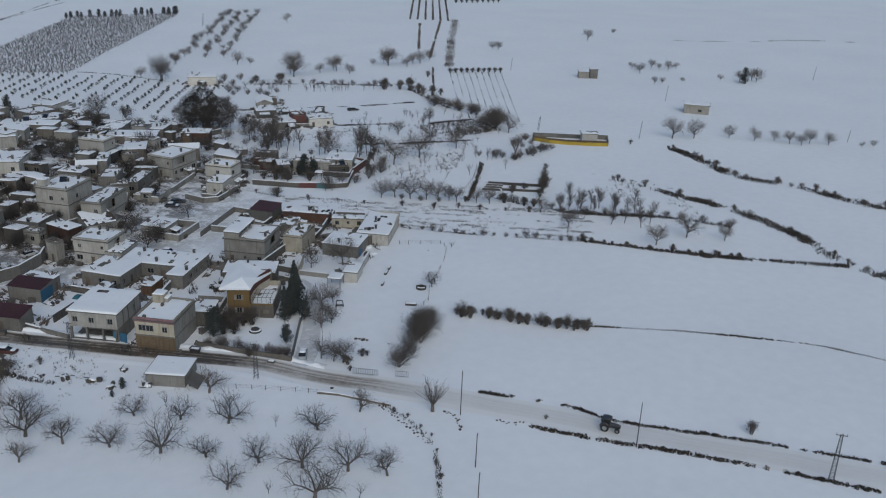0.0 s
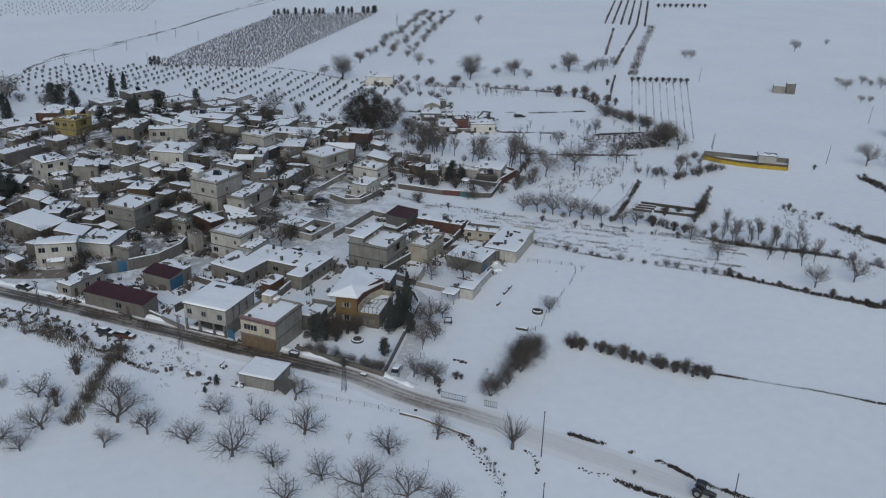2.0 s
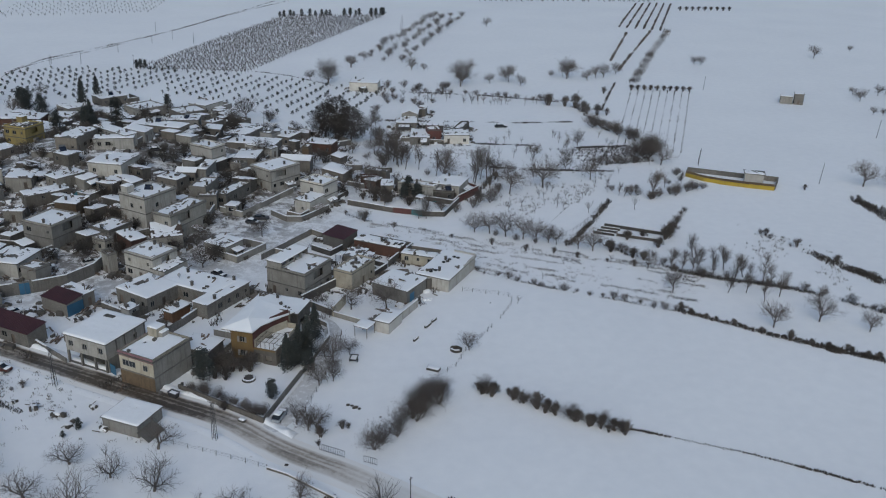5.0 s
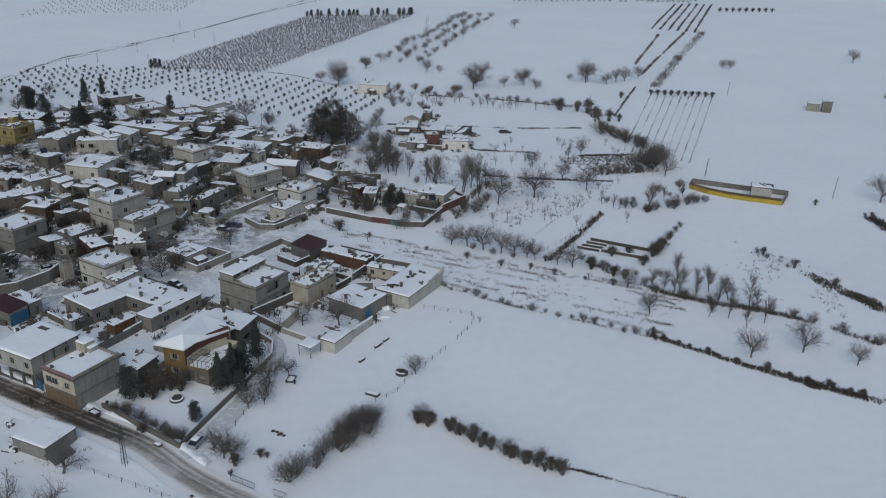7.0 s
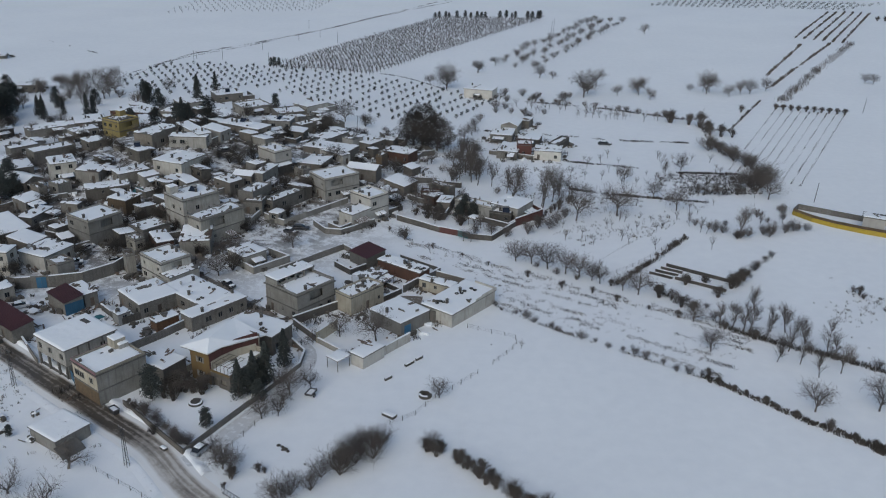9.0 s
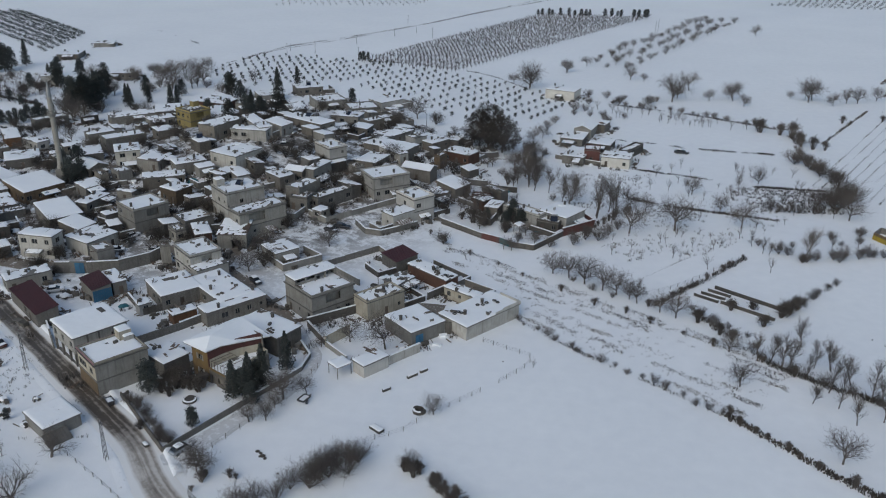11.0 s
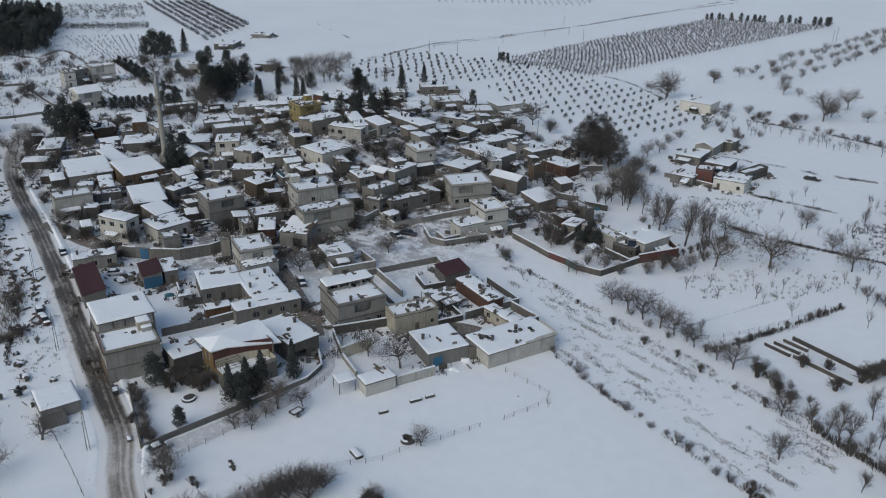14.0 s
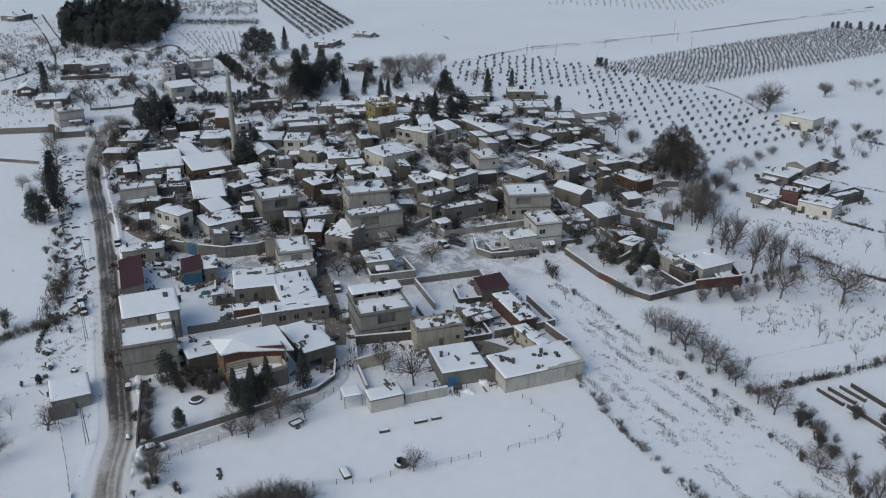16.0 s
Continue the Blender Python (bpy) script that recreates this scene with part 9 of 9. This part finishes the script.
plant(HEAPS, [(-99.1, 215.4, 1.4), (-124.9, 205.6, 1.4), (-4.6, 254.6, 1.2), (-98.7, 231.0, 0.8), (-48.8, 307.5, 0.8), (-49.4, 232.9, 1.4), (-32.0, 264.6, 0.9), (-125.4, 292.2, 1.0), (-91.0, 172.4, 1.4), (-97.1, 387.5, 1.3), (-110.1, 220.9, 0.9), (-13.7, 307.1, 0.8), (-91.4, 175.2, 1.0), (-46.2, 198.1, 1.3), (-70.8, 338.3, 1.1), (-26.9, 184.7, 1.2), (-95.9, 293.7, 0.9), (-192.1, 266.9, 0.8), (-50.0, 144.1, 1.4), (-92.1, 294.8, 0.9), (-17.6, 172.2, 0.8), (-117.2, 204.7, 1.1), (-53.7, 349.1, 1.3), (-27.9, 260.0, 1.2), (-98.5, 229.3, 1.3), (-46.5, 162.1, 1.2), (-55.3, 345.5, 0.7), (-92.4, 204.3, 1.3), (-70.5, 244.5, 0.9), (-71.5, 280.8, 0.9), (-24.5, 207.4, 1.2), (-147.9, 240.5, 1.4)], bushes, "scrap heaps in the yards")
plant(ROUND, [(-163.1, 216.5, 6.0), (-176.8, 236.6, 4.3), (-133.5, 209.2, 4.6), (-115.4, 344.1, 5.3), (-162.5, 232.5, 5.3), (-143.9, 254.9, 5.6), (-73.8, 269.5, 3.4), (-118.4, 204.7, 5.7), (-6.0, 286.0, 4.6), (-184.8, 254.4, 5.2), (-121.9, 227.7, 4.0), (-183.9, 275.3, 4.0), (-97.9, 336.5, 4.7), (-44.9, 258.0, 4.0), (-56.6, 282.1, 4.8), (-89.2, 329.2, 5.3), (-128.7, 191.8, 4.9), (-171.9, 304.7, 5.1), (-192.3, 262.1, 3.9), (-141.1, 303.4, 5.3), (-144.3, 249.5, 4.7), (-134.3, 279.0, 3.6), (-98.3, 254.2, 4.2), (-140.0, 273.0, 4.1), (-33.5, 318.8, 4.0), (-35.7, 270.7, 4.1), (-172.7, 252.0, 3.5), (-122.2, 310.3, 4.5), (-61.8, 203.9, 5.0), (-132.8, 196.4, 4.3), (-0.6, 278.3, 3.3), (-1.5, 253.4, 6.0)], bushes, "leafless trees in the yards")
plant(DARKTHICKET, [(-44.4, 321.7, 5.8), (-164.7, 300.1, 4.4), (-118.8, 336.3, 3.9), (-150.3, 255.7, 4.7), (-48.0, 248.1, 5.9), (-57.3, 287.0, 3.3), (-105.4, 256.6, 5.2), (-143.4, 218.4, 4.6), (-122.2, 298.5, 3.7), (-61.8, 332.5, 4.2), (-103.9, 191.3, 5.1), (-198.1, 270.4, 3.6), (-85.0, 214.2, 4.8), (-151.3, 267.6, 4.6), (-155.8, 220.3, 4.7), (-70.5, 349.3, 5.5), (-86.8, 219.9, 4.0), (-108.5, 215.9, 3.8), (-61.3, 266.9, 5.5), (-55.0, 326.9, 4.0), (-84.1, 224.0, 4.8), (-27.0, 274.5, 4.2), (-104.3, 183.2, 6.0), (-102.7, 334.8, 5.9), (-193.8, 282.7, 4.6), (-79.7, 343.3, 5.4), (-22.7, 250.8, 5.9), (-112.6, 352.0, 5.1), (-45.6, 314.8, 5.3), (-178.9, 264.5, 5.8)], bushes, "leafless trees in the yards")
plant(DARKTHICKET, [(-132.3, 315.9, 4.6), (-55.8, 261.0, 4.8), (-55.9, 298.2, 4.9), (-84.4, 205.7, 5.6), (-126.4, 197.7, 4.2), (-180.7, 294.0, 4.5), (-118.1, 189.4, 3.8), (-73.0, 219.9, 3.3), (-64.6, 261.6, 5.3), (-72.9, 256.1, 4.9), (-171.7, 282.4, 5.0), (-163.5, 225.4, 5.7), (-83.2, 288.9, 5.2), (-21.7, 311.2, 5.3), (-101.1, 232.6, 3.7), (-84.1, 271.0, 3.2), (-148.5, 246.4, 3.2), (-120.8, 271.6, 4.9), (-8.9, 297.9, 4.4), (-193.0, 244.2, 4.7), (-149.0, 328.8, 3.6), (-83.3, 239.1, 3.8), (-109.4, 275.6, 5.3), (-46.4, 331.4, 5.4), (-168.4, 325.9, 5.6), (-38.7, 264.6, 4.9), (-41.5, 250.5, 5.3), (-168.5, 221.1, 5.6), (-129.8, 243.7, 5.5), (-110.4, 201.6, 4.1)], bushes, "leafless trees in the yards")
plant(DARKTHICKET, [(-79.1, 224.9, 5.1), (-106.4, 218.3, 4.3), (-188.7, 248.5, 5.1), (-46.0, 271.4, 2.8), (-167.8, 295.6, 4.3), (-63.0, 250.4, 4.6), (-189.6, 240.8, 3.2), (-49.4, 242.9, 4.4), (-114.9, 198.6, 3.3), (-95.6, 269.4, 2.7), (-100.6, 292.6, 4.0), (-58.0, 291.0, 3.3), (-54.6, 285.5, 2.9), (-67.5, 237.3, 3.9), (-127.7, 298.1, 5.0), (-104.1, 268.8, 4.9), (-46.2, 290.0, 4.8), (-174.8, 292.3, 5.0), (-143.9, 270.3, 3.1), (-141.5, 207.1, 3.2), (-44.4, 231.4, 4.3), (-67.9, 253.2, 2.7), (-97.1, 239.4, 2.6), (-96.7, 346.5, 5.1), (-75.8, 205.5, 3.9), (-78.7, 237.7, 5.2), (-46.3, 241.6, 3.5), (-67.5, 261.2, 4.7), (-114.4, 235.3, 4.7), (-153.6, 265.1, 3.1)], bushes, "leafless trees in the yards")
plant(DARKTHICKET, [(-150.4, 324.8, 2.9), (-126.2, 219.8, 2.8), (-100.0, 182.4, 2.8), (-87.3, 273.7, 3.6), (-87.7, 276.4, 4.1), (-77.4, 293.5, 2.9), (-76.4, 325.6, 2.5), (-114.0, 203.6, 3.8), (-92.4, 202.9, 4.6), (-88.1, 281.0, 5.0), (-178.6, 288.7, 3.1), (-93.7, 289.7, 5.1), (-124.4, 189.7, 3.7), (-79.6, 319.3, 5.0), (-199.1, 253.2, 4.9), (-97.2, 248.5, 3.2), (-192.6, 254.6, 3.0), (-53.8, 220.2, 4.6), (-87.8, 270.7, 3.7), (-169.5, 229.7, 3.1), (-158.8, 247.6, 4.0), (-62.8, 287.2, 3.6), (-116.2, 267.1, 3.6), (-191.2, 289.3, 4.1), (-175.0, 295.9, 4.3), (-58.4, 231.3, 3.4), (-71.4, 263.3, 4.2), (-110.5, 247.7, 2.7), (-53.7, 306.9, 3.7), (-157.2, 281.9, 2.7)], bushes, "leafless trees in the yards")
plant(HEAPS, [(-88.0, 137.0, 0.7), (-84.0, 135.0, 0.9), (-79.5, 131.5, 1.0), (-77.0, 127.5, 0.9), (-74.0, 133.0, 0.7), (-97.5, 146.0, 0.8), (-70.5, 124.5, 1.0), (-104.0, 152.0, 0.8), (-122.0, 188.0, 0.9), (-131.0, 196.0, 0.8), (-115.0, 166.0, 0.7), (-136.7, 203.8, 0.8)], bushes, "scrap heaps beside the road")


# ---- lean-to roofs against the houses ----
def lean_to(x, y, w, d, c, s, side, rng):
    """A sheet on two posts against a house wall, with snow on it."""
    wide, deep = rng.uniform(2.6, min(6.0, w * 0.9)), rng.uniform(1.8, 3.2)
    off = rng.uniform(-0.5, 0.5) * max(0.0, w - wide)
    for u in (-0.5, 0.0, 0.5):
        for q in (0.5, 1.0):
            a, b = off + u * wide, side * (d / 2 + 0.35 + deep * q)
            if not free_spot(x + a * c - b * s, y + a * s + b * c, 0.3):
                return
    m = Matrix(((c, -s, 0, x), (s, c, 0, y), (0, 0, 1, gz(x + off * c - side * (d / 2 + deep) * s, y + off * s + side * (d / 2 + deep) * c)), (0, 0, 0, 1)))
    ob = thing("lean_to", m @ Matrix.Translation((off, side * (d / 2 + 0.05), 0)) @ Matrix.Rotation(0 if side > 0 else math.pi, 4, "Z"), "lean-to sheet roof on posts with broken snow", "lean-to", "lean-to roofs of the village")
    hi, lo = rng.uniform(2.3, 2.6), rng.uniform(1.8, 2.1)
    for px in (-wide / 2 + 0.1, wide / 2 - 0.1):
        post = Mesh()
        post.beam((px, deep - 0.15, -0.2), (px, deep - 0.14, lo), 0.1, 0.1)
        part("post", post, WOOD, ob)
    tilt = Matrix.Translation((0, deep / 2, (hi + lo) / 2)) @ Matrix.Rotation(math.atan2(lo - hi, deep), 4, "X") @ Matrix.Rotation(rng.uniform(-0.05, 0.05), 4, "Y")
    sheet = Mesh()
    n = int(wide / 0.2)
    for k in range(n + 1):
        for y in (-deep / 2, deep / 2 + 0.1):
            sheet.v.append((wide * (k / n - 0.5), y, 0.04 * (k % 2)))
    sheet.f = [(2 * k, 2 * k + 2, 2 * k + 3, 2 * k + 1) for k in range(n)]
    part("sheet", sheet, rng.choice((RUST, RUST, METAL, WOOD, BLUEPAINT)), ob, at=tilt)
    ob.children[-1].modifiers.new("thick", "SOLIDIFY").thickness = 0.02
    part("snow", snow_cap(wide - 0.2, deep - 0.1, 0.13, rng.uniform(0, 90), rng.uniform(0.3, 0.5), 0.3), SNOW_ROOF, ob, "", True, tilt @ Matrix.Translation((0, 0, 0.07)))


yards = random.Random(23)
yard_trees = []
while len(yard_trees) < 64:
    a, r = yards.uniform(0, math.tau), 118 * math.sqrt(yards.random())
    x, y = -88 + r * math.cos(a), 262 + 0.72 * r * math.sin(a)
    if y > 196 and x < 12 and free_spot(x, y, 0.9) and abs(math.hypot(x + 40, y - 222)) > 16 and all(math.hypot(x - p[0], y - p[1]) > 5 for p in yard_trees):
        yard_trees.append((x, y, yards.uniform(3.2, 6.5)))
plant(ROUND + DARKTHICKET, yard_trees, yards, "leafless trees in the village yards")
plant(ROUND + POPLAR, [(7.0, 279.0, 10.0), (3.0, 285.0, 8.0), (10.5, 272.0, 9.0), (4.0, 268.0, 7.0), (-4.0, 246.0, 5.0), (0.5, 249.0, 4.4), (-9.0, 248.5, 5.4), (4.5, 243.5, 4.6), (10.5, 229.0, 4.4), (-2.5, 231.5, 4.2), (13.5, 226.0, 3.8)], yards, "leafless trees about the eastern compound")
plant(PINE, [(6.2, 238.6, 6.4), (8.4, 236.0, 5.0)], yards, "dark evergreens in the eastern compound")
for fx, fy, fw, fd, fc, fs, _ in [f for f in FOOT if f[1] > 178 and f[0] < 40 and f[2] > 5]:
    if yards.random() < 0.65:
        lean_to(fx, fy, fw, fd, fc, fs, -1, yards)
    if yards.random() < 0.3:
        lean_to(fx, fy, fw, fd, fc, fs, 1, yards)


def open_field(x, y):
    """True on the untouched snow before the farm sheds and along the stream bed."""
    return x > -26 and y < 152.5 + (x + 18) * 0.86 or x > 9 and 170 < y < 214


# ---- loose clutter in the yards and on the roofs ----
def clutter(material, count, label, seed, planks):
    """Boards, blocks and scrap lying about between the houses and on flat roofs."""
    rng = random.Random(seed)
    near = [f for f in FOOT if f[1] > 135 and f[0] < 45]
    me = Mesh()
    while count:
        x, y, w, d, c, s, h = rng.choice(near)
        high = h > 0 and rng.random() < 0.14
        if high:
            a, b = rng.uniform(-0.42, 0.42) * w, rng.uniform(-0.42, 0.42) * d
        elif rng.random() < 0.5:
            a, b = rng.uniform(-0.5, 0.5) * w, rng.choice((-1, 1)) * (d / 2 + rng.uniform(0.3, 3.0))
        else:
            a, b = rng.choice((-1, 1)) * (w / 2 + rng.uniform(0.3, 3.0)), rng.uniform(-0.5, 0.5) * d
        px, py = x + a * c - b * s, y + a * s + b * c
        if not high and (open_field(px, py) or not free_spot(px, py, 0.2)):
            continue
        count -= 1
        z = gz(x, y) + h + 0.2 if high else gz(px, py) - 0.04
        t = math.atan2(s, c) + rng.choice((0, math.pi / 2)) + rng.uniform(-0.4, 0.4)
        for _ in range(rng.choice((1, 2, 3, 5))):
            qx, qy = px + rng.uniform(-0.7, 0.7), py + rng.uniform(-0.7, 0.7)
            if planks:
                l = rng.uniform(0.8, 2.6)
                me.beam((qx, qy, z + rng.uniform(0, 0.3)), (qx + math.cos(t) * l, qy + math.sin(t) * l, z + rng.uniform(0.05, 0.6)), rng.uniform(0.12, 0.5), 0.06)
            else:
                big = 2.2 if not high and rng.random() < 0.25 else 1.0
                l, q = rng.uniform(0.15, 0.6) * big, rng.uniform(0.3, 0.9) * big
                me.beam((qx, qy, z), (qx + math.cos(t) * l, qy + math.sin(t) * l, z + 0.02), q, rng.uniform(0.2, 0.7) * (1 + big) / 2)
            t += rng.uniform(-0.5, 0.5)
    tagged(new("clutter", me.data("clutter", material)), label, "clutter", kind="stuff")


clutter(WOOD, 1300, "weathered boards and firewood lying about the yards", 1, True)
clutter(RUST, 800, "rusty sheets and scrap lying about the yards", 2, True)
clutter(WALLS["dark"], 1100, "dark blocks and crates lying about the yards", 3, False)
clutter(CONCRETE, 600, "grey concrete blocks lying about the yards", 4, False)
clutter(SNOW_ROOF, 260, "lumps of old snow between the houses", 5, False)


def yard_weeds(count, seed):
    rng = random.Random(seed)
    near = [f for f in FOOT if f[1] > 140 and f[0] < 45]
    me = Mesh()
    for _ in range(count):
        x, y, w, d, c, s, _h = rng.choice(near)
        a, b = rng.uniform(-0.5, 0.5) * (w + 6), rng.choice((-1, 1)) * (d / 2 + rng.uniform(0.3, 3.5))
        px, py = x + a * c - b * s, y + a * s + b * c
        if free_spot(px, py, 0.3) and not open_field(px, py):
            blades(me, rng, px, py, 22, rng.uniform(0.5, 1.3), rng.uniform(0.5, 1.3), 0.07)
    tagged(new("weeds", me.data("weeds", SCRUB)), "dead dark weeds along the yard walls", "weeds", kind="stuff")


yard_weeds(1500, 6)


# ---- boards and scrap strewn beside the road ----
def strewn(points, step, label, seed, material):
    rng = random.Random(seed)
    me = Mesh()
    for p in smooth_line(points, step):
        x, y = p.x + rng.uniform(-3.5, 3.5), p.y + rng.uniform(-3.5, 3.5)
        z = gz(x, y)
        for _ in range(rng.choice((1, 2, 4))):
            a, l = rng.uniform(0, math.tau), rng.uniform(0.6, 2.0)
            qx, qy = x + rng.uniform(-0.8, 0.8), y + rng.uniform(-0.8, 0.8)
            me.beam((qx, qy, z + rng.uniform(-0.02, 0.2)), (qx + math.cos(a) * l, qy + math.sin(a) * l, z + rng.uniform(0.0, 0.4)), rng.uniform(0.15, 0.6), rng.uniform(0.08, 0.35))
    tagged(new("clutter", me.data("clutter", material)), label, "clutter", kind="stuff")


strewn([(-93.2, 147.6), (-112.7, 163.2), (-137.7, 182.5), (-161.2, 200.4), (-189.0, 223.2)], 2.2, "dark boards and scrap strewn beside the road", 7, WALLS["dark"])
strewn([(-93.2, 147.6), (-112.7, 163.2), (-137.7, 182.5), (-161.2, 200.4), (-189.0, 223.2)], 3.0, "weathered boards strewn beside the road", 8, WOOD)


# ---- waste skip by the garden wall ----
def waste_skip(x, y, turn):
    ob = thing("waste_skip", at_ground(x, y, turn), "dark steel waste skip beside a garden wall", "waste skip")
    body = Mesh()
    for a, b in ((0.0, 0.75), (0.75, 1.0)):
        k = len(body.v)
        body.v += [(sx * (0.8 + 0.2 * z), sy * (0.5 + 0.12 * z), 0.15 + z) for z in (a, b) for sx, sy in ((-1, -1), (1, -1), (1, 1), (-1, 1))]
        body.f += [tuple(k + i for i in q) for q in ((0, 1, 5, 4), (1, 2, 6, 5), (2, 3, 7, 6), (3, 0, 4, 7))]
    body.f.append((3, 2, 1, 0))
    part("body", body, DARKMETAL, ob)
    rim = Mesh()
    rim.box(-1.06, -0.68, 1.12, 1.06, -0.6, 1.2), rim.box(-1.06, 0.6, 1.12, 1.06, 0.68, 1.2), rim.box(-1.06, -0.59, 1.12, -0.98, 0.59, 1.2), rim.box(0.98, -0.59, 1.12, 1.06, 0.59, 1.2)
    part("rim", rim, METAL, ob)
    part("snow", snow_cap(1.9, 1.15, 0.12, 4.0, 0.4, 0.25), SNOW_ROOF, ob, "snow in the skip", True, Matrix.Translation((0, 0, 0.95)))
    for sx in (-0.7, 0.7):
        w = Mesh()
        w.box(sx - 0.1, -0.45, -0.02, sx + 0.1, 0.45, 0.14)
        part("foot", w, RUBBER, ob)


waste_skip(-59.4, 133.6, -42)


# ---- roof furniture ----
def water_heater():
    ob = thing("solar_heater", pose(0, -900, -60), "solar water heater with tank and dark panel", "solar heater")
    p, f, t = Mesh(), Mesh(), Mesh()
    p.quad((-0.95, -0.9, 0.25), (0.95, -0.9, 0.25), (0.95, 0.5, 1.25), (-0.95, 0.5, 1.25))
    p.quad((-0.95, -0.85, 0.18), (-0.95, 0.55, 1.18), (0.95, 0.55, 1.18), (0.95, -0.85, 0.18))
    part("panel", p, SOLAR, ob)
    for x in (-0.9, 0.9):
        f.tube([(x, -0.8, 0), (x, -0.8, 0.25)], [0.03, 0.03], 4), f.tube([(x, 0.6, 0), (x, 0.6, 1.4)], [0.03, 0.03], 4)
    part("stand", f, METAL, ob)
    t.tube([(-0.95, 0.6, 1.5), (0.95, 0.6, 1.5)], [0.27, 0.27], 10)
    part("tank", t, METAL, ob)
    return ob


def roof_chimney():
    ob = thing("chimney", pose(0, -900, -60), "short sooty block chimney on a roof", "chimney")
    b, c = Mesh(), Mesh()
    b.box(-0.25, -0.25, -0.1, 0.25, 0.25, 1.1)
    part("flue", b, WALLS["dark"], ob)
    c.box(-0.33, -0.33, 1.1, 0.33, 0.33, 1.2)
    part("cap", c, CONCRETE, ob)
    return ob


def dish():
    ob = thing("satellite_dish", pose(0, -900, -60), "grey satellite dish on a short mast", "satellite dish")
    m, d = Mesh(), Mesh()
    m.tube([(0, 0, -0.1), (0, 0, 0.9)], [0.03, 0.03], 5)
    part("mast", m, METAL, ob)
    d.tube([(0, 0.02, 0.95), (0, -0.1, 1.0), (0, -0.16, 1.02)], [0.05, 0.36, 0.45], 12, False)
    part("bowl", d, METAL, ob)
    return ob


HEATER, CHIMNEY, DISH = water_heater(), roof_chimney(), dish()


def on_roofs(model, spots):
    for x, y, z, turn in spots:
        copy_thing(model, pose(x, y, z, 0, 0, turn))


lofts = random.Random(31)
for fx, fy, fw, fd, fc, fs, fh in [f for f in FOOT if f[6] > 0 and f[2] * f[3] > 26 and f[1] > 150 and f[0] < 60]:
    turn = math.degrees(math.atan2(fs, fc))
    for model, chance, edge in ((CHIMNEY, 0.75, 0.42), (CHIMNEY, 0.3, 0.42), (DISH, 0.3, 0.4), (HEATER, 0.16, 0.25)):
        if lofts.random() < chance:
            a, b = lofts.uniform(-edge, edge) * fw, lofts.uniform(-edge, edge) * fd
            on_roofs(model, [(fx + a * fc - b * fs, fy + a * fs + b * fc, gz(fx, fy) + fh + 0.2, turn + lofts.uniform(-8, 8) if model is CHIMNEY else lofts.uniform(-35, 35))])
forget([(HEATER, 1), (CHIMNEY, 1), (DISH, 1)])
forget(SHRUB + DARKSHRUB + GREAT + OLIVES + STONES + HEAPS)


forget(WALNUT + ROUND + POPLAR + SAPLING + POLLARD + THICKET + DARKTHICKET + CONIFER + PINE + FARPINE + CYPRESS)
